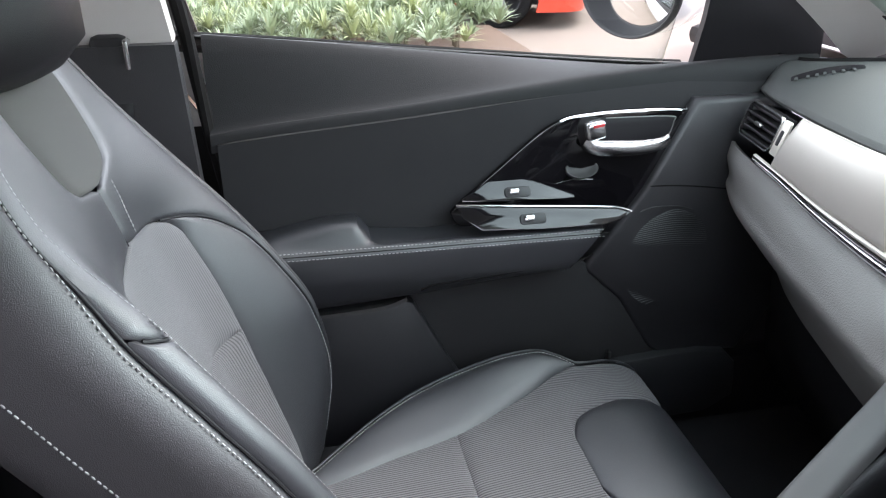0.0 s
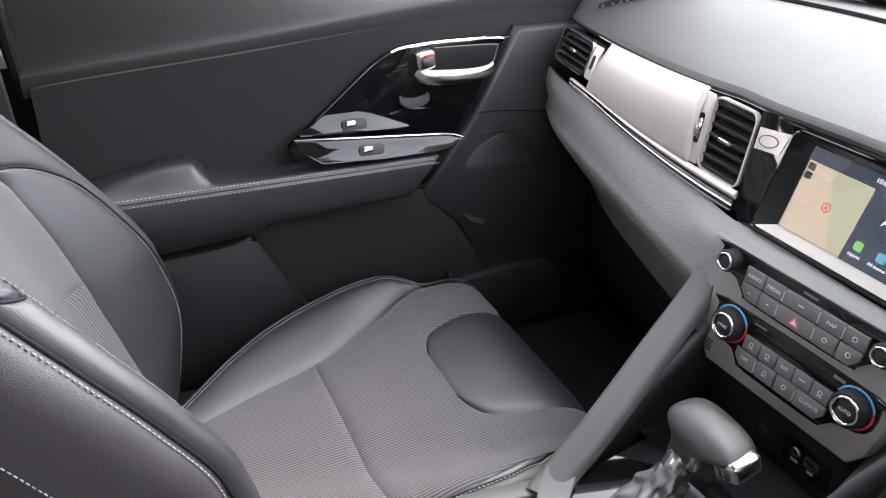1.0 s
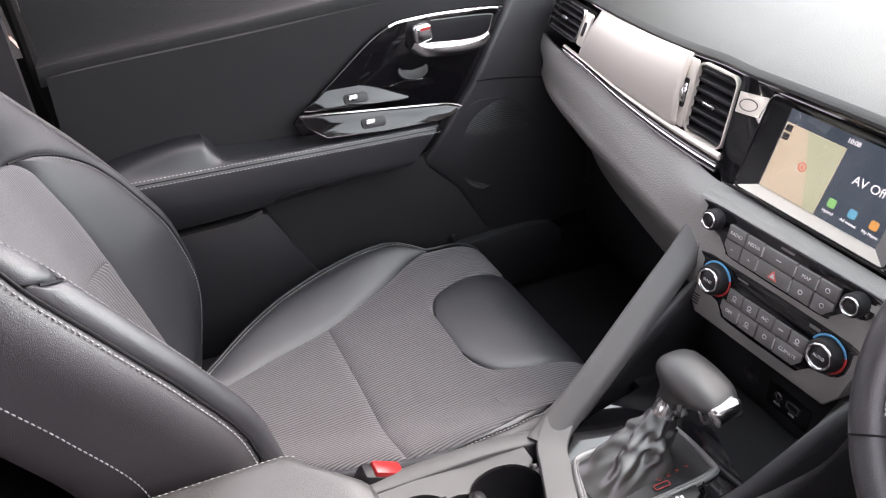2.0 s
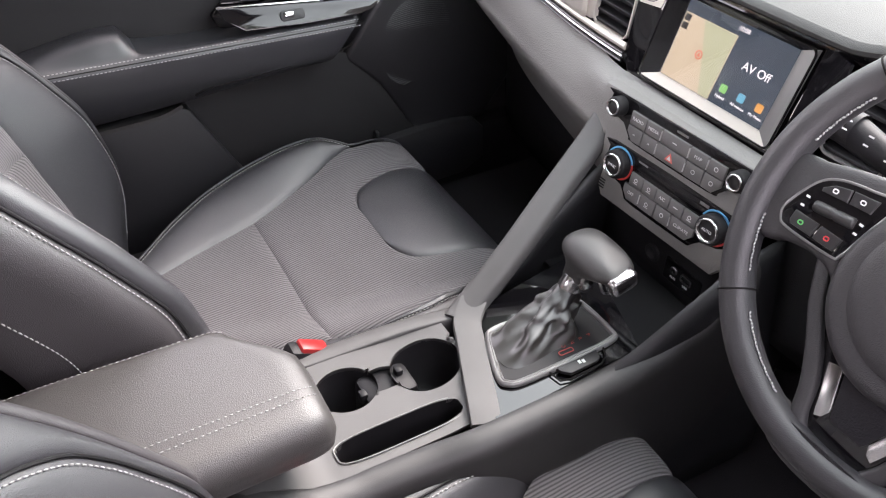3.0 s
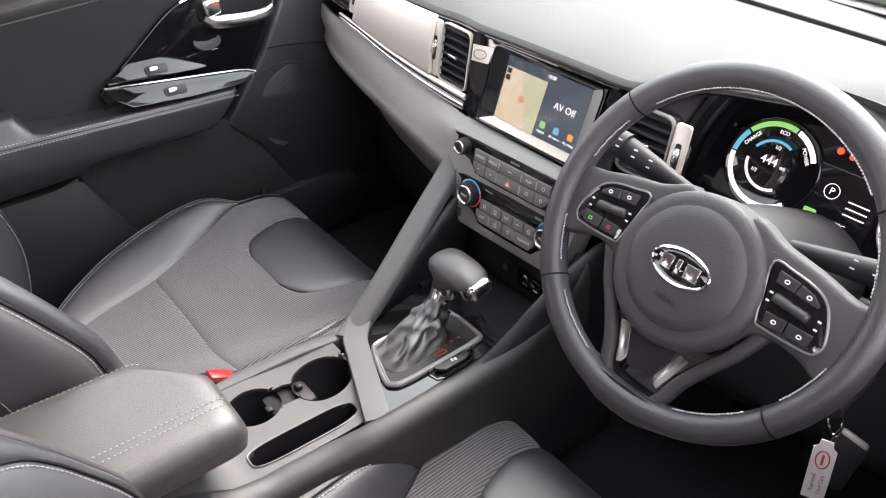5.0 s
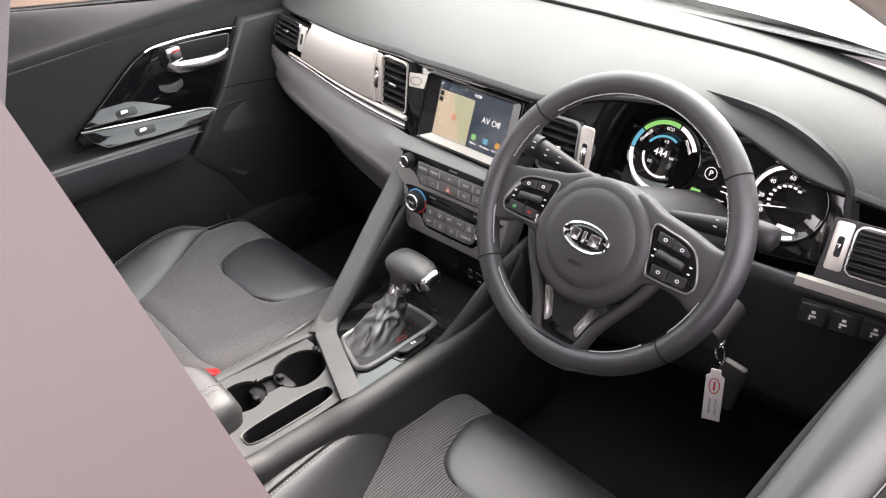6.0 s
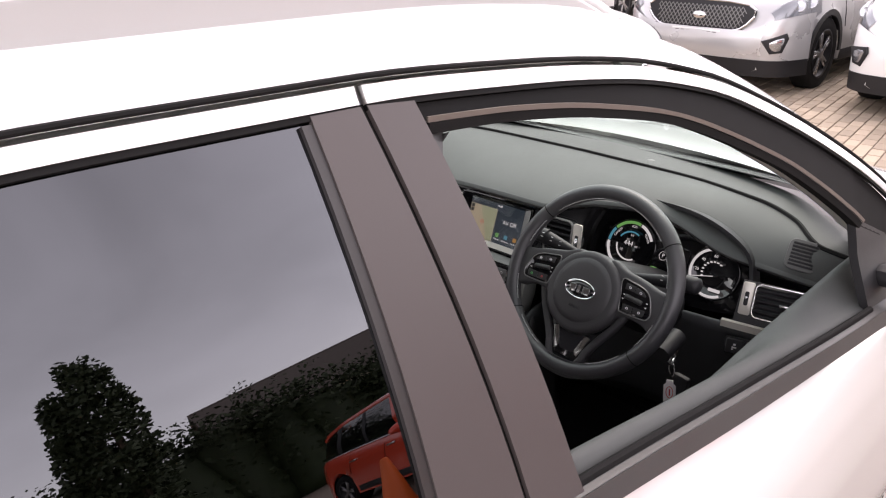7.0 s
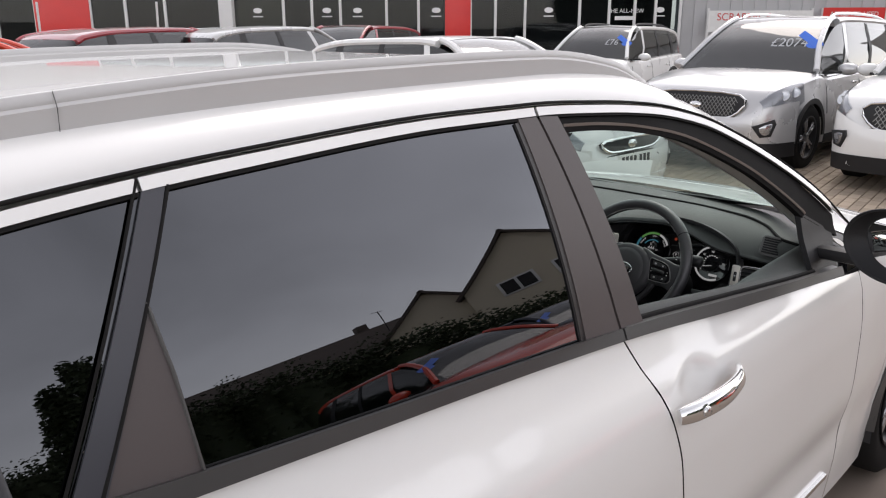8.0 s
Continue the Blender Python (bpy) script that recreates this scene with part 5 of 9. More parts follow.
lip_z = table([-0.78, -0.65, -0.53, -0.41, -0.343, -0.25, -0.13, 0.0, 0.2, 0.26, 0.377, 0.52, 0.657, 0.72, 0.78], [0.928, 0.936, 0.947, 0.985, 1.003, 1.004, 0.984, 0.982, 0.975, 0.970, 0.963, 0.960, 0.958, 0.950, 0.94])
groove_x = table([0, 0.3, 0.5, 0.6, 0.69, 0.78], [1.175, 1.165, 1.12, 1.075, 0.995, 0.965 + 0.03])
groove_z = lambda y: 1.012 - 0.03 * smoothstep(0.5, 0.78, abs(y))


face_px = table([0, 0.14, 0.18, 0.25, 0.36, 0.5, 0.6, 0.66, 0.72, 0.80], [0.822, 0.822, 0.823, 0.827, 0.836, 0.850, 0.860, 0.872, 0.895, 0.93])


def fx(y, z):
    return (face_px(y) if y > 0 else face_x(-y)) + face_lean(abs(y)) * (z - 0.88)


def pad(u, v):
    y = 0.775 - 1.55 * u
    x0, z0, x1, z1 = lip_x(y), lip_z(y), max(groove_x(abs(y)), lip_x(y) + 0.015), groove_z(y)
    t = v
    return Vector((x0 + (x1 - x0) * t, y, z0 + (z1 - z0) * t + 0.016 * math.sin(math.pi * t ** 0.8)))
part("top_pad", joined(sheet(pad, 110, 24), sheet(lambda u, v: Vector((pad(u, 0).x + 0.006 * math.sin(v * 3.1) * -1, pad(u, 0).y, pad(u, 0).z - 0.014 * v)), 110, 4)), PLASTIC_PAD, dash, "grey grained soft dash top")
part("lip_line", tube([pad(i / 110, 0) + Vector((0.002, 0, -0.014)) for i in range(111)], 0.004, 6), PIANO, dash, "thin black line under the dash top")
part("pad_groove", tube([pad(i / 110, 1) + Vector((0.0, 0, 0.001)) for i in range(111)], 0.005, 6), RUBBER, dash, "dark groove across the dash top")
def rear_pad(u, v):
    p = pad(u, 1)
    return Vector((p.x + 0.003 + (max(base_edge(p.y) - 0.02, p.x + 0.01) - p.x) * v, p.y, p.z - 0.007 + 0.002 * v))
part("rear_pad", sheet(rear_pad, 80, 8), PLASTIC_PAD, dash, "dark pad under the windscreen")
part("light_sensor", lathe([(0.016, 0), (0.016, 0.006), (0.010, 0.011), (0, 0.012)], Matrix.Translation((1.245, -0.16, 0.995)), 20), PLASTIC_GREY, dash, "round light sensor")
part("dash_body", sheet(lambda u, v: Vector((max(fx(0.76 - 1.52 * u, 0.9), lip_x(0.76 - 1.52 * u)) + 0.05 + 0.06 * v + 0.075 * smoothstep(-0.13, -0.20, 0.76 - 1.52 * u) * smoothstep(-0.66, -0.58, 0.76 - 1.52 * u), 0.76 - 1.52 * u, lip_z(0.76 - 1.52 * u) - 0.03 - 0.50 * v)), 40, 6, thick=0.01), PLASTIC_DARK, dash, "black dash carrier")
# speaker grilles at the ends of the top
for s, n in ((-1, 7), (1, 8)):
    if s < 0:
        uu = (0.775 + 0.660) / 1.55
        m = axes(pad(uu, 0.34) + Vector((-0.001, 0, 0.001)), (0.30, -1, -0.12), pad(uu, 0.6) - pad(uu, 0.1))
        part("defroster_frame", prism(rounded(0.060, 0.062, 0.014), 0.004, m, 0.002), PLASTIC_GREY, dash, "grey side vent frame")
        for i in range(n):
            part("vent_slat", box((0, -0.0215 + 0.0072 * i, 0.0045), (0.046, 0.0046, 0.003), m, 0.001), PLASTIC_DARK, dash)
    else:
        gl_ = smooth_line([Vector((0.922, 0.625, 0.9765)), Vector((0.9424, 0.6063, 0.9856)), Vector((0.9589, 0.594, 0.9916)), Vector((0.980, 0.5813, 0.9974)), Vector((1.004, 0.572, 1.0016))], 6)
        eg = part("end_grille", sweep([(-0.0012, -0.0085), (0.0008, -0.0085), (0.0008, 0.0085), (-0.0012, 0.0085)], gl_, scale=lambda t: 0.35 + 0.65 * math.sin(math.pi * t) ** 0.5), PLASTIC_DARK, dash, "black slotted grille at the dash end")
        for i in range(2, len(gl_) - 2, 3):
            part("vent_slat", box((0, 0, 0.0012), (0.0050, 0.0175, 0.0030), axes(gl_[i], Vector(gl_[i + 1]) - Vector(gl_[i - 1]), (0.3, 0.5, 0.1)), 0.001), PLASTIC_PAD, eg)
# passenger trim panel and strips
def face(y, z, d=0.0):
    """On the dash face; d metres towards the cabin."""
    return Vector((fx(y, z) - d, y, z))


p_top = table([0.18, 0.26, 0.36, 0.485, 0.60], [0.9675, 0.9640, 0.9585, 0.9540, 0.950])
p_low = table([0.16, 0.24, 0.36, 0.51, 0.66, 0.74], [0.867, 0.867, 0.869, 0.877, 0.884, 0.886])
def trim_at(u, v):
    y = 0.2478 + (0.272 - 0.033 * v) * u
    return face(y, p_low(y) + (p_top(y) - p_low(y)) * v, 0.005 + 0.006 * math.sin(math.pi * v))


silver = part("trim_panel", sheet(trim_at, 40, 14, thick=0.006), SATIN, dash, "satin silver passenger trim panel")
part("panel_joint", tube([trim_at(0.055, i / 10) - Vector((0.0006, 0, 0)) for i in range(11)], 0.0008, 5), RUBBER, silver)
# two bright lines with a dark groove between them, tapering towards the door
for nm_, drop_, half_, mat_, lb_ in (("bright_strip", 0.0055, 0.0052, SATIN, "bright strip along the dash"), ("black_strip", 0.0128, 0.0026, PIANO, "gloss black strip along the dash"), ("bright_strip", 0.0180, 0.0034, CHROME_SOFT, "thin bright strip along the dash"), ("black_strip", 0.0245, 0.0036, PIANO, "gloss black strip along the dash")):
    ys_ = [0.152 + 0.42 * i / 40 for i in range(41)]
    tp_ = lambda y: 1.0 - 0.62 * smoothstep(0.18, 0.57, y)
    part(nm_, sheet(lambda u, v: face(ys_[0] + 0.42 * u, p_low(ys_[0] + 0.42 * u) - (drop_ + half_ * (2 * v - 1)) * tp_(ys_[0] + 0.42 * u), 0.008 + 0.004 * math.sin(math.pi * v)), 40, 6, thick=0.004), mat_, dash, lb_, fix=True)


bulge_x = table([0.12, 0.267, 0.449, 0.60, 0.72], [0.764, 0.786, 0.812, 0.842, 0.888])
bulge_z = table([0.12, 0.267, 0.449, 0.627, 0.76], [0.762, 0.768, 0.780, 0.790, 0.812])


def lower(u, v):
    y = 0.112 + 0.598 * u
    z0, bx, bz = p_low(y) - 0.026 + 0.010 * smoothstep(0.3, 0.55, y), bulge_x(y), bulge_z(y)
    xa = fx(y, z0) - 0.004
    w = smoothstep(0.23, 0.135, y)
    xs, zs = xa - 0.35 * (xa - bx) - 0.004, z0 - 0.35 * (z0 - bz)
    prof = smooth_line([(xa * (1 - w) + 0.806 * w, z0 * (1 - w) + 0.835 * w), (xs * (1 - w) + 0.779 * w, zs * (1 - w) + 0.820 * w), (bx + 0.004, bz + 0.016), (bx + 0.004, bz - 0.012), (bx + 0.05, bz - 0.07), (bx + 0.12, bz - 0.16), (bx + 0.20, bz - 0.34)], 6)
    k = v * (len(prof) - 1)
    i = min(int(k), len(prof) - 2)
    return Vector((prof[i][0] + (prof[i + 1][0] - prof[i][0]) * (k - i), y, prof[i][1] + (prof[i + 1][1] - prof[i][1]) * (k - i)))
part("glovebox_panel", sheet(lower, 40, 36, thick=0.006), DASH_LOWER_LIT, dash, "lower dash panel above the footwell, grey lightened as if lit")


def vent(y0, y1, z0, z1, slats, frame_mat, name="air_vent", wheel=0, d=0.004, skew=0.0):
    """A louvred air vent on the dash face between y0 and y1."""
    cy, cz = (y0 + y1) / 2, (z0 + z1) / 2
    ex = (face(y0, cz) - face(y1, cz)).normalized()
    ey = (face(cy, z1) - face(cy, z0)).normalized()
    m = axes(face(cy, cz, d), -ex, ey)
    w, h = abs(y1 - y0) * 1.03, abs(z1 - z0)
    v = part(name, prism(rounded(w, h, 0.012), 0.003, m @ Matrix.Translation((0, 0, -0.024)), 0), PLASTIC_DARK, dash, "louvred air vent")
    part("vent_frame", sweep([(-0.0011, -0.004), (0.0011, -0.004), (0.0011, 0.003), (-0.0011, 0.003)], [m @ Vector((a, b, 0.0)) for a, b in rounded(w, h, 0.012)], True, up=m.to_3x3() @ Vector((0, 0, 1))), frame_mat, v, "satin silver vent frame")
    for i in range(slats):
        b = -h / 2 + h * (i + 0.5) / slats
        part("vent_slat", box((0, b, -0.008), (w - 0.004, h / slats * 0.38, 0.016), m @ Matrix.Translation((0, b, -0.008)) @ Matrix.Rotation(radians(16), 4, "X") @ Matrix.Translation((0, -b, 0.008)), 0.001, 1), PLASTIC_DARK, v)
    part("vent_tab", box((0, 0, 0.001), (0.022, 0.006, 0.012), m, 0.002), CHROME_SOFT, v, "small bright vent tab")
    if wheel:
        mm = m @ Matrix.Translation((wheel * (w / 2 + 0.014), 0, 0.001))
        part("thumb_plate", prism(rounded(0.022, h * 0.98, 0.004), 0.004, mm @ Matrix.Translation((0, 0, -0.003)), 0.001), SATIN, v, "satin silver thumbwheel plate")
        part("thumb_slot", prism(rounded(0.008, h * 0.42, 0.003), 0.002, mm, 0), PLASTIC_DARK, v)
        part("thumbwheel", lathe([(0, -0.003), (h * 0.19, -0.003), (h * 0.19, 0.003), (0, 0.003)], mm @ Matrix.Translation((0, 0, -0.010)) @ Matrix.Rotation(radians(90), 4, "Y"), 24), CHROME_SOFT, v, "ribbed thumbwheel")
    return v


vent(0.230, 0.158, 0.866, 0.960, 7, SATIN, wheel=-1)
vent(-0.154, -0.222, 0.872, 0.962, 7, SATIN_MID, wheel=1)
vent(0.648, 0.538, 0.890, 0.944, 5, CHROME_SOFT, wheel=1, d=0.008)
vent(-0.612, -0.725, 0.853, 0.920, 6, CHROME_SOFT, wheel=-1, d=0.008)
part("vent_trim", sweep([(-0.005, -0.007), (0.005, -0.007), (0.005, 0.007), (-0.005, 0.007)], [face(-0.565 - 0.19 * i / 10, 0.832 - 0.0 * i, 0.010) for i in range(11)]), SATIN, dash, "satin silver trim under the driver's vent")
part("vent_surround", sheet(lambda u, v: face(-0.580 - 0.175 * u, 0.828 + 0.088 * v, -0.004), 10, 8, thick=0.004), PLASTIC, dash)

# centre stack: gloss surround and screen
SC = axes((0.8278, 0, 0.8965), (0.02, -1, 0), (0.0295, 0, 0.1))
sur = part("screen_surround", prism([(-0.152, 0.082), (0.155, 0.082), (0.158, 0.070), (0.142, -0.052), (0.132, -0.068), (-0.126, -0.069), (-0.138, -0.066), (-0.146, -0.054)], 0.022, SC @ Matrix.Translation((0, 0, -0.022)), 0.004), PIANO, dash, "gloss black screen surround")
part("surround_line", sweep(ring(0.0012, 6), [SC @ Vector((a, b, 0.0004)) for a, b in ((-0.118, 0.069), (0.128, 0.070))]), PLASTIC_DARK, sur)
# the screen's frame slopes in from a raised edge to the display
FO_, FI_ = [(-0.113, -0.057), (0.099, -0.057), (0.101, 0.061), (-0.110, 0.059)], [(-0.084, -0.043), (0.078, -0.043), (0.079, 0.052), (-0.084, 0.052)]
# the right side's grey is a reflection put into the colour
for i, (mat_, nm_, lb_) in enumerate(((SATIN, "bezel_sill", "silver lower screen bezel"), (SATIN_DARK, "bezel_side", "side of the screen bezel, coloured grey for its reflection"), (PIANO, "bezel_top", "gloss black top of the screen bezel"), (PIANO, "bezel_side", "gloss black side of the screen bezel"))):
    (ax, ay), (bx_, by_), (cx, cy), (dx, dy) = FO_[i], FO_[(i + 1) % 4], FI_[(i + 1) % 4], FI_[i]
    part(nm_, sheet(lambda u, v: SC @ Vector(((ax * (1 - u) + bx_ * u) * (1 - v) + (dx * (1 - u) + cx * u) * v, (ay * (1 - u) + by_ * u) * (1 - v) + (dy * (1 - u) + cy * u) * v, 0.0075 - 0.0060 * v)), 8, 4, thick=0.004), mat_, sur, lb_, fix=True)
part("bezel_edge", sweep(ring(0.0016, 6), [SC @ Vector((a, b, 0.0072)) for a, b in rounded(0.213, 0.117, 0.008, 4, -0.006, 0.0015)], True), PIANO, sur)
NAVY = glowing("screen_navy", (0.020, 0.035, 0.050), 0.16)
MAPC = glowing("screen_map_sand", (0.66, 0.59, 0.42), 0.095)
MAPG = glowing("screen_map_green", (0.52, 0.58, 0.38), 0.090)
LIT = glowing("screen_white", (0.85, 0.88, 0.9), 0.14)
LIT_R = glowing("screen_red", (0.80, 0.12, 0.05), 0.09)
LIT_G = glowing("screen_green", (0.25, 0.70, 0.20), 0.09)
LIT_B = glowing("screen_blue", (0.12, 0.55, 0.75), 0.08)
LIT_O = glowing("screen_orange", (0.90, 0.45, 0.08), 0.08)
scr = part("screen", prism(rounded(0.164, 0.097, 0.002), 0.001, SC @ Matrix.Translation((-0.0025, 0.0045, 0.0006)), 0), NAVY, dash, "navy touchscreen showing a map and a menu")
SL = SC @ Matrix.Translation((0, 0.0, 0.0018))
part("map_area", prism([(-0.083, -0.0425), (-0.0025, -0.0425), (-0.0005, 0.037), (-0.083, 0.037)], 0.0003, SL), MAPC, scr, "sand-coloured map")
part("map_green", prism(smooth_line([(-0.052, 0.0365), (-0.0015, 0.0365), (-0.0032, -0.042), (-0.018, -0.042), (-0.030, -0.012), (-0.040, 0.010)], 1, True), 0.0004, SL @ Matrix.Translation((0, 0, 0.0002))), MAPG, scr)
part("map_marker", lathe([(0.0042, 0), (0.0055, 0), (0.0055, 0.0004), (0.0042, 0.0004)], SL @ Matrix.Translation((-0.040, -0.002, 0.0004)), 20), LIT_R, scr)
part("map_arrow", prism([(-0.0025, -0.002), (0, 0.003), (0.0025, -0.002)], 0.0003, SL @ Matrix.Translation((-0.040, -0.002, 0.0004))), LIT_R, scr)
for yy in (0.029, 0.019):
    part("map_key", prism(rounded(0.009, 0.008, 0.001, 3, -0.077, yy + 0.002), 0.0004, SL @ Matrix.Translation((0, 0, 0.0003))), BUTTON, scr)
part("screen_words", joined(words("AV Off", 0.0140, SL @ Matrix.Translation((0.042, 0.0105, 0.0005))), words("10:08", 0.0075, SL @ Matrix.Translation((0.004, 0.0455, 0.0005)))), LIT, scr)
for cx, mt, tx in ((0.012, LIT_G, "Hybrid"), (0.039, LIT_B, "All menus"), (0.066, LIT_O, "My Menu")):
    part("menu_icon", prism(rounded(0.010, 0.010, 0.002, 3, cx, -0.0225), 0.0004, SL), mt, scr)
    part("menu_words", words(tx, 0.0052, SL @ Matrix.Translation((cx, -0.033, 0.0005))), LIT, scr)
part("screen_glass", prism(rounded(0.164, 0.097, 0.002), 0.0006, SC @ Matrix.Translation((-0.0025, 0.0045, 0.0034)), 0), glass_mat("screen_glass", (1, 1, 1), 0.98, 0.03), scr).visible_shadow = False
def wing(u, v, q=1, d=0.0):
    """Gloss black cheek between the centre vent and the screen."""
    y, z = 0.1525 - 0.042 * u, 0.842 + 0.124 * v
    xa, xb = fx(y, z) - 0.007, 0.8275 + 0.31 * (z - 0.8965) - 0.003
    return Vector((xa + (xb - xa) * u ** 1.3 - d, q * y, z))
for q in (1, -1):
    part("screen_cheek", sheet(lambda u, v, q=q: wing(u, v, q), 12, 12, thick=0.004), PIANO, dash, "gloss black panel beside the screen", fix=True)
part("maker_plate", sheet(lambda u, v: wing(0.10 + 0.78 * u - 0.10 * (1 - v) * u, 0.66 + 0.20 * v, 1, 0.0025), 10, 6, thick=0.002), SATIN, dash, "bright plate with a plain dark outline", fix=True)
part("plate_mark", sweep([(-0.0006, -0.0003), (0.0006, -0.0003), (0.0006, 0.0003), (-0.0006, 0.0003)], [wing(0.46 + 0.24 * math.cos(a), 0.76 + 0.055 * math.sin(a), 1, 0.0052) for a in [2 * math.pi * i / 28 for i in range(28)]], True, up=(-1, 0, 0)), PLASTIC_GREY, dash)

# fascia with radio keys and climate keys
FA = axes((0.768, -0.008, 0.767), (0.06, -1, 0), (0.0115, 0, 0.1))
part("fascia", prism([(-0.136, 0.066), (0.130, 0.066), (0.128, 0.0), (0.116, -0.066), (0.102, -0.086), (-0.096, -0.086), (-0.108, -0.070), (-0.118, 0.0)], 0.05, FA @ Matrix.Translation((0, 0, -0.05)), 0.006), DASH_LOWER_LIT, dash, "grey grained centre fascia")
def under_screen(u, v):
    y = 0.136 - 0.272 * u
    q = smooth_line([(0.7755, 0.816), (0.779, 0.824), (0.786, 0.830), (0.796, 0.8335), (0.808, 0.835)], 4)
    x, z = q[min(int(round(v * 16)), 16)]
    return Vector((x, y, z))
part("fascia_top", sheet(under_screen, 12, 16, thick=0.006), DASH_LOWER_LIT, dash, "grey band under the screen")
part("key_bank", prism(smooth_line([(-0.108, 0.064), (0.104, 0.064), (0.115, 0.058), (0.115, 0.040), (0.106, 0.033), (0.088, 0.030), (0.074, 0.016), (0.060, 0.0115), (-0.060, 0.0115), (-0.074, 0.016), (-0.088, 0.030), (-0.106, 0.033), (-0.117, 0.040), (-0.117, 0.058)], 2, True), 0.003, FA, 0.001), PIANO, dash, "gloss black radio key bank")
part("key_bank", prism(smooth_line([(-0.092, 0.002), (0.104, 0.002), (0.113, -0.008), (0.113, -0.034), (0.100, -0.046), (0.076, -0.052), (0.064, -0.064), (0.050, -0.067), (-0.040, -0.067), (-0.054, -0.062), (-0.064, -0.050), (-0.086, -0.046), (-0.098, -0.034), (-0.099, -0.008)], 2, True), 0.003, FA, 0.001), PIANO, dash, "gloss black climate key bank")


def knob(c, r, label, mat=PLASTIC_DARK, text="", colours=False):
    m = FA @ Matrix.Translation((*c, 0.003))
    k = part("knob", lathe([(r, 0), (r, 0.012), (r * 0.9, 0.015), (r * 0.62, 0.015)], m, 36), PLASTIC_DARK, dash, label)
    part("knob_ring", lathe([(r * 0.80, 0.014), (r * 0.80, 0.017), (r * 0.70, 0.018), (r * 0.62, 0.015)], m, 36), CHROME, k, "chrome knob ring")
    part("knob_face", lathe([(r * 0.63, 0.013), (r * 0.55, 0.0155), (0, 0.016)], m, 30), BUTTON, k)
    if text:
        part("knob_words", words(text, r * 0.27, m @ Matrix.Translation((0, 0, 0.0164))), WHITE_MARK, k)
    if colours:
        for a0, a1, mt in ((20, 160, BLUE_MARK), (-80, 20, RED_MARK)):
            part("heat_mark", sheet(lambda u, v: m @ Vector((r * (1.03 + 0.14 * v) * math.cos(radians(a0 + (a1 - a0) * u)), r * (1.03 + 0.14 * v) * math.sin(radians(a0 + (a1 - a0) * u)), 0.0012)), 20, 1, thick=0.001), mt, k)
    return k


knob((-0.0985, 0.0490), 0.0130, "small chrome-ringed volume knob")
knob((0.0985, 0.0490), 0.0130, "small chrome-ringed tuning knob")
knob((-0.0735, -0.0220), 0.0195, "chrome-ringed temperature knob", text="SYNC", colours=True)
knob((0.0890, -0.0220), 0.0195, "chrome-ringed temperature knob", text="AUTO", colours=True)
def fascia_key(x0, x1, y0, y1, cut_l=0.0, cut_r=0.0):
    """One raised key between x0..x1 and y0..y1, its lower corners cut where the bank narrows."""
    pts = [(x0, y1), (x0, y0 + cut_l), (x0 + cut_l * 0.9, y0), (x1 - cut_r * 0.9, y0), (x1, y0 + cut_r), (x1, y1)]
    pts = [p for i, p in enumerate(pts) if i == 0 or (Vector(p) - Vector(pts[i - 1])).length > 1e-5]
    return part("key", prism(pts, 0.0035, FA @ Matrix.Translation((0, 0, 0.0028)), 0.0007), KEY, dash)


def key_icon(x, y, kind, k):
    """A small printed sign on a key."""
    m = FA @ Matrix.Translation((x, y, 0.0066))
    if kind == "ring":
        bm = lathe([(0.0022, 0), (0.0030, 0), (0.0030, 0.0003), (0.0022, 0.0003)], m, 14)
    elif kind == "fan":
        bm = joined(lathe([(0.0020, 0), (0.0028, 0), (0.0028, 0.0003), (0.0020, 0.0003)], m, 12), box((0, -0.0042, 0), (0.007, 0.0008, 0.0003), m))
    elif kind == "arrow":
        bm = joined(box((-0.0009, 0, 0), (0.0026, 0.0008, 0.0003), m @ Matrix.Rotation(0.7, 4, "Z")), box((0.0009, 0, 0), (0.0026, 0.0008, 0.0003), m @ Matrix.Rotation(-0.7, 4, "Z")))
    elif kind == "bar":
        bm = box((0, 0, 0), (0.007, 0.0011, 0.0003), m)
    else:
        bm = words(kind, 0.0060, m)
    part("key_mark", bm, WHITE_MARK, k)


x = -0.0765
for i, (t, w) in enumerate((("RADIO", 0.027), ("MEDIA", 0.026), ("bar", 0.045), ("MAP", 0.029), ("ring", 0.0262))):
    key_icon(x + w / 2, 0.0445, t, fascia_key(x + 0.0006, x + w - 0.0006, 0.0358, 0.0530))
    x += w + 0.0003
    if i in (1, 2, 3):
        part("key_divider", box((x - 0.0002, 0.0440, 0.0062), (0.0008, 0.013, 0.0022), FA), KEY_LINE, dash)
x = -0.0765
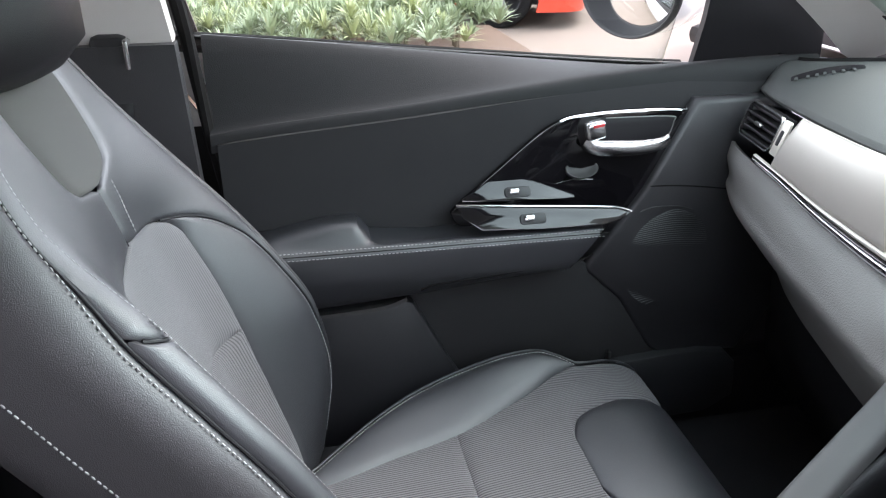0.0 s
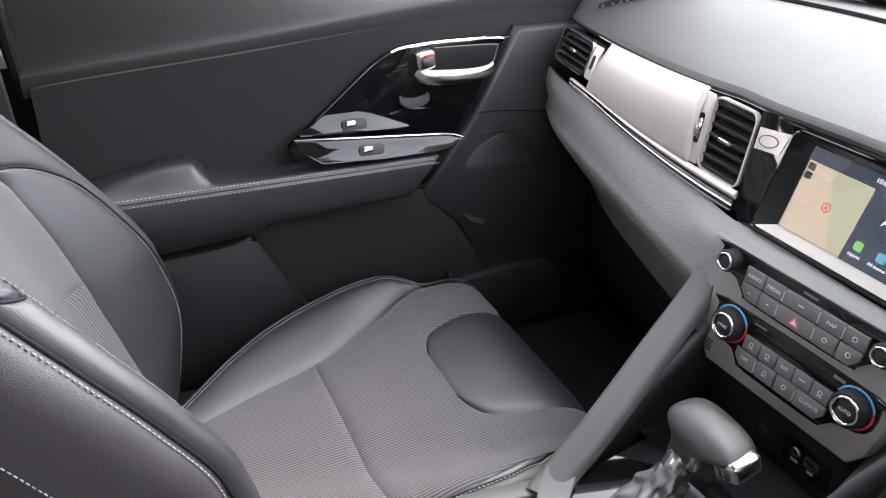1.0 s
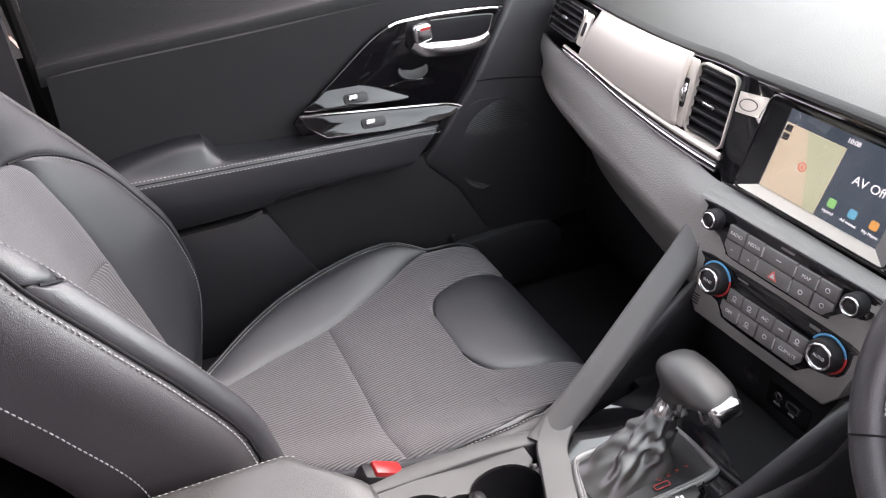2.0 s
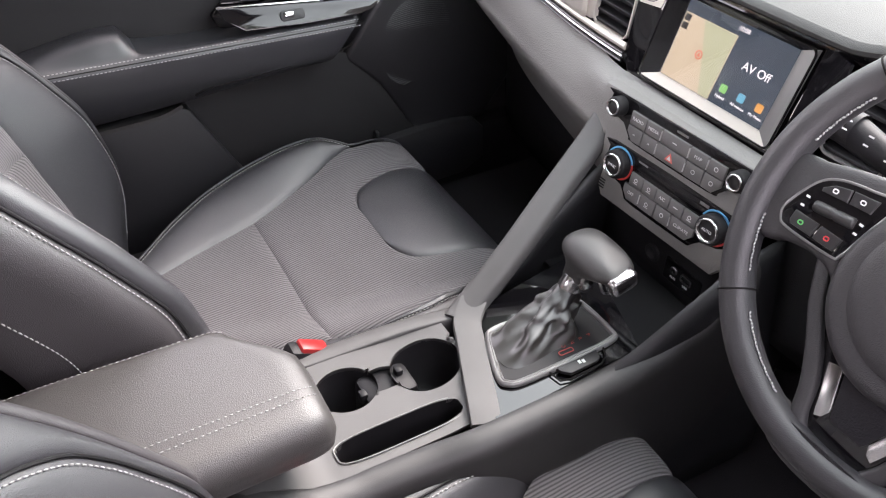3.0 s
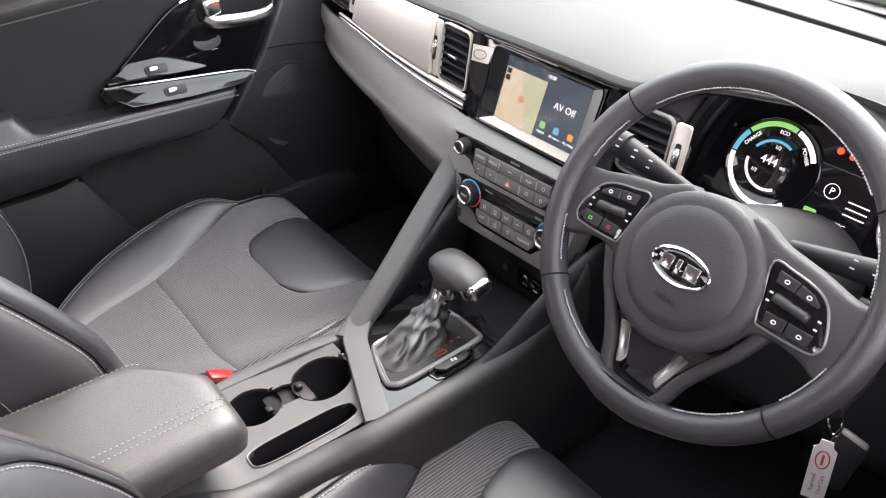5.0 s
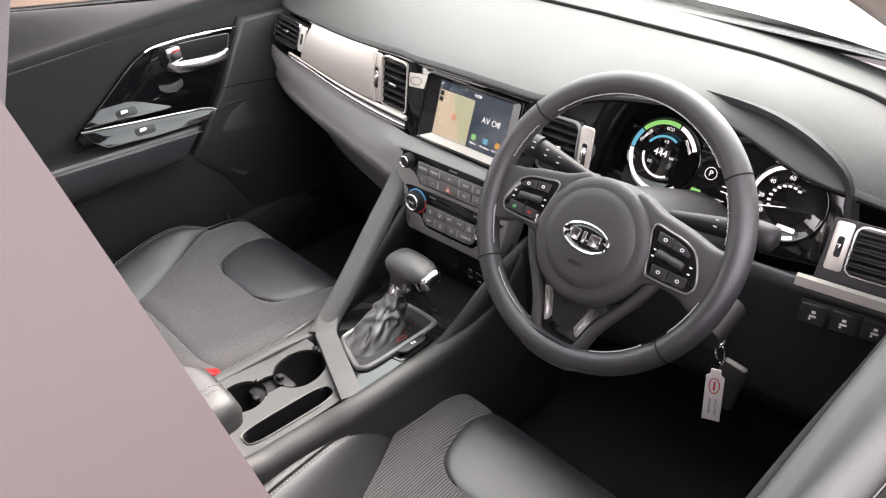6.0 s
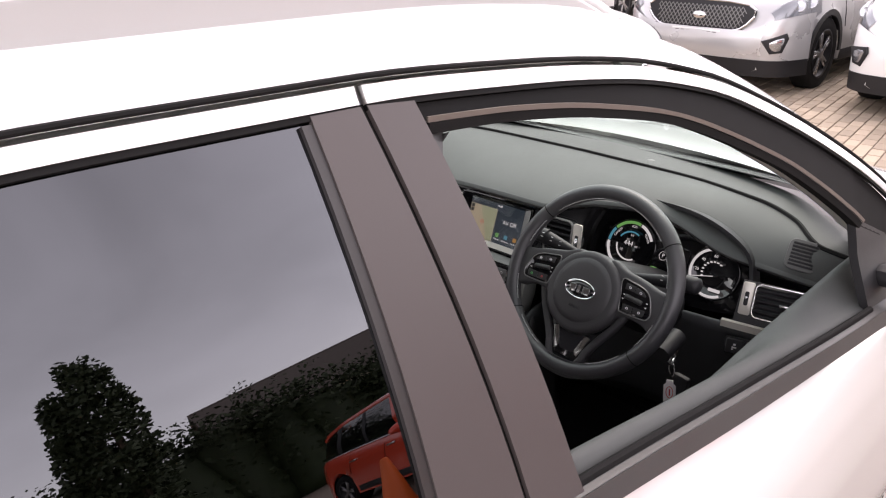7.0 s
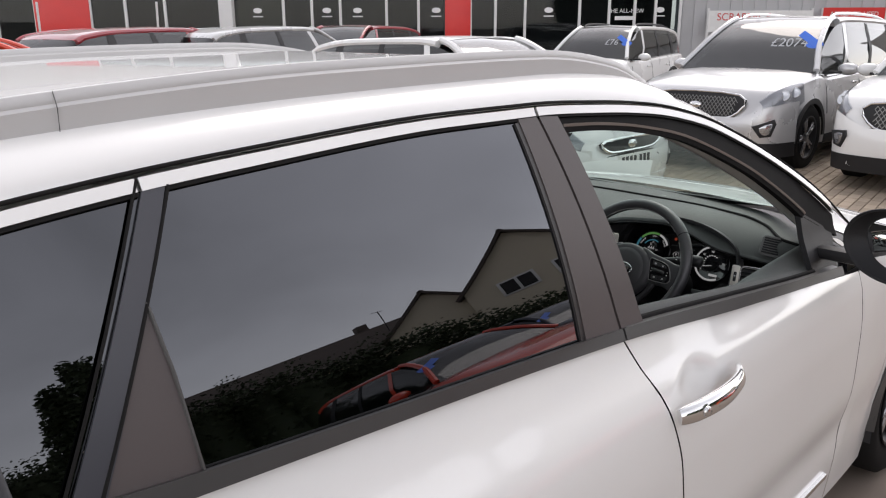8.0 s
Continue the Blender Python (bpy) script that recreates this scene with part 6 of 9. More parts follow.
for i, (t, w) in enumerate((("arrow", 0.026), ("arrow", 0.025), ("", 0.047), ("ring", 0.028), ("ring", 0.0272))):
    k = fascia_key(x + 0.0006, x + w - 0.0006, 0.0150, 0.0345, 0.011 if i == 0 else 0.0, 0.011 if i == 4 else 0.0)
    if i == 2:
        mm = FA @ Matrix.Translation((x + w / 2, 0.0245, 0.0066))
        part("warning_mark", prism([(0, 0.0066), (0.0068, -0.0048), (-0.0068, -0.0048)], 0.0003, mm), base_mat("pale_red_print", (0.80, 0.20, 0.16), 0.5), k, "red hazard triangle")
        part("warning_mark", prism([(0, 0.0030), (0.0034, -0.0030), (-0.0034, -0.0030)], 0.0005, mm), WHITE_MARK, k)
    else:
        key_icon(x + w / 2, 0.0255, t, k)
    x += w + 0.0003
    if i in (1, 2):
        part("key_divider", box((x - 0.0002, 0.0250, 0.0062), (0.0008, 0.014, 0.0022), FA), KEY_LINE, dash)
x = -0.0500
for i, t in enumerate(("fan", "fan", "A/C", "bar", "fan")):
    key_icon(x + 0.0115, -0.0290, t, fascia_key(x + 0.0006, x + 0.0224, -0.0390, -0.0215))
    x += 0.0231
x = -0.0560
for i, (t, w) in enumerate((("OFF", 0.030), ("fan", 0.027), ("ring", 0.026), ("CLIMATE", 0.038))):
    key_icon(x + w / 2, -0.0495, t, fascia_key(x + 0.0006, x + w - 0.0006, -0.0605, -0.0403, 0.010 if i == 0 else 0.0, 0.010 if i == 3 else 0.0))
    x += w + 0.0004
    if i in (0, 2):
        part("key_divider", box((x - 0.0002, -0.0500, 0.0062), (0.0008, 0.014, 0.0022), FA), KEY_LINE, dash)
cd = part("climate_display", prism(rounded(0.124, 0.014, 0.003, 3, 0.012, -0.0085), 0.002, FA @ Matrix.Translation((0, 0, 0.0028)), 0.0005), PIANO, dash, "dark climate display strip")
part("display_words", box((-0.036, -0.0035, 0.0052), (0.016, 0.0022, 0.0003), FA), SATIN_DARK, cd)
part("display_words", box((0.066, -0.0030, 0.0052), (0.014, 0.0040, 0.0003), FA), SATIN_DARK, cd)
part("bank_print", box((0.004, 0.0590, 0.0032), (0.018, 0.0028, 0.0003), FA), SATIN_DARK, dash)
for i in range(4):
    part("fascia_slot", box((-0.099, -0.060 - 0.004 * i, 0.0005), (0.014, 0.0012, 0.001), FA), PLASTIC_DARK, dash)

# instrument cove behind the wheel
CL = axes((0.945, -0.402, 0.893), (0.02, -1, 0), (0.36, 0, 1))
part("instrument_panel", prism(smooth_line([(-0.190, 0.05), (-0.14, 0.095), (0.02, 0.100), (0.14, 0.065), (0.170, 0.02), (0.165, -0.07), (-0.17, -0.085), (-0.20, -0.04)], 4, True), 0.006, CL @ Matrix.Translation((0, 0, -0.010)), 0.001), PIANO, dash, "black instrument panel")
cove = smooth_line([(-0.205, 0.05), (-0.15, 0.105), (0.02, 0.112), (0.14, 0.075), (0.182, 0.02), (0.175, -0.085), (-0.17, -0.100), (-0.215, -0.04)], 5, True)
part("cluster_cove", sweep([(-0.006, -0.012), (0.002, -0.012), (0.004, 0.022), (-0.004, 0.024)], [CL @ Vector((a, b, 0)) for a, b in cove], True, up=CL.to_3x3() @ Vector((0, 0, 1))), PLASTIC_DARK, dash, "matt black instrument cowl")


def arc_strip(m, r0, r1, a0, a1, z=0.0, n=40):
    return sheet(lambda u, v: m @ Vector(((r0 + (r1 - r0) * v) * math.cos(radians(a0 + (a1 - a0) * u)), (r0 + (r1 - r0) * v) * math.sin(radians(a0 + (a1 - a0) * u)), z)), n, 1, thick=0.0006)


g1 = CL @ Matrix.Translation((-0.100, 0.004, 0.0005))
ring1 = part("power_dial", lathe([(0, 0), (0.058, 0), (0.060, 0.003), (0.062, 0.003), (0.063, 0)], g1, 48), PIANO, dash, "round power dial with a lit white and green rim")
part("dial_arc", arc_strip(g1, 0.050, 0.0565, 180, 312, 0.0035), LIT, ring1, "lit white dial rim")
part("dial_arc", arc_strip(g1, 0.050, 0.0565, 145, 178, 0.0035), LIT_B, ring1, "lit blue dial rim")
part("dial_arc", arc_strip(g1, 0.050, 0.0565, 75, 142, 0.0035), LIT_G, ring1, "lit green dial rim")
part("dial_arc", arc_strip(g1, 0.050, 0.0565, 25, 72, 0.0035), LIT, ring1)
part("fuel_arc", arc_strip(g1, 0.030, 0.0335, 180, 300, 0.0035), LIT, ring1)
part("charge_arc", arc_strip(g1, 0.030, 0.0335, 60, 150, 0.0035), LIT_B, ring1)
part("dial_words", joined(words("444", 0.0155, g1 @ Matrix.Translation((-0.004, 0.005, 0.004))), words("mi", 0.0075, g1 @ Matrix.Translation((0.016, 0.002, 0.004))), words("1/2", 0.0065, g1 @ Matrix.Translation((0.0, 0.024, 0.004))), words("1/2", 0.0065, g1 @ Matrix.Translation((-0.018, -0.012, 0.004))), words("ECO", 0.0065, g1 @ Matrix.Translation((0.0, 0.044, 0.004))), words("CHARGE", 0.0065, g1 @ Matrix.Translation((-0.036, 0.024, 0.004)) @ Matrix.Rotation(radians(55), 4, "Z")), words("POWER", 0.0065, g1 @ Matrix.Translation((0.036, 0.026, 0.004)) @ Matrix.Rotation(radians(-55), 4, "Z"))), LIT, ring1)
disp = part("trip_display", prism(rounded(0.105, 0.085, 0.008), 0.003, CL @ Matrix.Translation((-0.012, -0.010, -0.003)), 0.001), PIANO, dash, "small dark trip display")
part("trip_words", joined(words("P", 0.012, CL @ Matrix.Translation((-0.018, 0.004, 0.0006))), words("15\u00b0C", 0.0085, CL @ Matrix.Translation((0.006, -0.032, 0.0006))), lathe([(0.0088, 0), (0.0097, 0), (0.0097, 0.0004)], CL @ Matrix.Translation((-0.018, 0.004, 0.0004)), 24), *[box((0.018, 0.000 - 0.008 * i, 0.0006), (0.026, 0.0016, 0.0004), CL) for i in range(3)]), LIT, disp)
part("ready_mark", prism(rounded(0.016, 0.007, 0.002, 3, -0.032, -0.028), 0.0005, CL @ Matrix.Translation((0, 0, 0.0004))), LIT_G, disp)
part("warning_lamp", joined(lathe([(0, 0), (0.0045, 0), (0.0045, 0.0005)], CL @ Matrix.Translation((-0.030, 0.052, 0.0002)), 14), lathe([(0, 0), (0.0040, 0), (0.0040, 0.0005)], CL @ Matrix.Translation((-0.014, 0.050, 0.0002)), 14)), LIT_R, dash, "red warning lamps")
g2 = CL @ Matrix.Translation((0.100, 0.0, 0.0005))
ring2 = part("speedometer", lathe([(0, 0), (0.052, 0), (0.054, 0.003), (0.056, 0.003), (0.057, 0)], g2, 48), PIANO, dash, "round speedometer with a lit white rim")
part("dial_arc", arc_strip(g2, 0.047, 0.0525, 60, 300, 0.0035), LIT, ring2, "lit white dial rim")
part("dial_words", joined(*[words(t, 0.0085, g2 @ Matrix.Translation((0.036 * math.cos(radians(a)), 0.036 * math.sin(radians(a)), 0.004))) for t, a in (("0", 215), ("20", 180), ("40", 140), ("60", 95))], *[box((0.024 * math.cos(radians(a)), 0.024 * math.sin(radians(a)), 0.004), (0.005, 0.003, 0.0003), g2) for a in range(60, 220, 18)]), LIT, ring2)
part("needle", box((-0.022, -0.006, 0.006), (0.046, 0.0016, 0.0012), g2 @ Matrix.Rotation(radians(14), 4, "Z"), 0.0003, 1), LIT, ring2, "white needle")
part("odometer", prism(rounded(0.026, 0.007, 0.002, 3, 0.012, -0.034), 0.0005, g2 @ Matrix.Translation((0, 0, 0.0035))), LIT, ring2)

# driver's lower panel, switch row, column
part("driver_panel", sheet(lambda u, v: Vector((fx(-0.15 - 0.62 * u, 0.82) + 0.010 + 0.045 * v, -0.15 - 0.62 * u, 0.826 - 0.26 * v)), 24, 10, thick=0.008), PLASTIC, dash, "black lower driver's panel")
part("driver_panel", sheet(lambda u, v: Vector((fx(-0.15 - 0.62 * u, 0.82) + 0.055 + 0.16 * v, -0.15 - 0.62 * u, 0.566 - 0.10 * v)), 24, 4, thick=0.008), PLASTIC_DARK, dash)
part("shut_line", tube([Vector((fx(-0.15 - 0.62 * i / 20, 0.82) + 0.026, -0.15 - 0.62 * i / 20, 0.735 - 0.012 * math.sin(i / 5))) for i in range(21)], 0.0016, 6), RUBBER, dash)
SW = axes((0.890, -0.634, 0.787), (0.28, -1, 0), (0.17, 0, 1))
part("switch_bank", prism(rounded(0.116, 0.036, 0.006), 0.004, SW, 0.001), PLASTIC_DARK, dash, "row of black push switches")
for i in range(3):
    k = part("push_switch", box((-0.038 + 0.038 * i, 0, 0.0055), (0.034, 0.030, 0.005), SW, 0.002, 1), BUTTON, dash)
    part("switch_mark", joined(box((-0.038 + 0.038 * i, -0.002, 0.0083), (0.009, 0.003, 0.0004), SW), box((-0.038 + 0.038 * i, 0.004, 0.0083), (0.005, 0.004, 0.0004), SW), box((-0.041 + 0.038 * i, -0.006, 0.0083), (0.003, 0.003, 0.0004), SW)), WHITE_MARK, k)

# ================= steering wheel =================
WC = Vector((0.645, -0.397, 0.941))
TILT = radians(28.1)
WM = axes(WC, (0, -1, 0), (math.sin(TILT), 0, math.cos(TILT)))
sw = thing("steering_wheel", WC - Vector((0, 0, 0.0)), "black leather steering wheel with grey stitching and thumb controls", "steering wheel")
up = WM.to_3x3() @ Vector((0, 0, 1))
RR = 0.172
rim_bm = sweep(ring(0.0150, 16, 0.0165), [WM @ Vector((RR * math.cos(a), RR * math.sin(a), 0)) for a in [2 * math.pi * i / 120 for i in range(120)]], True, up=up)
rim = part("rim", rim_bm, RIM_LEATHER, sw, "black leather rim")
for a in (38, 143, 217, 322):
    part("rim_seam", sweep(ring(0.0009, 5), [WM @ (Vector((RR * math.cos(radians(a)), RR * math.sin(radians(a)), 0)) + Vector((math.cos(radians(a)) * 0.0153 * math.cos(q), math.sin(radians(a)) * 0.0153 * math.cos(q), 0.0168 * math.sin(q)))) for q in [2 * math.pi * j / 20 for j in range(20)]], True), RUBBER, rim)
for a0, a1 in ((44, 137), (148, 168), (193, 212), (-32, -13), (12, 33), (224, 250), (290, 316)):
    n = int((a1 - a0) * 1.3)
    part("rim_stitching", dashes([WM @ (Vector(((RR - 0.0145) * math.cos(radians(a)), (RR - 0.0145) * math.sin(radians(a)), 0.0060 + 0.0026 * (j % 2)))) for j, a in enumerate([a0 + (a1 - a0) * k / n for k in range(n + 1)])], 0.0040, 0.0010, 0.0008), THREAD, rim, "light grey cross stitching")
# hub, spokes
HB = WM @ Matrix.Translation((0, -0.022, 0))
hub_pts = [(0.080 * math.cos(2 * math.pi * i / 64), 0.080 * math.sin(2 * math.pi * i / 64) - 0.003) for i in range(64)]
hub = part("hub", prism(hub_pts, 0.046, HB @ Matrix.Translation((0, 0, -0.030)), 0.012, 4), HUB, sw, "black airbag cover")
part("hub_dome", lathe([(0.066, 0.0155), (0.0635, 0.0140), (0.061, 0.0175), (0.05, 0.0200), (0.03, 0.0215), (0, 0.0222)], HB, 48), HUB, hub, "domed airbag cover centre")
bdg = HB @ Matrix.Translation((0, 0.0, 0.0226))
badge = part("badge", lathe([(0, 0.0), (0.0315, 0.0), (0.0325, -0.0015), (0.0325, -0.004)], bdg @ Matrix.Diagonal((1, 0.52, 1, 1)), 40), PIANO, hub, "black oval badge with a chrome rim")
part("badge_rim", sweep(ring(0.0016, 8), [bdg @ Vector((0.0320 * math.cos(a), 0.0166 * math.sin(a), 0.0)) for a in [2 * math.pi * i / 48 for i in range(48)]], True), CHROME, hub, "chrome oval rim")
for bx0, bx1 in ((-0.022, -0.009), (-0.0045, 0.0005), (0.006, 0.021)):
    part("badge_bar", prism([(bx0, -0.0072), (bx1, -0.0072), (bx1, 0.0072), (bx0, 0.0072)], 0.0014, bdg, 0.0004), CHROME_SOFT, hub, "plain bright bar")
part("airbag_words", words("AIRBAG", 0.0075, HB @ Matrix.Translation((0.0, -0.034, 0.0216))), PLASTIC_DARK, hub)
for q in (-1, 1):
    sp = part("spoke", prism(smooth_line([(q * 0.028, 0.047), (q * 0.070, 0.040), (q * 0.108, 0.033), (q * 0.138, 0.025), (q * 0.162, 0.020), (q * 0.170, -0.010), (q * 0.162, -0.046), (q * 0.145, -0.053), (q * 0.130, -0.046), (q * 0.103, -0.042), (q * 0.080, -0.049), (q * 0.060, -0.072), (q * 0.02, -0.05)], 4, True), 0.024, WM @ Matrix.Translation((0, 0, -0.018)), 0.007, 3), HUB, sw, "black spoke")
    pod_pts = smooth_line([(q * 0.070, 0.0235), (q * 0.090, 0.0235), (q * 0.116, 0.0185), (q * 0.131, 0.0075), (q * 0.142, -0.018), (q * 0.140, -0.030), (q * 0.130, -0.0345), (q * 0.088, -0.0345), (q * 0.081, -0.030), (q * 0.076, -0.008)], 4, True)
    pod = part("control_pod", prism(pod_pts, 0.004, WM @ Matrix.Translation((0, 0, 0.005)), 0.0015), PIANO, sw, "gloss black thumb control pod")
    part("pod_rim", sweep(ring(0.0013, 6), [WM @ Vector((a, b, 0.0082)) for a, b in pod_pts], True), SATIN_DARK, pod, "satin edge round the controls")
    keys_ = (([(0.080, 0.0195), (0.101, 0.0170), (0.099, 0.0065), (0.081, 0.0080)], WHITE_MARK), ([(0.1025, 0.0168), (0.116, 0.0135), (0.124, 0.0070), (0.123, 0.0040), (0.1005, 0.0062)], WHITE_MARK), ([(0.086, -0.0190), (0.1065, -0.0185), (0.107, -0.0305), (0.088, -0.0305)], RED_MARK if q < 0 else WHITE_MARK), ([(0.1085, -0.0185), (0.1315, -0.0185), (0.1315, -0.0275), (0.129, -0.0305), (0.109, -0.0305)], GREEN_MARK if q < 0 else WHITE_MARK))
    for pts_, mk in keys_:
        kk = part("thumb_button", prism([(q * a, b) for a, b in (pts_ if q > 0 else pts_[::-1])], 0.0022, WM @ Matrix.Translation((0, 0, 0.0088)), 0.0007, 1), BUTTON, pod)
        ca, cb = sum(p[0] for p in pts_) / len(pts_), sum(p[1] for p in pts_) / len(pts_)
        part("button_mark", sweep([(-0.0005, -0.0002), (0.0005, -0.0002), (0.0005, 0.0002), (-0.0005, 0.0002)], [WM @ Vector((q * ca + a, cb + b, 0.0112)) for a, b in rounded(0.0040, 0.0030, 0.0013, 3)], True, up=up), mk, pod)
    tg = WM @ Matrix.Translation((q * 0.1035, -0.0060, 0.0095)) @ Matrix.Rotation(radians(-q * 6), 4, "Z") @ Matrix.Rotation(radians(90), 4, "Y")
    part("toggle", lathe([(0, -0.0175), (0.0042, -0.0175), (0.0048, -0.015), (0.0048, -0.002), (0.0038, 0.0), (0.0048, 0.002), (0.0048, 0.015), (0.0042, 0.0175), (0, 0.0175)], tg, 18), PLASTIC_FLANK, pod, "ribbed black toggle roller")
    for i in range(2):
        for j in range(2):
            part("pod_mark", box((q * (0.130 - 0.048 * i), -0.002 - 0.008 * j - 0.003 * (1 - i), 0.0094), (0.0034, 0.0018, 0.0004), WM), WHITE_MARK, pod)
# lower spoke: a tapering black frame round a gloss panel; two bright pieces stand for its reflections
half = [(0.094, -0.036), (0.078, -0.070), (0.058, -0.101), (0.0435, -0.128), (0.0355, -0.150), (0.023, -0.166)]
ls = part("lower_spoke", sweep(smooth_line([(-0.0065, -0.008), (0.0065, -0.008), (0.0065, 0.003), (0.003, 0.006), (-0.003, 0.006), (-0.0065, 0.003)], 2, True), [WM @ Vector((a, b, -0.004)) for a, b in smooth_line([(-a, b) for a, b in half] + [(0, -0.1715)] + half[::-1], 6)], up=up), HUB, sw, "black lower spoke frame")
part("spoke_panel", prism(smooth_line([(-0.070, -0.066), (-0.050, -0.100), (-0.037, -0.124), (-0.030, -0.148), (-0.019, -0.163), (0, -0.168), (0.019, -0.163), (0.030, -0.148), (0.037, -0.124), (0.050, -0.100), (0.070, -0.066)], 3, True), 0.010, WM @ Matrix.Translation((0, 0, -0.014)), 0.002), PIANO, ls, "gloss black panel of the lower spoke")
# no opening is cut: a flat black patch paints the dark of the hollow
part("spoke_hollow", prism([(-0.030, -0.096), (0.030, -0.096), (0.0165, -0.136), (0.0135, -0.1405), (-0.0135, -0.1405), (-0.0165, -0.136)], 0.0020, WM @ Matrix.Translation((0, 0, -0.0055)), 0.0008), CARPET, ls, "dull black patch standing for the dark hollow in the lower spoke")
for q in (-1, 1):
    # bright metal piece added where the gloss black would reflect the sky
    part("spoke_insert", prism([(q * 0.0425, -0.103), (q * 0.031, -0.100), (q * 0.0175, -0.1345), (q * 0.0205, -0.1420), (q * 0.0265, -0.1450)], 0.0030, WM @ Matrix.Translation((0, 0, -0.0060)), 0.0012), CHROME_SOFT, ls, "bright piece standing for a reflection in the gloss panel", fix=True)
part("rim_swell", prism(smooth_line([(-0.050, -0.152), (-0.026, -0.165), (0, -0.169), (0.026, -0.165), (0.050, -0.152), (0.070, -0.158), (0.040, -0.184), (0.0, -0.190), (-0.040, -0.184), (-0.070, -0.158)], 4, True), 0.024, WM @ Matrix.Translation((0, 0, -0.014)), 0.009, 3), RIM_LEATHER, sw, "leather swell of the rim at the lower spoke")
part("column_shroud", lathe([(0, -0.03), (0.055, -0.03), (0.062, -0.06), (0.075, -0.16), (0.085, -0.26), (0, -0.26)], WM @ Matrix.Diagonal((1, 0.85, 1, 1)), 32), PLASTIC_DARK, sw, "black steering column shroud")

# column stalks
for q, ln in ((-1, 0.125), (1, 0.12)):
    st = thing("column_stalk", WM @ Vector((q * 0.06, 0.02, -0.075)), "black column stalk with white symbols", "control stalk", "column stalks")
    pth = [WM @ Vector((q * (0.050 + ln * t), 0.035 + 0.020 * t, -0.070 + 0.012 * t)) for t in (0, 0.25, 0.5, 0.75, 1.0)]
    part("stalk", sweep(ring(0.0135, 14, 0.012), pth, up=up, scale=lambda t: 0.62 + 0.55 * t), PLASTIC_DARK, st)
    tip = WM @ Matrix.Translation((q * (0.050 + ln), 0.055, -0.058)) @ Matrix.Rotation(radians(q * 90), 4, "Y")
    part("stalk_end", lathe([(0.0155, -0.016), (0.0160, 0.0), (0.0150, 0.010), (0.008, 0.014), (0, 0.014)], tip, 20), PLASTIC_DARK, st)
    part("stalk_marks", joined(*[box((q * (0.062 + ln * t), 0.040 + 0.020 * t + dy, -0.0495 + 0.014 * t), (0.0045, 0.0014, 0.0008), WM) for t in (0.45, 0.62, 0.80) for dy in (-0.004, 0.004)]), WHITE_MARK, st)

# ignition key, ring and tag
kt = thing("key_and_tag", (0.728, -0.545, 0.70), "car key hanging in the ignition with chrome clip and white tag", "key")
part("ignition_barrel", cyl(0.017, 0.06, axes((0.735, -0.545, 0.845), (0, 1, 0), (0.3, 0, -1)), 24), PLASTIC_DARK, kt)
part("clip", sweep(ring(0.0032, 8, 0.0045), [Vector((0.722 + 0.010 * math.sin(a), -0.548 - 0.004 * math.cos(a), 0.815 + 0.026 * math.cos(a))) for a in [2 * math.pi * i / 28 for i in range(28)]], True, up=(0, 1, 0)), CHROME, kt, "chrome spring clip")
part("key_ring", sweep(ring(0.0014, 6), [Vector((0.720 + 0.008 * math.sin(a), -0.549 + 0.010 * math.sin(a), 0.780 + 0.014 * math.cos(a))) for a in [2 * math.pi * i / 28 for i in range(28)]], True, up=(0.6, -0.7, 0)), CHROME, kt, "steel split ring")
part("fob", box((0, 0, 0), (0.014, 0.034, 0.075), Matrix.Translation((0.726, -0.566, 0.735)) @ Matrix.Rotation(radians(6), 4, "X"), 0.006), PLASTIC_DARK, kt, "black remote fob")
TG = axes((0.713, -0.556, 0.718), (0.35, -1, 0.10), (0.0, 0.12, 1))
tag = part("tag", prism(smooth_line([(-0.0115, -0.041), (0.0115, -0.041), (0.0115, 0.030), (0.007, 0.034), (0.006, 0.042), (-0.006, 0.042), (-0.007, 0.034), (-0.0115, 0.030)], 1, True), 0.0016, TG, 0.0004), base_mat("white_card_tag", (0.78, 0.76, 0.74), 0.45), kt, "white plastic key tag")
TT = TG @ Matrix.Translation((0, 0, 0.0019)) @ Matrix.Rotation(radians(90), 4, "Z")
part("tag_badge", sweep([(-0.0007, -0.0002), (0.0007, -0.0002), (0.0007, 0.0002), (-0.0007, 0.0002)], [TT @ Vector((0.016 + 0.012 * math.cos(a), 0.0065 * math.sin(a), 0)) for a in [2 * math.pi * i / 30 for i in range(30)]], True, up=TG.to_3x3() @ Vector((0, 0, 1))), RED_MARK, tag, "plain red oval")
part("tag_words", joined(words("Approved", 0.0062, TT @ Matrix.Translation((-0.018, 0.004, 0))), words("Used Cars", 0.0062, TT @ Matrix.Translation((-0.018, -0.004, 0)))), base_mat("grey_print", (0.25, 0.25, 0.25), 0.6), tag)
part("tag_bars", box((0.016, 0, 0), (0.014, 0.0026, 0.0003), TT), RED_MARK, tag)

# ================= centre console =================
con = thing("centre_console", (0.35, -0.015, 0.30), "dark grey centre console with cup holders and gear selector", "console")


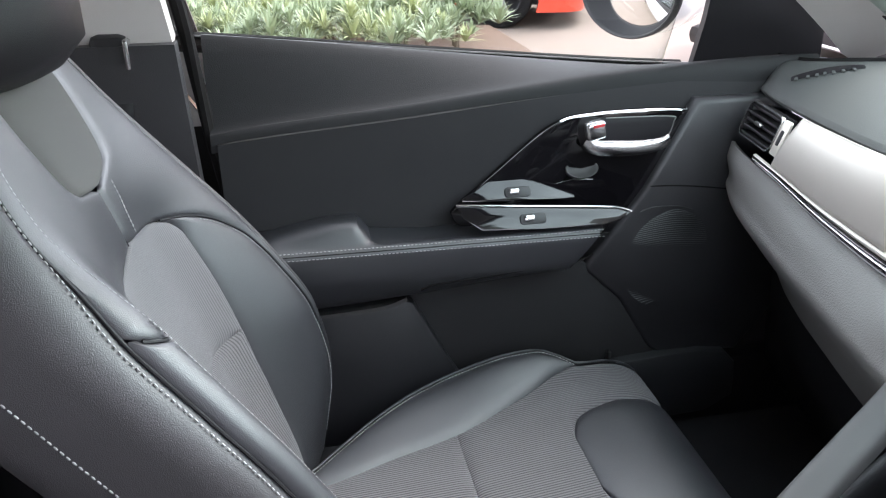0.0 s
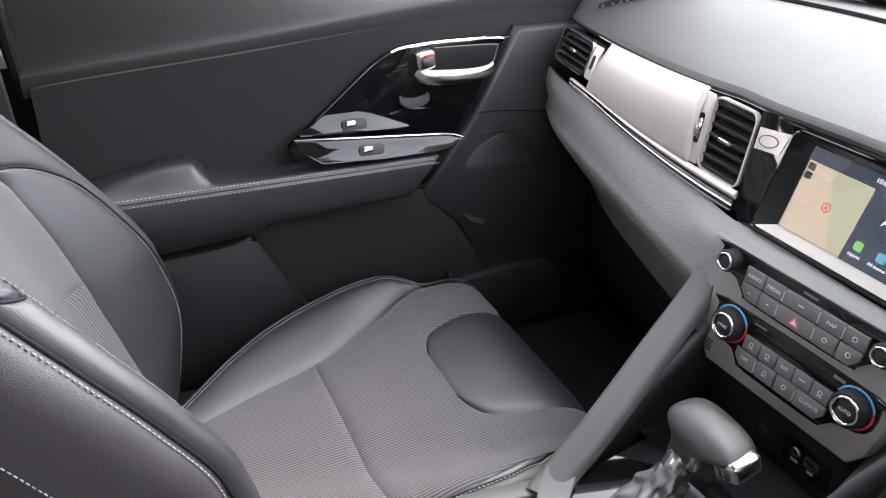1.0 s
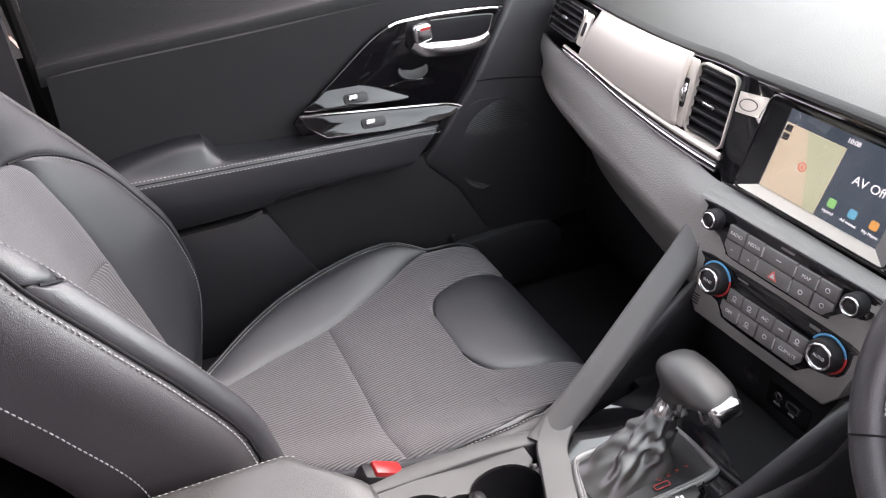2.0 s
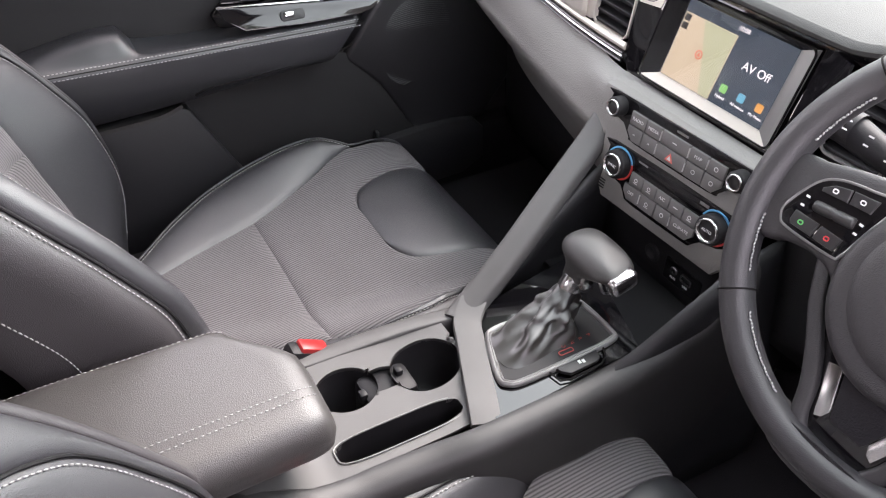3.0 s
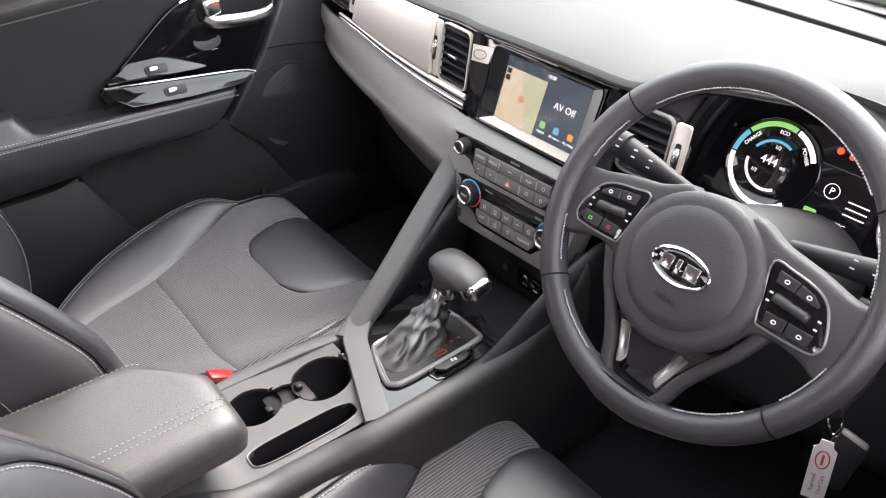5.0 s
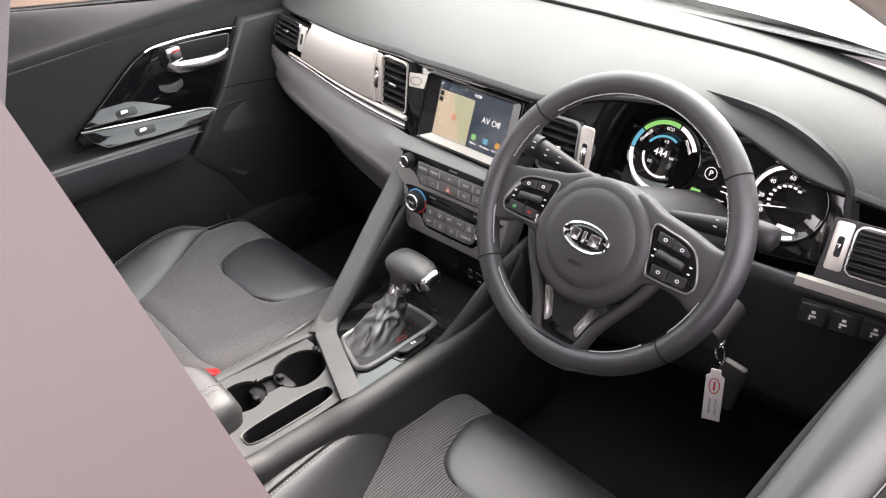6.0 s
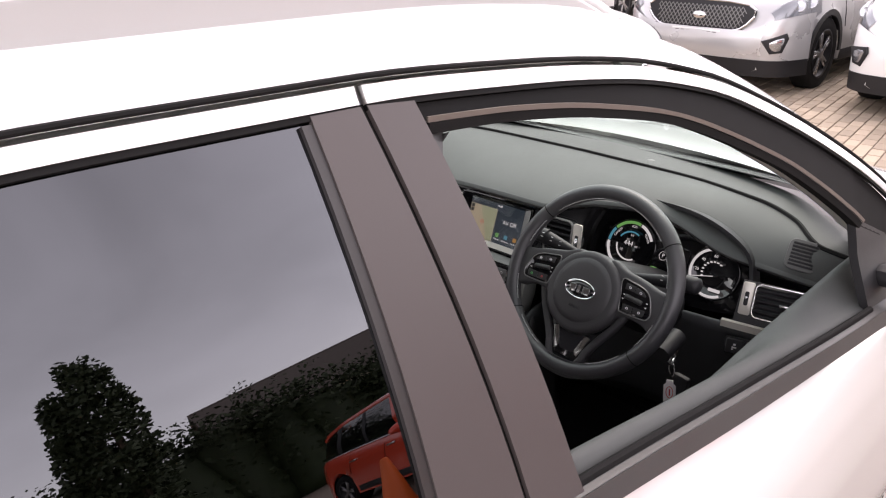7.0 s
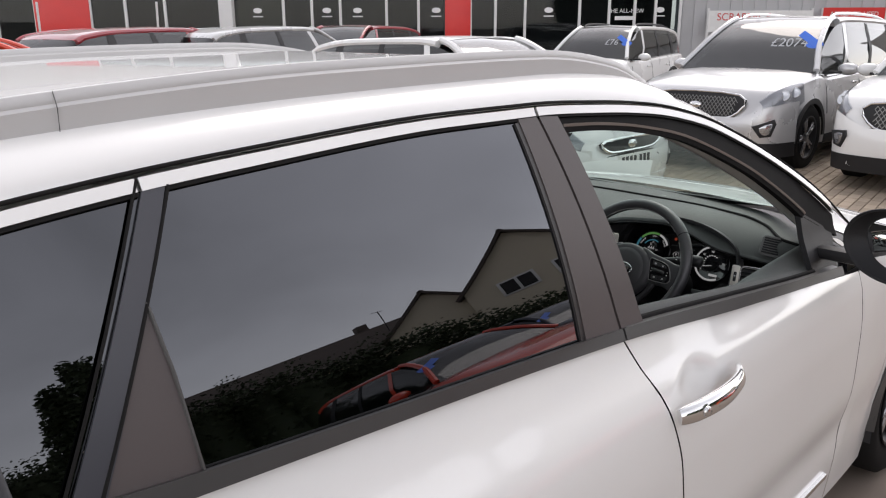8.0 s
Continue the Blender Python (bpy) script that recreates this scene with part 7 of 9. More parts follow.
def hole_top(x0, x1, y0, y1, z, holes, h, m=None, step=0.004):
    """A plate with round and oblong openings cut through it."""
    bm = bmesh.new()
    nx, ny = int((x1 - x0) / step), int((y1 - y0) / step)
    keep = {}
    def inside(x, y):
        for (cx, cy, rx, ry, p) in holes:
            if abs((x - cx) / rx) ** p + abs((y - cy) / ry) ** p < 1:
                return True
        return False
    for i in range(nx):
        for j in range(ny):
            x, y = x0 + (i + 0.5) * step, y0 + (j + 0.5) * step
            if inside(x, y):
                continue
            q = []
            for a, b in ((i, j), (i + 1, j), (i + 1, j + 1), (i, j + 1)):
                if (a, b) not in keep:
                    px, py = x0 + a * step, y0 + b * step
                    keep[(a, b)] = bm.verts.new((px, py, z(px, py)))
                q.append(keep[(a, b)])
            bm.faces.new(q)
    # draw border points of each opening onto its true outline
    for v in bm.verts:
        for (cx, cy, rx, ry, p) in holes:
            k = (abs((v.co.x - cx) / rx) ** p + abs((v.co.y - cy) / ry) ** p) ** (1 / p)
            if v.is_boundary and 0.8 < k < 1.25:
                v.co.x, v.co.y = cx + (v.co.x - cx) / k, cy + (v.co.y - cy) / k
    thicken(bm, h)
    return bm


ctop = lambda x, y: 0.578 + 0.046 * smoothstep(0.278, 0.175, x) + 0.010 * smoothstep(0.40, 0.52, x)
cups = [(0.437, 0.004, 0.045, 0.040, 2), (0.335, 0.014, 0.038, 0.034, 2), (0.386, 0.010, 0.030, 0.018, 4), (0.366, -0.0695, 0.078, 0.0155, 4)]
part("console_top", hole_top(0.15, 0.49, -0.100, 0.072, ctop, cups, 0.006), PLASTIC_GREY, con, "dark grey console top plate")
for cx, cy, rx, ry, p in cups[:2]:
    part("cup_well", lathe([(1.01, 0.0), (0.98, -0.02), (0.92, -0.075), (0.4, -0.080), (0, -0.080)], Matrix.Translation((cx, cy, ctop(cx, cy) - 0.001)) @ Matrix.Diagonal((rx, ry, 1, 1)), 40), PLASTIC_DARK, con, "deep black cup holder")
part("cup_bridge", box((0.386, 0.010, 0.535), (0.07, 0.05, 0.07), bevel=0.01), PLASTIC_DARK, con)
for tx, ty, tz in ((0.352, 0.004, 0.566), (0.405, 0.016, 0.570)):
    part("cup_tab", box((tx, ty, tz), (0.010, 0.012, 0.016), bevel=0.003), PLASTIC_DARK, con, "sprung cup gripper")
part("slot_well", sheet(lambda u, v: Vector((0.366 + 0.078 * (1 - 0.04 * v) * math.copysign(abs(math.cos(2 * math.pi * u)) ** 0.5, math.cos(2 * math.pi * u)), -0.0695 + 0.0155 * (1 - 0.1 * v) * math.copysign(abs(math.sin(2 * math.pi * u)) ** 0.5, math.sin(2 * math.pi * u)), 0.580 - 0.075 * v)), 48, 6), PLASTIC_DARK, con, "deep oblong tray")
part("slot_floor", box((0.366, -0.0695, 0.505), (0.15, 0.03, 0.004)), PLASTIC_DARK, con)
part("slot_rim", sweep(ring(0.0009, 8), [Vector((0.366 + 0.0805 * math.copysign(abs(math.cos(a)) ** 0.5, math.cos(a)), -0.0695 + 0.0178 * math.copysign(abs(math.sin(a)) ** 0.5, math.sin(a)), 0.5795)) for a in [2 * math.pi * i / 60 + 0.01 for i in range(60)]], True), SATIN_DARK, con, "thin satin tray rim")
for s, y in ((-1, -0.112), (1, 0.078)):
    part("console_side", sheet(lambda u, v, s=s, y=y: Vector((-0.10 + 1.0 * u, y + s * 0.030 * v + (s * 0.028 * smoothstep(0.5, 0.85, -0.10 + 1.0 * u)), 0.574 + (0.16 * smoothstep(0.55, 0.84, -0.10 + 1.0 * u) if s < 0 else 0.16 * smoothstep(0.53, 0.80, -0.10 + 1.0 * u)) - 0.28 * v - 0.12 * v * smoothstep(0.55, 0.84, -0.1 + u))), 50, 10, thick=0.008), PLASTIC, con, "black console side")
rail_prof = smooth_line([(-0.017, -0.012), (0.017, -0.012), (0.019, 0.004), (0.010, 0.011), (-0.010, 0.011), (-0.019, 0.004)], 3, True)
flank = smooth_line([(0.001, -0.030), (0.0, -0.004), (0.004, 0.0005), (0.013, 0.0005), (0.023, -0.003), (0.031, -0.010), (0.036, -0.022), (0.040, -0.050), (0.046, -0.10), (0.054, -0.20)], 4)


def flank_sheet(crest, s, n):
    """A rolled console edge that falls to the floor; crest is its inner top line, s the side it faces."""
    line = smooth_line(crest, 10)
    def at(u, v):
        k = u * (len(line) - 1)
        i = min(int(k), len(line) - 2)
        j = min(int(v * (len(flank) - 1) + 1e-6), len(flank) - 1)
        p = Vector(line[i]).lerp(Vector(line[i + 1]), k - i)
        return Vector((p.x, p.y + s * flank[j][0], p.z + flank[j][1]))
    return sheet(at, n, len(flank) - 1)


# driver's side of the grey edge, coloured darker for the seat's shade
part("console_flank", flank_sheet([(-0.05, -0.088, 0.618), (0.10, -0.090, 0.625), (0.165, -0.092, 0.625), (0.20, -0.094, 0.615), (0.245, -0.097, 0.588), (0.285, -0.098, 0.5795), (0.32, -0.098, 0.579), (0.38, -0.102, 0.581), (0.44, -0.112, 0.589), (0.545, -0.116, 0.5965), (0.60, -0.115, 0.598), (0.66, -0.115, 0.607), (0.705, -0.115, 0.624), (0.755, -0.116, 0.655), (0.80, -0.120, 0.72)], -1, 90), PLASTIC_FLANK, con, "rounded grey console edge rising to the dash, darkened as shade")
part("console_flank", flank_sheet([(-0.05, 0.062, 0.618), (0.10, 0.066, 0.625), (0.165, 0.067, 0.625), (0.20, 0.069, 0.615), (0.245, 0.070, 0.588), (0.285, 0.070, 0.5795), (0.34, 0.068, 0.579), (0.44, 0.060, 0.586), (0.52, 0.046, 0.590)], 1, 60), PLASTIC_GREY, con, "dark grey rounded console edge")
part("console_rail", sweep(rail_prof, smooth_line([(0.505, 0.046, 0.584), (0.53, 0.058, 0.593), (0.60, 0.076, 0.640), (0.69, 0.104, 0.704), (0.760, 0.126, 0.752), (0.79, 0.136, 0.778)], 8)), PLASTIC_GREY, con, "grey rail rising to the dash")
band_prof = smooth_line([(-0.0165, -0.006), (0.0165, -0.006), (0.0165, 0.0015), (0.0145, 0.0030), (-0.0145, 0.0030), (-0.0165, 0.0015)], 2, True)
part("cross_band", sweep(band_prof, smooth_line([(0.452, -0.114, 0.5860), (0.463, -0.086, 0.5915), (0.480, -0.045, 0.5920), (0.500, 0.002, 0.5925), (0.514, 0.034, 0.5945), (0.538, 0.057, 0.6030)], 8)), PLASTIC_GREY, con, "grey band across the console")
gp = part("selector_plate", sheet(lambda u, v: Vector((0.462 + 0.060 * v + 0.21 * u, (-0.118 + 0.004 * u) * (1 - v) + (0.046 + 0.030 * u) * v, 0.5905 + 0.014 * u)), 12, 12, thick=0.006), PIANO, con, "gloss black selector surround")
SEL = [(0.534, 0.001), (0.590, -0.004), (0.645, -0.010), (0.655, -0.020), (0.657, -0.076), (0.647, -0.088), (0.590, -0.089), (0.520, -0.087), (0.501, -0.080), (0.498, -0.066), (0.518, -0.012)]
loop = smooth_line(SEL, 4, True)
selz = lambda x: 0.5975 + 0.07 * (x - 0.51)
part("selector_frame", sweep(smooth_line([(-0.0042, -0.004), (0.0042, -0.004), (0.0042, 0.0003), (0.0016, 0.0026), (0.0004, 0.0016), (-0.0016, 0.0026), (-0.0042, 0.0003)], 2, True), [Vector((x, y, selz(x))) for x, y in loop], True), SATIN_MID, con, "satin chrome selector frame")
part("selector_base", prism(loop, 0.002, Matrix(((1, 0, 0, 0), (0, 1, 0, 0), (0.07, 0, 1, 0.5975 - 0.07 * 0.51 - 0.0025), (0, 0, 0, 1)))), PLASTIC_DARK, con, "black selector plate")
part("gate_letters", joined(*[words(t, 0.0070, axes((0.590 + 0.0125 * i, -0.068, selz(0.59 + 0.0125 * i) + 0.0012), (0, -1, 0), (1, 0, 0.07))) for i, t in enumerate("DNRP")], sweep([(-0.0006, -0.0002), (0.0006, -0.0002), (0.0006, 0.0002), (-0.0006, 0.0002)], [Vector((0.588 + a, -0.0765 + b, selz(0.588) + 0.0012)) for a, b in rounded(0.020, 0.006, 0.002, 3)], True)), base_mat("red_gate_letters", (0.42, 0.05, 0.04), 0.5), con, "red gear letters")
DM = axes((0.592, -0.1015, 0.6020), (1, 0.0, 0.07), (0, 1, 0))
dmb = part("drive_mode_button", prism([(-0.031, 0.0075), (0.028, 0.0075), (0.025, -0.004), (0.018, -0.0075), (-0.020, -0.0075), (-0.029, 0.001)], 0.005, DM, 0.0015), BUTTON, con, "black push button beside the selector")
part("button_print", box((-0.0015, 0.0015, 0.0052), (0.0036, 0.0052, 0.0004), DM), WHITE_MARK, dmb)
part("button_print", box((0.0035, 0.0002, 0.0052), (0.0036, 0.0052, 0.0004), DM), WHITE_MARK, dmb)
part("button_groove", sweep(ring(0.0012, 6), [DM @ Vector((a, b, 0.0006)) for a, b in ((-0.040, 0.012), (-0.036, -0.008), (-0.024, -0.0115), (0.022, -0.0115), (0.034, -0.004), (0.040, 0.009))]), RUBBER, con)
part("storage_tray", sheet(lambda u, v: Vector((0.676 + 0.120 * u, -0.118 + 0.23 * v, 0.590 - 0.012 * math.sin(math.pi * u))), 8, 8, thick=0.006), PLASTIC_DARK, con, "black rubber-lined tray")
part("tray_back", sheet(lambda u, v: Vector((0.798 - 0.004 * v, -0.125 + 0.25 * u, 0.585 + 0.11 * v)), 6, 6, thick=0.006), PLASTIC_DARK, con, "black panel behind the tray")
US = axes((0.7935, -0.048, 0.624), (0, -1, 0), (-0.03, 0, 1))
sock = part("socket_plate", prism(rounded(0.066, 0.036, 0.004, 6, 0.008, 0.0), 0.004, US, 0.001), PIANO, con, "gloss black socket plate")
part("usb_port", sweep([(-0.001, -0.001), (0.001, -0.001), (0.001, 0.001), (-0.001, 0.001)], [US @ Vector((a, b, 0.005)) for a, b in rounded(0.018, 0.010, 0.002, 3, 0.016, 0.003)], True, up=(-1, 0, 0)), CHROME_SOFT, sock, "bright socket rim")
part("aux_port", lathe([(0.003, 0.004), (0.0065, 0.004), (0.0065, 0.006), (0.003, 0.006)], US @ Matrix.Translation((-0.007, 0.003, 0)), 18), CHROME_SOFT, sock, "round bright socket")
part("socket_words", joined(words("AUX", 0.005, US @ Matrix.Translation((-0.007, -0.009, 0.0042))), words("USB", 0.005, US @ Matrix.Translation((0.016, -0.009, 0.0042)))), WHITE_MARK, sock)
part("power_socket", lathe([(0.013, 0.0), (0.013, 0.006), (0.010, 0.007), (0.010, 0.003), (0, 0.003)], US @ Matrix.Translation((-0.050, 0.004, 0.0)), 24), PLASTIC_DARK, con, "round black power socket")

# gear selector
gl = thing("gear_selector", (0.590, -0.030, 0.596), "black leather gear selector with pleated boot and silver button", "gear lever")
def boot(u, v):
    a = 2 * math.pi * u
    t = v
    w = t ** 0.62
    hx, hy = (0.060 * (1 - w) + 0.013 * w), (0.036 * (1 - w) + 0.013 * w)
    cx, cy = 0.570 + 0.058 * t ** 0.9, -0.036 + 0.018 * t
    fold = 1 + 0.24 * math.sin(5 * a + 6 * t) * math.sin(math.pi * t) ** 1.2 + 0.10 * math.sin(26 * t + 2.5 * math.cos(a) + 2 * math.sin(2 * a)) * math.sin(math.pi * t) * smoothstep(0.15, 0.6, t) + 0.09 * math.sin(9 * a - 7 * t) * math.sin(math.pi * t)
    c, s_ = math.cos(a), math.sin(a)
    sq = (abs(c) ** 4 + abs(s_) ** 4) ** (-0.25) * (1 - t) + t
    return Vector((cx + hx * c * sq * fold, cy + hy * s_ * sq * fold, 0.598 + 0.052 * t ** 0.8))
part("boot", sheet(boot, 96, 44), grained("soft_boot_leather", (0.026, 0.025, 0.023), (0.036, 0.034, 0.032), 0.36, 900, 0.08, 20, spec=1.0, coat=0.3), gl, "creased dark leather boot")
part("collar", lathe([(0.0145, 0), (0.0155, 0.004), (0.014, 0.016), (0.0125, 0.020)], axes((0.628, -0.018, 0.644), (1, 0, -0.4), (0, 1, 0)), 28), CHROME_SOFT, gl, "satin chrome collar")
bx = lambda c: math.copysign(abs(c) ** 0.66, c)
def knob_at(u, v):
    a = 2 * math.pi * u
    prof = smooth_line([(0.013, 0.0, 0.0), (0.015, 0.012, 0.001), (0.0175, 0.026, 0.000), (0.026, 0.042, -0.008), (0.033, 0.056, -0.014), (0.034, 0.068, -0.016), (0.026, 0.080, -0.014), (0.010, 0.086, -0.010), (0.0, 0.087, -0.009)], 4)
    k = v * (len(prof) - 1)
    i = min(int(k), len(prof) - 2)
    r, h, off = (prof[i][j] + (prof[i + 1][j] - prof[i][j]) * (k - i) for j in range(3))
    wide = 1 + 0.45 * smoothstep(0.03, 0.06, h)
    return Vector((0.632 + 0.30 * h + r * 0.80 * bx(math.cos(a)), -0.018 + off + r * wide * bx(math.sin(a)), 0.652 + h * 0.74))
part("knob", sheet(knob_at, 40, 32), KNOB_LEATHER, gl, "smooth black leather knob")
kb = axes((0.652, -0.0735, 0.693), (1, 0, 0.25), (0, 0.25, 1))
part("release_button", box((0, 0, 0.006), (0.038, 0.024, 0.024), kb, 0.007, 3), CHROME_SOFT, gl, "satin silver release button")
part("button_collar", sweep(ring(0.002, 8), [kb @ Vector((a, b, -0.004)) for a, b in rounded(0.045, 0.031, 0.011)], True, up=kb.to_3x3() @ Vector((0, 0, 1))), CHROME, gl, "chrome collar")
part("neck_trim", box((0.640, -0.034, 0.668), (0.018, 0.012, 0.030), bevel=0.004), CHROME_SOFT, gl)

# padded armrest lid
arm = thing("console_armrest", (0.06, -0.015, 0.60), "padded grained black leather armrest with double stitching", "armrest")
def lid(u, v):
    """Padded lid: u runs round the section from lower inboard edge over the top, v from the back to the nose."""
    x0, x1 = -0.16, 0.281
    t = v
    q = smooth_line([(0.062, 0.622), (0.070, 0.650), (0.068, 0.680), (0.052, 0.6985), (0.0, 0.7025), (-0.06, 0.7015), (-0.096, 0.6965), (-0.110, 0.680), (-0.110, 0.658), (-0.100, 0.642), (-0.02, 0.622)], 5)
    k = u * (len(q) - 1)
    i = min(int(k), len(q) - 2)
    y, z = (q[i][j] + (q[i + 1][j] - q[i][j]) * (k - i) for j in range(2))
    nose = max(0.0, (t - 0.91) / 0.09)
    rnd_ = math.sqrt(max(0.0, 1 - nose ** 3.0))
    x = x0 + (x1 - x0 - 0.055 * smoothstep(-0.02, 0.06, y)) * t
    cy, cz = -0.020, 0.655
    f = 0.35 + 0.65 * rnd_
    return Vector((x, cy + (y - cy) * (0.80 + 0.20 * rnd_) * (1 + 0.06 * (1 - t)), cz + (z - cz) * f - 0.014 * smoothstep(0.05, -0.16, x)))
part("lid", sheet(lid, 50, 60), LEATHER_LID, arm, "padded leather lid")
part("lid_nose", sheet(lambda u, v: lid(u, 1.0).lerp(Vector((lid(u, 1.0).x + 0.0008, -0.02, 0.655)), v), 50, 3), LEATHER_LID, arm)
def on_lid(u, i):
    n = normal_of(lid, u, min(i / 60, 0.985))
    return lid(u, i / 60) + n * (0.0012 if n.z > 0 else -0.0012)
for u in (0.508, 0.533, 0.285):
    part("stitching", dashes([on_lid(u, i * 0.5) for i in range(118)], 0.0036, 0.0026, 0.0004), THREAD, arm, "light grey double stitching")
part("armrest_box", box((0.0, -0.018, 0.50), (0.30, 0.14, 0.23), bevel=0.015), PLASTIC, arm, "black console box under the lid")

# pedals in the driver's footwell
for y, w, nm in ((-0.36, 0.075, "brake_pedal"), (-0.475, 0.05, "accelerator_pedal")):
    pd = thing(nm, (1.08, y, 0.40), "black rubber ribbed foot pedal", "pedal")
    m = axes((1.02, y, 0.45), (0, -1, 0), (0.5, 0, 1))
    part("pad", box((0, 0, 0), (w, 0.055, 0.014), m, 0.004), RUBBER, pd)
    for i in range(4):
        part("rib", box((0, -0.018 + 0.012 * i, 0.009), (w * 0.85, 0.004, 0.005), m, 0.001, 1), RUBBER, pd)
    part("arm", box((1.10, y, 0.53), (0.14, 0.012, 0.02), bevel=0.003), PLASTIC_DARK, pd)

# ================= outside =================
ASPHALT = grained("grey_road", (0.11, 0.11, 0.11), (0.15, 0.148, 0.145), 0.85, 60, 0.3, 1.5)
PAVE = grained("block_paving", (0.17, 0.135, 0.11), (0.23, 0.185, 0.15), 0.85, 30, 0.3, 2)
SOIL = grained("brown_bark_soil", (0.09, 0.055, 0.035), (0.15, 0.10, 0.07), 0.95, 40, 0.8, 6)
GRASSY = grained("mown_grass", (0.07, 0.11, 0.03), (0.11, 0.15, 0.05), 0.95, 60, 0.8, 4)
gb = bmesh.new()
bmesh.ops.create_grid(gb, x_segments=1, y_segments=1, size=400)
ground = solo("ground", gb, PAVE, "tan block-paved forecourt running to the horizon", "ground", kind="structure")
solo("road", box((-48, 15.5, 0.004), (100, 6.5, 0.012)), ASPHALT, "grey tarmac road beyond the planting bed", "road", kind="structure")
solo("verge", box((-48, 19.6, 0.02), (100, 1.6, 0.08)), GRASSY, "narrow strip of mown grass", "grass", kind="structure")
solo("road_line", box((-48, 12.6, 0.012), (100, 0.10, 0.006)), WHITE_MARK, "white painted edge line", "road marking", kind="structure")
solo("kerb", box((-48, 12.1, 0.05), (100, 0.14, 0.12), bevel=0.01), grained("kerb_stone", (0.38, 0.37, 0.35), (0.46, 0.45, 0.43), 0.85, 80, 0.3, 3), "grey concrete kerb along the road", "kerb", kind="structure")

SILVER_PAINT = grained("silver_paint", (0.50, 0.50, 0.505), (0.55, 0.55, 0.555), 0.28, 3000, 0.01, 2, metal=0.45, coat=0.7, vary=0.03)
WHITE_PAINT = grained("plain_white_paint", (0.72, 0.72, 0.71), (0.76, 0.76, 0.75), 0.28, 3000, 0.01, 2, coat=0.7, vary=0.03)
RED_PAINT = grained("orange_red_paint", (0.62, 0.055, 0.025), (0.66, 0.065, 0.03), 0.25, 3000, 0.01, 2, coat=0.8, vary=0.03)
DARKRED_PAINT = grained("dark_red_paint", (0.25, 0.02, 0.03), (0.29, 0.025, 0.035), 0.25, 3000, 0.01, 2, coat=0.8, vary=0.03)
GREY_PAINT = grained("pale_grey_paint", (0.40, 0.40, 0.40), (0.46, 0.46, 0.455), 0.28, 3000, 0.01, 2, metal=0.3, coat=0.7, vary=0.03)
CAR_GLASS = glass_mat("parked_car_glass", (0.80, 0.88, 0.90), 0.35, gloss=0.08)
SHOP_GLASS = glass_mat("shop_glass", (0.80, 0.88, 0.90), 0.45, gloss=0.02)
CLEAR_LAMP = glass_mat("lamp_cover", (0.95, 0.97, 1.0), 0.85, gloss=0.10)
LAMP = base_mat("clear_lamp", (0.42, 0.43, 0.45), 0.15, 0.8)
PLATE = base_mat("plate_white", (0.75, 0.75, 0.72), 0.4)
CHALK = base_mat("chalk_digits", (0.42, 0.43, 0.45), 0.7)
STICKER = base_mat("blue_sticker", (0.05, 0.16, 0.62), 0.5)


LAMP_BOWL = base_mat("lamp_bowl", (0.30, 0.30, 0.31), 0.3, 0.6)


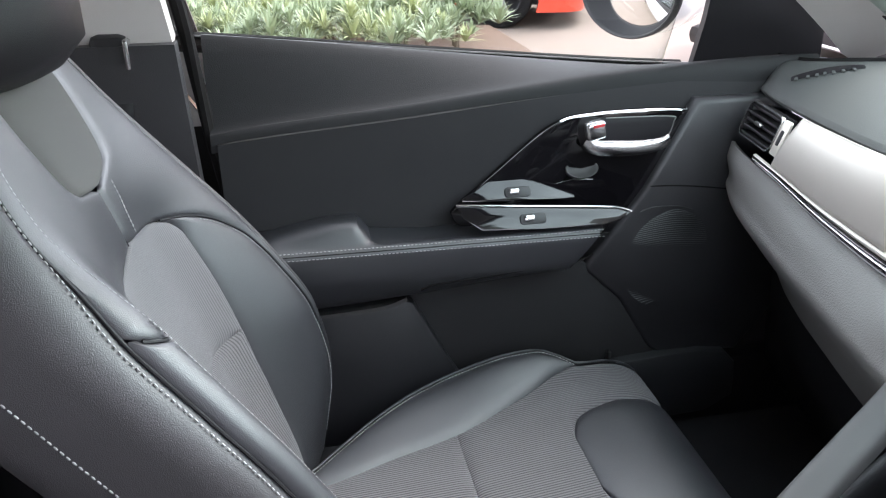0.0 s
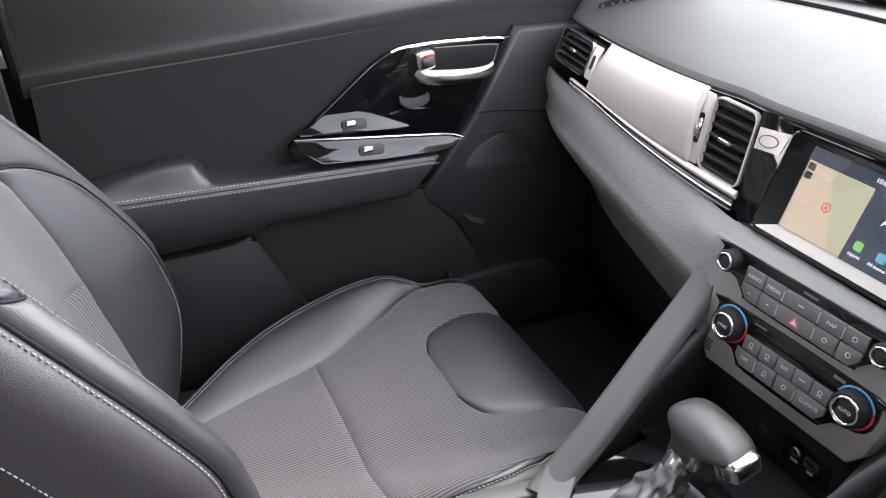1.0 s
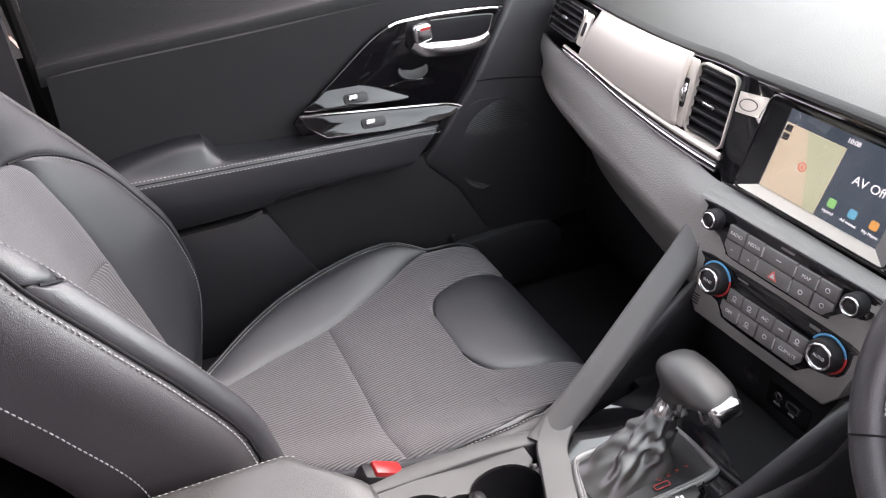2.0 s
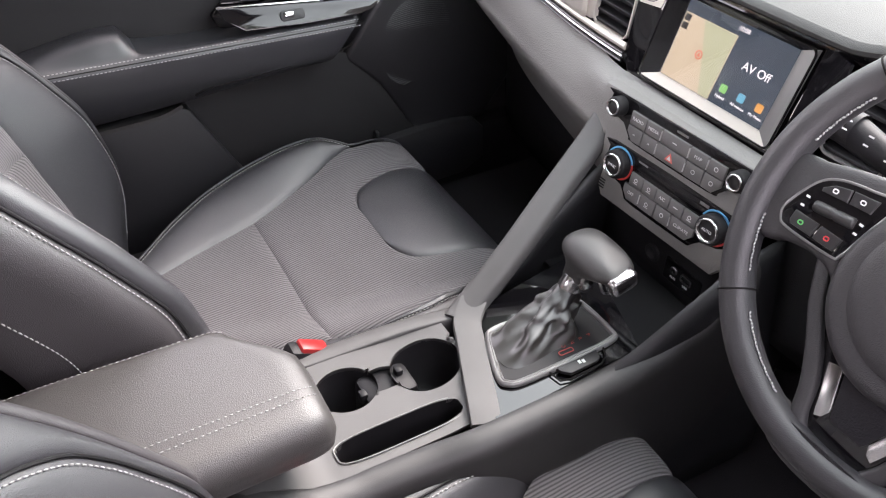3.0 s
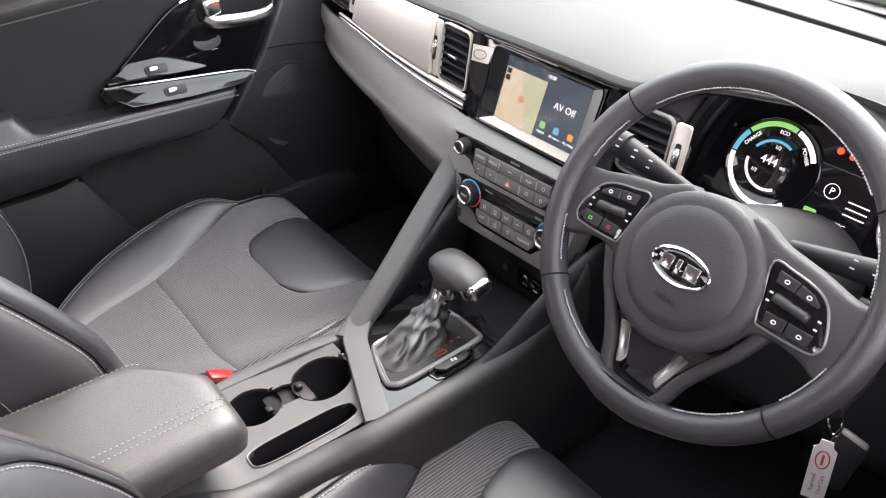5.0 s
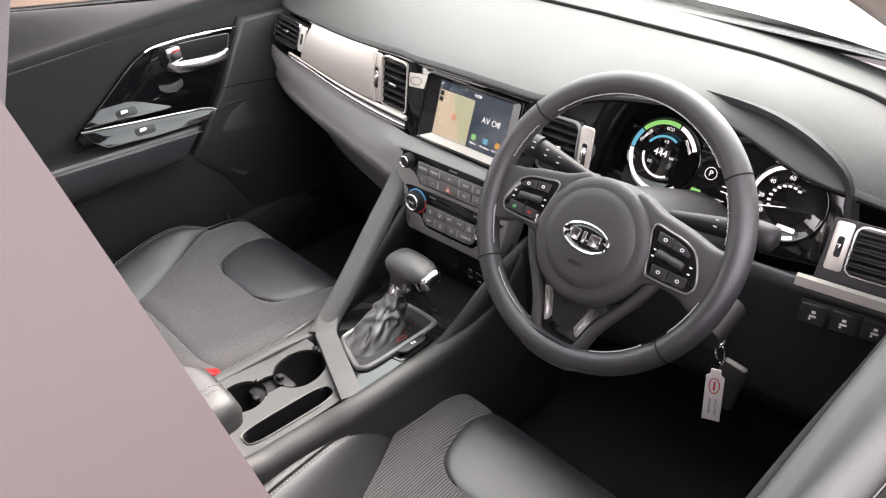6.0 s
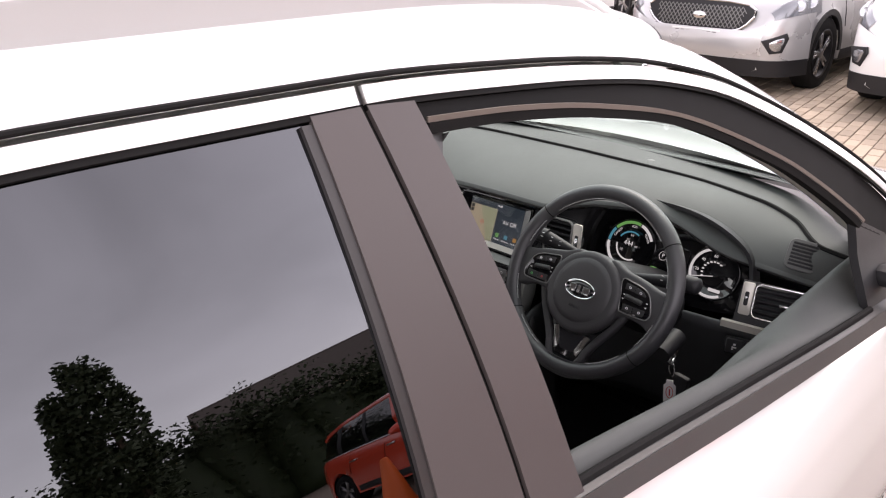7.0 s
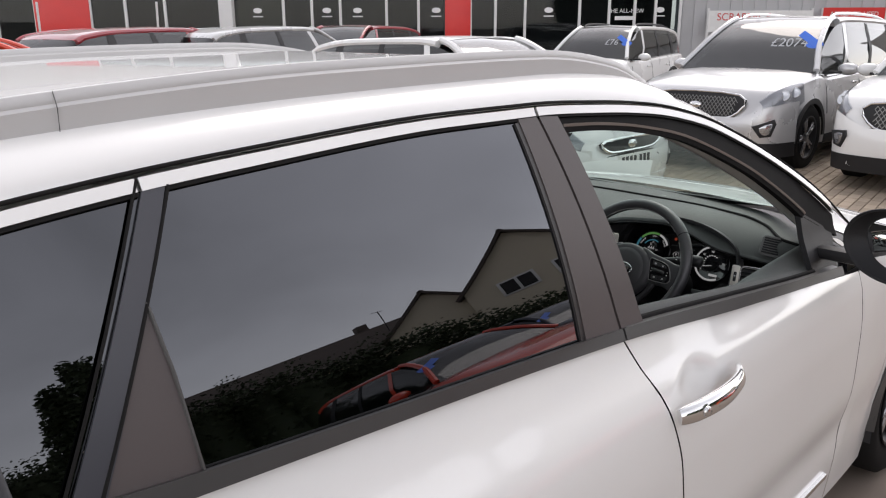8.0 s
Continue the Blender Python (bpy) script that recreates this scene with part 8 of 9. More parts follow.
def parked_car(label, place, heading, paint, L=4.75, W=1.88, H=1.69, suv=True, rails=True, price="", rim=None, chrome_grille=True, spokes=5, stickers=False):
    """A whole parked car: body, glass, roof, lamps, grille, wheels. Built facing +x, then turned."""
    c = thing("parked_car", (0, 0, 0), label, "car", "parked cars")
    R = 0.36 if suv else 0.315
    fa, ra = L / 2 - (0.92 if suv else 0.82), -L / 2 + (0.98 if suv else 0.75)
    k = H / 1.69 if suv else H / 1.48
    zb = table([v * L for v in (-0.5, -0.48, -0.40, 0.0, 0.20, 0.26, 0.40, 0.46, 0.485, 0.5)], [v * k for v in ((0.80, 1.02, 1.12, 1.06, 1.03, 1.06, 0.98, 0.90, 0.80, 0.62) if suv else (0.70, 0.90, 0.98, 0.93, 0.90, 0.93, 0.85, 0.76, 0.66, 0.50))])
    zr = table([v * L for v in (-0.475, -0.45, -0.40, -0.25, 0.0, 0.06, 0.16, 0.265)], [v * H for v in (0.66, 0.80, 0.93, 0.985, 1.0, 0.985, 0.86, 0.625)])
    wf = table([v * L for v in (-0.5, -0.48, -0.38, 0.30, 0.42, 0.47, 0.5)], [0.76, 0.90, 1.0, 1.0, 0.965, 0.89, 0.70])

    def arch(x):
        for a in (fa, ra):
            if abs(x - a) < R * 1.13:
                return R + math.sqrt((R * 1.13) ** 2 - (x - a) ** 2)
        return 0.0

    def lower(u, v):
        x = L * (u - 0.5)
        w, b, lo = W / 2 * wf(x), zb(x), max(0.24 if suv else 0.20, arch(x) * 0.98)
        pts = [(0.90 * w, lo), (0.985 * w, lo + 0.03), (w, max(0.60 * k, lo + 0.05)), (0.985 * w, max(0.78 * b, lo + 0.08)), (0.955 * w, b - 0.05), (0.90 * w, b - 0.005), (0.55 * w, b + 0.025), (0, b + 0.035)]
        q = pts + [(-y, z) for y, z in reversed(pts[:-1])]
        t = v * (len(q) - 1)
        i = min(int(t), len(q) - 2)
        return Vector((x, q[i][0] + (q[i + 1][0] - q[i][0]) * (t - i), q[i][1] + (q[i + 1][1] - q[i][1]) * (t - i)))
    nq = 14
    body = part("body", sheet(lower, 72, nq), paint, c)
    part("underside", box((0, 0, 0.30), (L * 0.9, W * 0.80, 0.16)), PLASTIC_DARK, c)
    x0, x1, rf, rr = -0.47 * L, 0.262 * L, 0.055 * L, -0.42 * L

    def house(x, v, out=0.0):
        w, b, r = W / 2 * wf(x), zb(x), zr(x)
        r = max(r, b + 0.005)
        lean = (r - b) / (H * 0.36)
        pts = [(0.895 * w, b - 0.01), (0.87 * w, b + 0.35 * (r - b)), (0.90 * w - 0.17 * w * min(lean, 1), b + 0.90 * (r - b)), (0.90 * w - 0.26 * w * min(lean, 1), r), (0.0, r + 0.02 * min(lean, 1))]
        q = pts + [(-y, z) for y, z in reversed(pts[:-1])]
        t = v * (len(q) - 1)
        i = min(int(t), len(q) - 2)
        y, z = q[i][0] + (q[i + 1][0] - q[i][0]) * (t - i), q[i][1] + (q[i + 1][1] - q[i][1]) * (t - i)
        return Vector((x, y + math.copysign(out, y), z + (out if z > r - 0.02 else 0)))
    plan = table([0, 0.35, 0.70, 0.89, 0.965, 1.0], [v * L for v in (0.514, 0.513, 0.503, 0.474, 0.430, 0.400)])
    crest_z = table([0, 0.5, 0.62, 0.80, 1.0], [v * k for v in ((0.625, 0.63, 0.66, 0.735, 0.80) if suv else (0.52, 0.525, 0.55, 0.60, 0.66))])

    def bumper(u, v):
        a = abs(u)
        z = (0.34 if suv else 0.28) * k + v * (crest_z(a) - (0.34 if suv else 0.28) * k)
        return Vector((plan(a) + 0.012 - 0.03 * (1 - v) ** 2 - 0.035 * v ** 3, u * (W / 2 + 0.008), z))
    side_v = [0, 0.08, 0.16, 0.25]
    for s in (0, 1):
        vv = side_v if s == 0 else [1 - v for v in reversed(side_v)]
        part("side_glass", sheet(lambda u, v: house(x0 + 0.04 + (x1 - 0.10 - x0) * u, v), 40, 3, vs=vv), CAR_GLASS, body, "dark side glass")
        sg = 1 if s == 0 else -1
        for xa, xb, lean in ((0.075, 0.095, -0.06), (-0.125, -0.105, -0.02), (-0.315, -0.285, 0.0)):
            part("pillar", sheet(lambda u, v: house(L * (xa + (xb - xa) * u + lean * v), (0.26 * v if s == 0 else 1 - 0.26 * v), 0.004), 3, 6), PLASTIC_DARK if xa < 0 else paint, body)
        part("front_pillar", tube([house(rf + (x1 - 0.02 - rf) * i / 12, 0.375 if s == 0 else 0.625, 0.004) for i in range(13)], 0.035, 8), paint, body)
        part("roof_edge", tube([house(rr + (rf - rr) * i / 20, 0.30 if s == 0 else 0.70, 0.0) for i in range(21)], 0.04, 8), paint, body)
        part("window_line", tube([house(x0 + 0.15 + (x1 - 0.25 - x0) * i / 20, 0.0 if s == 0 else 1.0, 0.012) for i in range(21)], 0.012, 6), CHROME_SOFT, body)
        mr = part("door_mirror", lathe([(0, -0.07), (0.07, -0.05), (0.095, 0.0), (0.09, 0.05), (0, 0.055)], Matrix.Translation((0.175 * L, sg * (W / 2 + 0.10), zb(0.17 * L) + 0.07)) @ Matrix.Rotation(radians(-90), 4, "Y") @ Matrix.Diagonal((0.75, 1.25, 1, 1)), 18), paint, body)
        part("mirror_arm", box((0.185 * L, sg * (W / 2 - 0.01), zb(0.17 * L) + 0.03), (0.05, 0.14, 0.03), bevel=0.008), PLASTIC_DARK, mr)
        for xd in (0.215, -0.015, -0.235):
            part("shut_line", tube([lower(xd + 0.5 + 0.02 * t, 2 / nq + (3 / nq) * t if s == 0 else 1 - 2 / nq - (3 / nq) * t) + Vector((0, sg * 0.002, 0)) for t in (0, 0.25, 0.5, 0.75, 1)], 0.004, 5), RUBBER, body)
        for xd in (0.035, -0.20):
            part("door_handle", box((xd * L, sg * (W / 2 * 0.985), zb(0) - 0.14), (0.18, 0.03, 0.03), bevel=0.01), CHROME_SOFT if chrome_grille else paint, body)
        if rails:
            part("roof_rail", tube([house(rr + 0.1 + (rf - 0.15 - rr) * i / 16, 0.385 if s == 0 else 0.615) + Vector((0, 0, 0.05 * math.sin(math.pi * i / 16) ** 0.3)) for i in range(17)], 0.018, 8), PLASTIC_DARK if not chrome_grille else CHROME_SOFT, body)
        part("sill_guard", box((0, sg * W / 2 * 0.965, 0.31 * k), (fa - ra - 2.3 * R, 0.05, 0.13), bevel=0.02), PLASTIC_DARK, body)
        # front lamps and fog lamps on the rounded corners
        def lamp(u, v, s=s, sg=sg):
            q = (2.7 + 2.35 * v * (1 - 0.35 * (1 - u) ** 2)) / nq
            return lower(0.5 + 0.355 + 0.130 * u, q if s == 0 else 1 - q) + Vector((0.008, sg * 0.008, 0.004))
        part("headlamp_back", sheet(lambda u, v: lamp(u, 0.04 + 0.92 * v) + Vector((-0.004, -sg * 0.003, 0)), 14, 6), LAMP_BOWL, body, "grey lamp bowl")
        part("headlamp", sheet(lamp, 14, 6), CLEAR_LAMP, body, "clear swept-back headlamp")
        for u in (0.34, 0.66):
            part("headlamp_lens", lathe([(0.050, -0.012), (0.056, 0.004), (0.048, 0.006), (0.030, 0.0), (0, 0.003)], axes(lamp(u, 0.5), (-0.5 * sg, 1, 0), (-0.25, 0, 1)), 18), LAMP, body, "bright round lamp reflector")
        fp = bumper(sg * 0.82, 0.42)
        fm = axes(fp + Vector((-0.012, -sg * 0.008, 0)), bumper(sg * 0.82 + 0.04, 0.42) - bumper(sg * 0.82 - 0.04, 0.42), bumper(sg * 0.82, 0.55) - bumper(sg * 0.82, 0.3))
        part("fog_surround", prism(smooth_line([(-0.13, 0.05), (0.11, 0.10), (0.13, 0.05), (0.07, -0.08), (-0.05, -0.08)], 1, True), 0.022, fm, 0.008), PLASTIC_DARK, body, "black fog-lamp recess")
        part("fog_lamp", prism(smooth_line([(-0.06, 0.03), (0.07, 0.065), (0.085, 0.03), (0.045, -0.055), (-0.03, -0.05)], 2, True), 0.026, fm, 0.010), LAMP, body, "clear fog lamp")
    part("roof", sheet(lambda u, v: house(rr + (rf - rr) * u, v, 0.003), 24, 8, vs=[0.27 + 0.46 * i / 8 for i in range(9)]), paint, body)
    part("windscreen", sheet(lambda u, v: house(rf + (x1 - rf) * u, v), 14, 8, vs=[0.36 + 0.28 * i / 8 for i in range(9)]), CAR_GLASS, body, "dark reflecting windscreen")
    part("rear_glass", sheet(lambda u, v: house(x0 + (rr - x0) * u, v), 8, 8, vs=[0.30 + 0.40 * i / 8 for i in range(9)]), CAR_GLASS, body)
    part("cabin", sheet(lambda u, v: house(x0 + 0.25 + (x1 - 0.35 - x0) * u, v) * 0.93 + Vector((0, 0, 0.0)), 20, 8), PLASTIC_DARK, body)
    # grille, plate and bumper
    nose = L / 2
    G = axes((nose - 0.030, 0, (0.735 if suv else 0.60) * k), (0, 1, 0), (-0.12, 0, 1))
    gw, gh = (1.0, 0.25) if suv else (0.80, 0.10)
    gr = part("grille", prism(smooth_line([(-gw / 2, gh * 0.5), (gw / 2, gh * 0.5), (gw * 0.44, -gh * 0.42), (0, -gh * 0.55), (-gw * 0.44, -gh * 0.42)], 4, True), 0.035, G, 0.006), PLASTIC_DARK, body, "black mesh grille")
    if suv:
        bars = []
        for j in range(8):
            for i in range(22):
                gx, gy = -gw * 0.462 + gw * 0.044 * (i + 0.5 * (j % 2)), -gh * 0.42 + gh * 0.118 * j
                for q in (-1, 1):
                    nx, ny = gx + q * gw * 0.022, gy + gh * 0.118
                    if abs(nx) < gw * (0.455 + 0.06 * ny / gh) and ny < gh * 0.46:
                        bars.append(box((0, 0, 0), (math.hypot(nx - gx, ny - gy), 0.006, 0.008), G @ Matrix.Translation(((gx + nx) / 2, (gy + ny) / 2, 0.036)) @ Matrix.Rotation(math.atan2(ny - gy, nx - gx), 4, "Z")))
        part("grille_mesh", joined(*bars), SATIN_DARK if chrome_grille else PLASTIC_DARK, gr, "dull silver grille lattice")
    part("grille_rim", sweep(ring(0.012, 6), [G @ Vector((a, b, 0.036)) for a, b in smooth_line([(-gw / 2, gh * 0.5), (gw / 2, gh * 0.5), (gw * 0.44, -gh * 0.42), (0, -gh * 0.55), (-gw * 0.44, -gh * 0.42)], 4, True)], True), CHROME, gr, "chrome grille rim")
    part("maker_badge", lathe([(0, 0.05), (0.06, 0.048), (0.068, 0.04)], G @ Matrix.Diagonal((1, 0.55, 1, 1)), 24), CHROME, gr, "plain chrome oval")
    bu = [-1 + 2 * i / 60 for i in range(61)]
    part("front_bumper", sheet(lambda u, v: bumper(2 * u - 1, v), 60, 12), paint, body, "painted front bumper")
    part("lower_bumper", sheet(lambda u, v: bumper(2 * u - 1, 0.0) + Vector((0.012 - 0.03 * (1 - v), 0, ((0.20 + 0.16 * v) if suv else (0.17 + 0.13 * v)) * k - bumper(2 * u - 1, 0.0).z)), 40, 5, thick=0.03), PLASTIC_DARK if suv else paint, body, "lower bumper")
    part("lower_intake", prism(rounded(W * 0.48, 0.10, 0.03), 0.03, axes((nose + 0.012, 0, 0.44 * k), (0, 1, 0), (-0.05, 0, 1)), 0.008), PLASTIC_DARK, body, "black lower air intake")
    NP = axes((nose + 0.045, 0, (0.555 if suv else 0.47) * k), (0, 1, 0), (-0.05, 0, 1))
    pl = part("number_plate", prism(rounded(0.52, 0.112, 0.01), 0.008, NP, 0.002), PLATE, body, "white number plate with plain dark bars")
    part("plate_bars", joined(*[box((-0.20 + 0.062 * i + (0.03 if i > 3 else 0), 0, 0.0095), (0.040, 0.072, 0.002), NP) for i in range(7)]), PLASTIC_DARK, pl)
    if price or stickers:
        px = 0.165 * L
        wm = axes(house(px, 0.46) + Vector((0.02, 0, 0.02)), (0, 1, 0), (-0.62, 0, 0.78))
        if price:
            part("price", words(price, 0.175, wm @ Matrix.Translation((0.15, -0.12, 0.02))), CHALK, body, "white price digits on the windscreen")
        part("sticker", box((0.34, 0.16, 0.02), (0.30, 0.09, 0.004), wm @ Matrix.Rotation(radians(-35), 4, "Z")), STICKER, body, "blue sales sticker")
        part("sticker", lathe([(0, 0.02), (0.10, 0.018)], wm @ Matrix.Translation((0.45, -0.14, 0)) @ Matrix.Diagonal((1, 0.55, 1, 1)), 20), STICKER, body, "blue oval sales sticker")
    for s in (-1, 1):
        for a in (fa, ra):
            wheel_parts(c, (a, s * (W / 2 - 0.115), R), R, s, 0.21, spokes, rim)
            part("arch_liner", sheet(lambda u, v, a=a, s=s: Vector((a + R * 1.12 * math.cos(math.pi * u), s * (W / 2 - 0.32 + 0.30 * v), R + R * 1.12 * math.sin(math.pi * u))), 18, 2), PLASTIC_DARK, body, "black wheel-arch liner")
            if suv:
                part("arch_trim", sweep([(-0.01, -0.03), (0.01, -0.03), (0.01, 0.03), (-0.01, 0.03)], [Vector((a + R * 1.14 * math.cos(q), s * (W / 2 * wf(a) * 0.992), R + R * 1.14 * math.sin(q))) for q in [math.pi * i / 18 for i in range(19)]]), PLASTIC_DARK, body, "black arch edge")
    c.location = place
    c.rotation_euler = (0, 0, radians(heading))
    return c


NAVY_PAINT = base_mat("dark_blue_paint", (0.012, 0.016, 0.030), 0.2, 0.2, 0.5, 0.6)
parked_car("silver sport utility car with black mesh grille and price on screen", (9.45, 2.75, 0), 180, SILVER_PAINT, 4.78, 1.89, 1.69, True, True, "\u00a32074")
parked_car("white sport utility car with clear lamps beside a silver one", (9.35, 0.42, 0), 180, WHITE_PAINT, 4.7, 1.88, 1.70, True, False)
parked_car("small white hatchback parked side-on, showing its nose", (4.75, 4.15, 0), -90, WHITE_PAINT, 4.05, 1.72, 1.47, False, False)
parked_car("white estate car with black roof rails and price on screen", (12.4, 7.4, 0), 190, WHITE_PAINT, 4.3, 1.75, 1.58, True, True, "\u00a376", chrome_grille=False)
parked_car("orange-red hatchback standing beside a planting bed", (1.36, 8.6, 0), -22, RED_PAINT, 4.25, 1.78, 1.45, False, False)
parked_car("dark red hatchback in a row of parked cars", (9.2, 11.6, 0), 200, DARKRED_PAINT, 4.2, 1.77, 1.60, False, False)
parked_car("dark red saloon with its roof showing above a white car", (4.55, 10.75, 0), 15, DARKRED_PAINT, 4.4, 1.78, 1.57, False, False)
parked_car("pale grey saloon with its roof showing behind a white one", (6.6, 10.4, 0), 10, GREY_PAINT, 4.5, 1.78, 1.58, False, False)
parked_car("white hatchback far off in front of the showroom", (-0.9, 11.0, 0), 20, WHITE_PAINT, 4.1, 1.74, 1.55, False, False)
parked_car("orange-red hatchback seen mirrored in the rear window", (3.98, -6.16, 0), 97.6, RED_PAINT, 4.2, 1.70, 1.52, False, False, stickers=True)
parked_car("dark blue hatchback beside an orange-red one, seen mirrored", (6.5, -6.9, 0), 97.6, NAVY_PAINT, 4.3, 1.76, 1.56, False, False, stickers=True)

# showroom front
FD = Vector((0.7071, -0.7071, 0))
FN = Vector((-0.7071, -0.7071, 0))
FO = Vector((-1.195, -1.511, 0)) - FN * 24.0
ALU = grained("white_aluminium", (0.62, 0.62, 0.62), (0.68, 0.68, 0.67), 0.4, 900, 0.05, 3)
REDPANEL = grained("red_cladding", (0.58, 0.02, 0.02), (0.64, 0.03, 0.025), 0.35, 900, 0.03, 3)
CONCRETE = grained("pale_concrete", (0.40, 0.39, 0.37), (0.48, 0.47, 0.45), 0.85, 40, 0.3, 3)
BEIGE = grained("beige_poster", (0.34, 0.29, 0.21), (0.38, 0.33, 0.24), 0.6, 40, 0.05, 3)
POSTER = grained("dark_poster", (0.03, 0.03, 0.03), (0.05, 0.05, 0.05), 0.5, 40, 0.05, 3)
show = thing("showroom", FO, "glass-fronted car showroom with white mullions and red panels", "building")
SF = axes(FO, FD, (0, 0, 1))
K = 24.0 / 1373.0
def at(px):
    return (px - 784) * K
part("wall", box((0, 4.6, -0.35), (60, 2.8, 0.5), SF), CONCRETE, show, "pale concrete wall above the glass")
# back wall coloured near black so the room behind the glass looks unlit
part("back_wall", box((at(560), 1.6, -5.0), (24, 3.2, 0.2), SF), POSTER, show, "near-black back wall standing for the dim showroom interior")
part("shop_floor", box((at(560), 0.03, -2.5), (24, 0.06, 5), SF), CONCRETE, show)
part("plinth", box((at(560), 0.12, 0), (24, 0.24, 0.2), SF), CONCRETE, show)
edges = [-60, 25, 92, 185, 245, 312, 405, 428, 512, 560, 608, 686, 740, 785, 828, 870, 920, 1012, 1062, 1105, 1140, 1182]
for a, b in zip(edges, edges[1:]):
    if (a, b) in ((92, 185), (785, 828)):
        part("red_panel", box((at((a + b) / 2), 1.7, 0.05), (at(b) - at(a), 3.2, 0.12), SF, 0.01), REDPANEL, show, "flat red cladding panel")
    elif (a, b) == (405, 428):
        part("column", box((at((a + b) / 2), 1.7, 0.08), (at(b) - at(a), 3.3, 0.3), SF, 0.02), ALU, show, "broad white column")
    else:
        w = at(b) - at(a)
        pane = part("pane", box((at((a + b) / 2), 1.72, 0), (w - 0.06, 2.95, 0.012), SF), SHOP_GLASS, show, "showroom window pane")
        pane.visible_shadow = False
for e in edges:
    if e not in (405, 428, 785):
        part("mullion", box((at(e), 1.7, 0.03), (0.075, 3.2, 0.10), SF, 0.01), ALU, show, "white aluminium mullion")
for a, b, m in ((430, 510, BEIGE), (560, 606, POSTER), (870, 1010, POSTER), (690, 738, POSTER), (1065, 1138, POSTER)):
    part("poster", box((at((a + b) / 2), 1.55, -0.08), (at(b) - at(a) - 0.12, 2.3, 0.02), SF), m, show, "large plain poster behind glass")
for px in (468, 585, 637, 770, 960, 1148):
    part("poster_mark", lathe([(0, 0.02), (0.13, 0.018)], SF @ Matrix.Translation((at(px), 2.05, 0.01)) @ Matrix.Diagonal((1, 0.6, 1, 1)), 20), WHITE_MARK, show, "plain white oval")
    part("poster_bar", box((at(px), 1.88, 0.02), (0.30, 0.03, 0.01), SF), WHITE_MARK, show)
part("window_words", joined(words("THE ALL-NEW", 0.17, SF @ Matrix.Translation((at(1090), 2.02, 0.02))), box((at(1090), 1.82, 0.02), (0.62, 0.11, 0.006), SF)), WHITE_MARK, show, "white lettering on the glass")

# corrugated side building and banners
shed = thing("workshop_wall", FO + FD * 9, "grey corrugated workshop wall beside the showroom", "building")
part("cladding", joined(*[box((at(1185) + 0.18 * i + 0.09, 2.0, -0.6 + (0.03 if i % 2 else 0)), (0.18, 4.0, 0.08), SF) for i in range(90)]), grained("grey_cladding", (0.42, 0.42, 0.43), (0.48, 0.48, 0.49), 0.5, 200, 0.05, 2), shed, "grey ribbed cladding")
for x0, x1, mat, txt, ink, y in ((1235, 1412, WHITE_PAINT, "SCRAPPAGE", RED_MARK, 1.72), (1430, 1535, REDPANEL, "APPROVED USED", WHITE_MARK, 1.80), (1536, 1640, WHITE_PAINT, "", PLASTIC_DARK, 1.80)):
    bn = thing("banner", FO + FD * at((x0 + x1) / 2) + Vector((0, 0, 0)), "printed vinyl banner fixed along the fence", "banner", "banners")
    w = at(x1) - at(x0)
    part("cloth", box((at((x0 + x1) / 2), y, -0.20), (w, 0.62, 0.02), SF), mat, bn)
    if txt:
        part("lettering", words(txt, 0.30 if len(txt) < 10 else 0.19, SF @ Matrix.Translation((at((x0 + x1) / 2) - (0.5 if len(txt) < 10 else 0), y + 0.12, -0.18))), ink, bn)
        part("small_print", joined(*[box((at((x0 + x1) / 2) - 0.2, y - 0.10 - 0.10 * i, -0.185), (w * 0.55, 0.04, 0.006), SF) for i in range(2)]), ink, bn)
    else:
        part("small_print", joined(*[box((at((x0 + x1) / 2), y + 0.12 - 0.14 * i, -0.185), (w * 0.7, 0.06, 0.006), SF) for i in range(3)]), ink, bn)
    for px in (x0, x1):
        part("post", box((at(px), 1.05, -0.24), (0.06, 2.1, 0.06), SF), ALU, bn)

# barrier posts with a rope in front of the glass
for px in (108, 304):
    bp = thing("barrier_post", FO + FD * at(px) * 0.6 - FN * -10, "thin white leaning barrier post", "post", "barrier posts")
    b = bp.location
    part("pole", tube([b, b + Vector((0.05, 0, 1.1)), b + Vector((0.02, -0.12, 2.0))], 0.02, 8), ALU, bp)

# ---- planting bed beyond the passenger window ----
LEAF = grained("grey_green_leaf", (0.20, 0.25, 0.15), (0.30, 0.35, 0.21), 0.6, 60, 0.2, 6)
LEAF2 = grained("yellow_green_leaf", (0.28, 0.32, 0.15), (0.36, 0.39, 0.20), 0.6, 60, 0.2, 6)
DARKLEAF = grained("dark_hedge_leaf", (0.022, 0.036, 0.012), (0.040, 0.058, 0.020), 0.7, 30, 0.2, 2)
BARK = grained("brown_bark", (0.10, 0.075, 0.05), (0.16, 0.12, 0.085), 0.9, 30, 0.8, 6)
solo("planting_bed", box((0.1, 5.7, 0.03), (4.0, 2.8, 0.10), bevel=0.03), SOIL, "brown bark-covered planting bed", "soil", kind="structure")
rnd = random.Random(4)


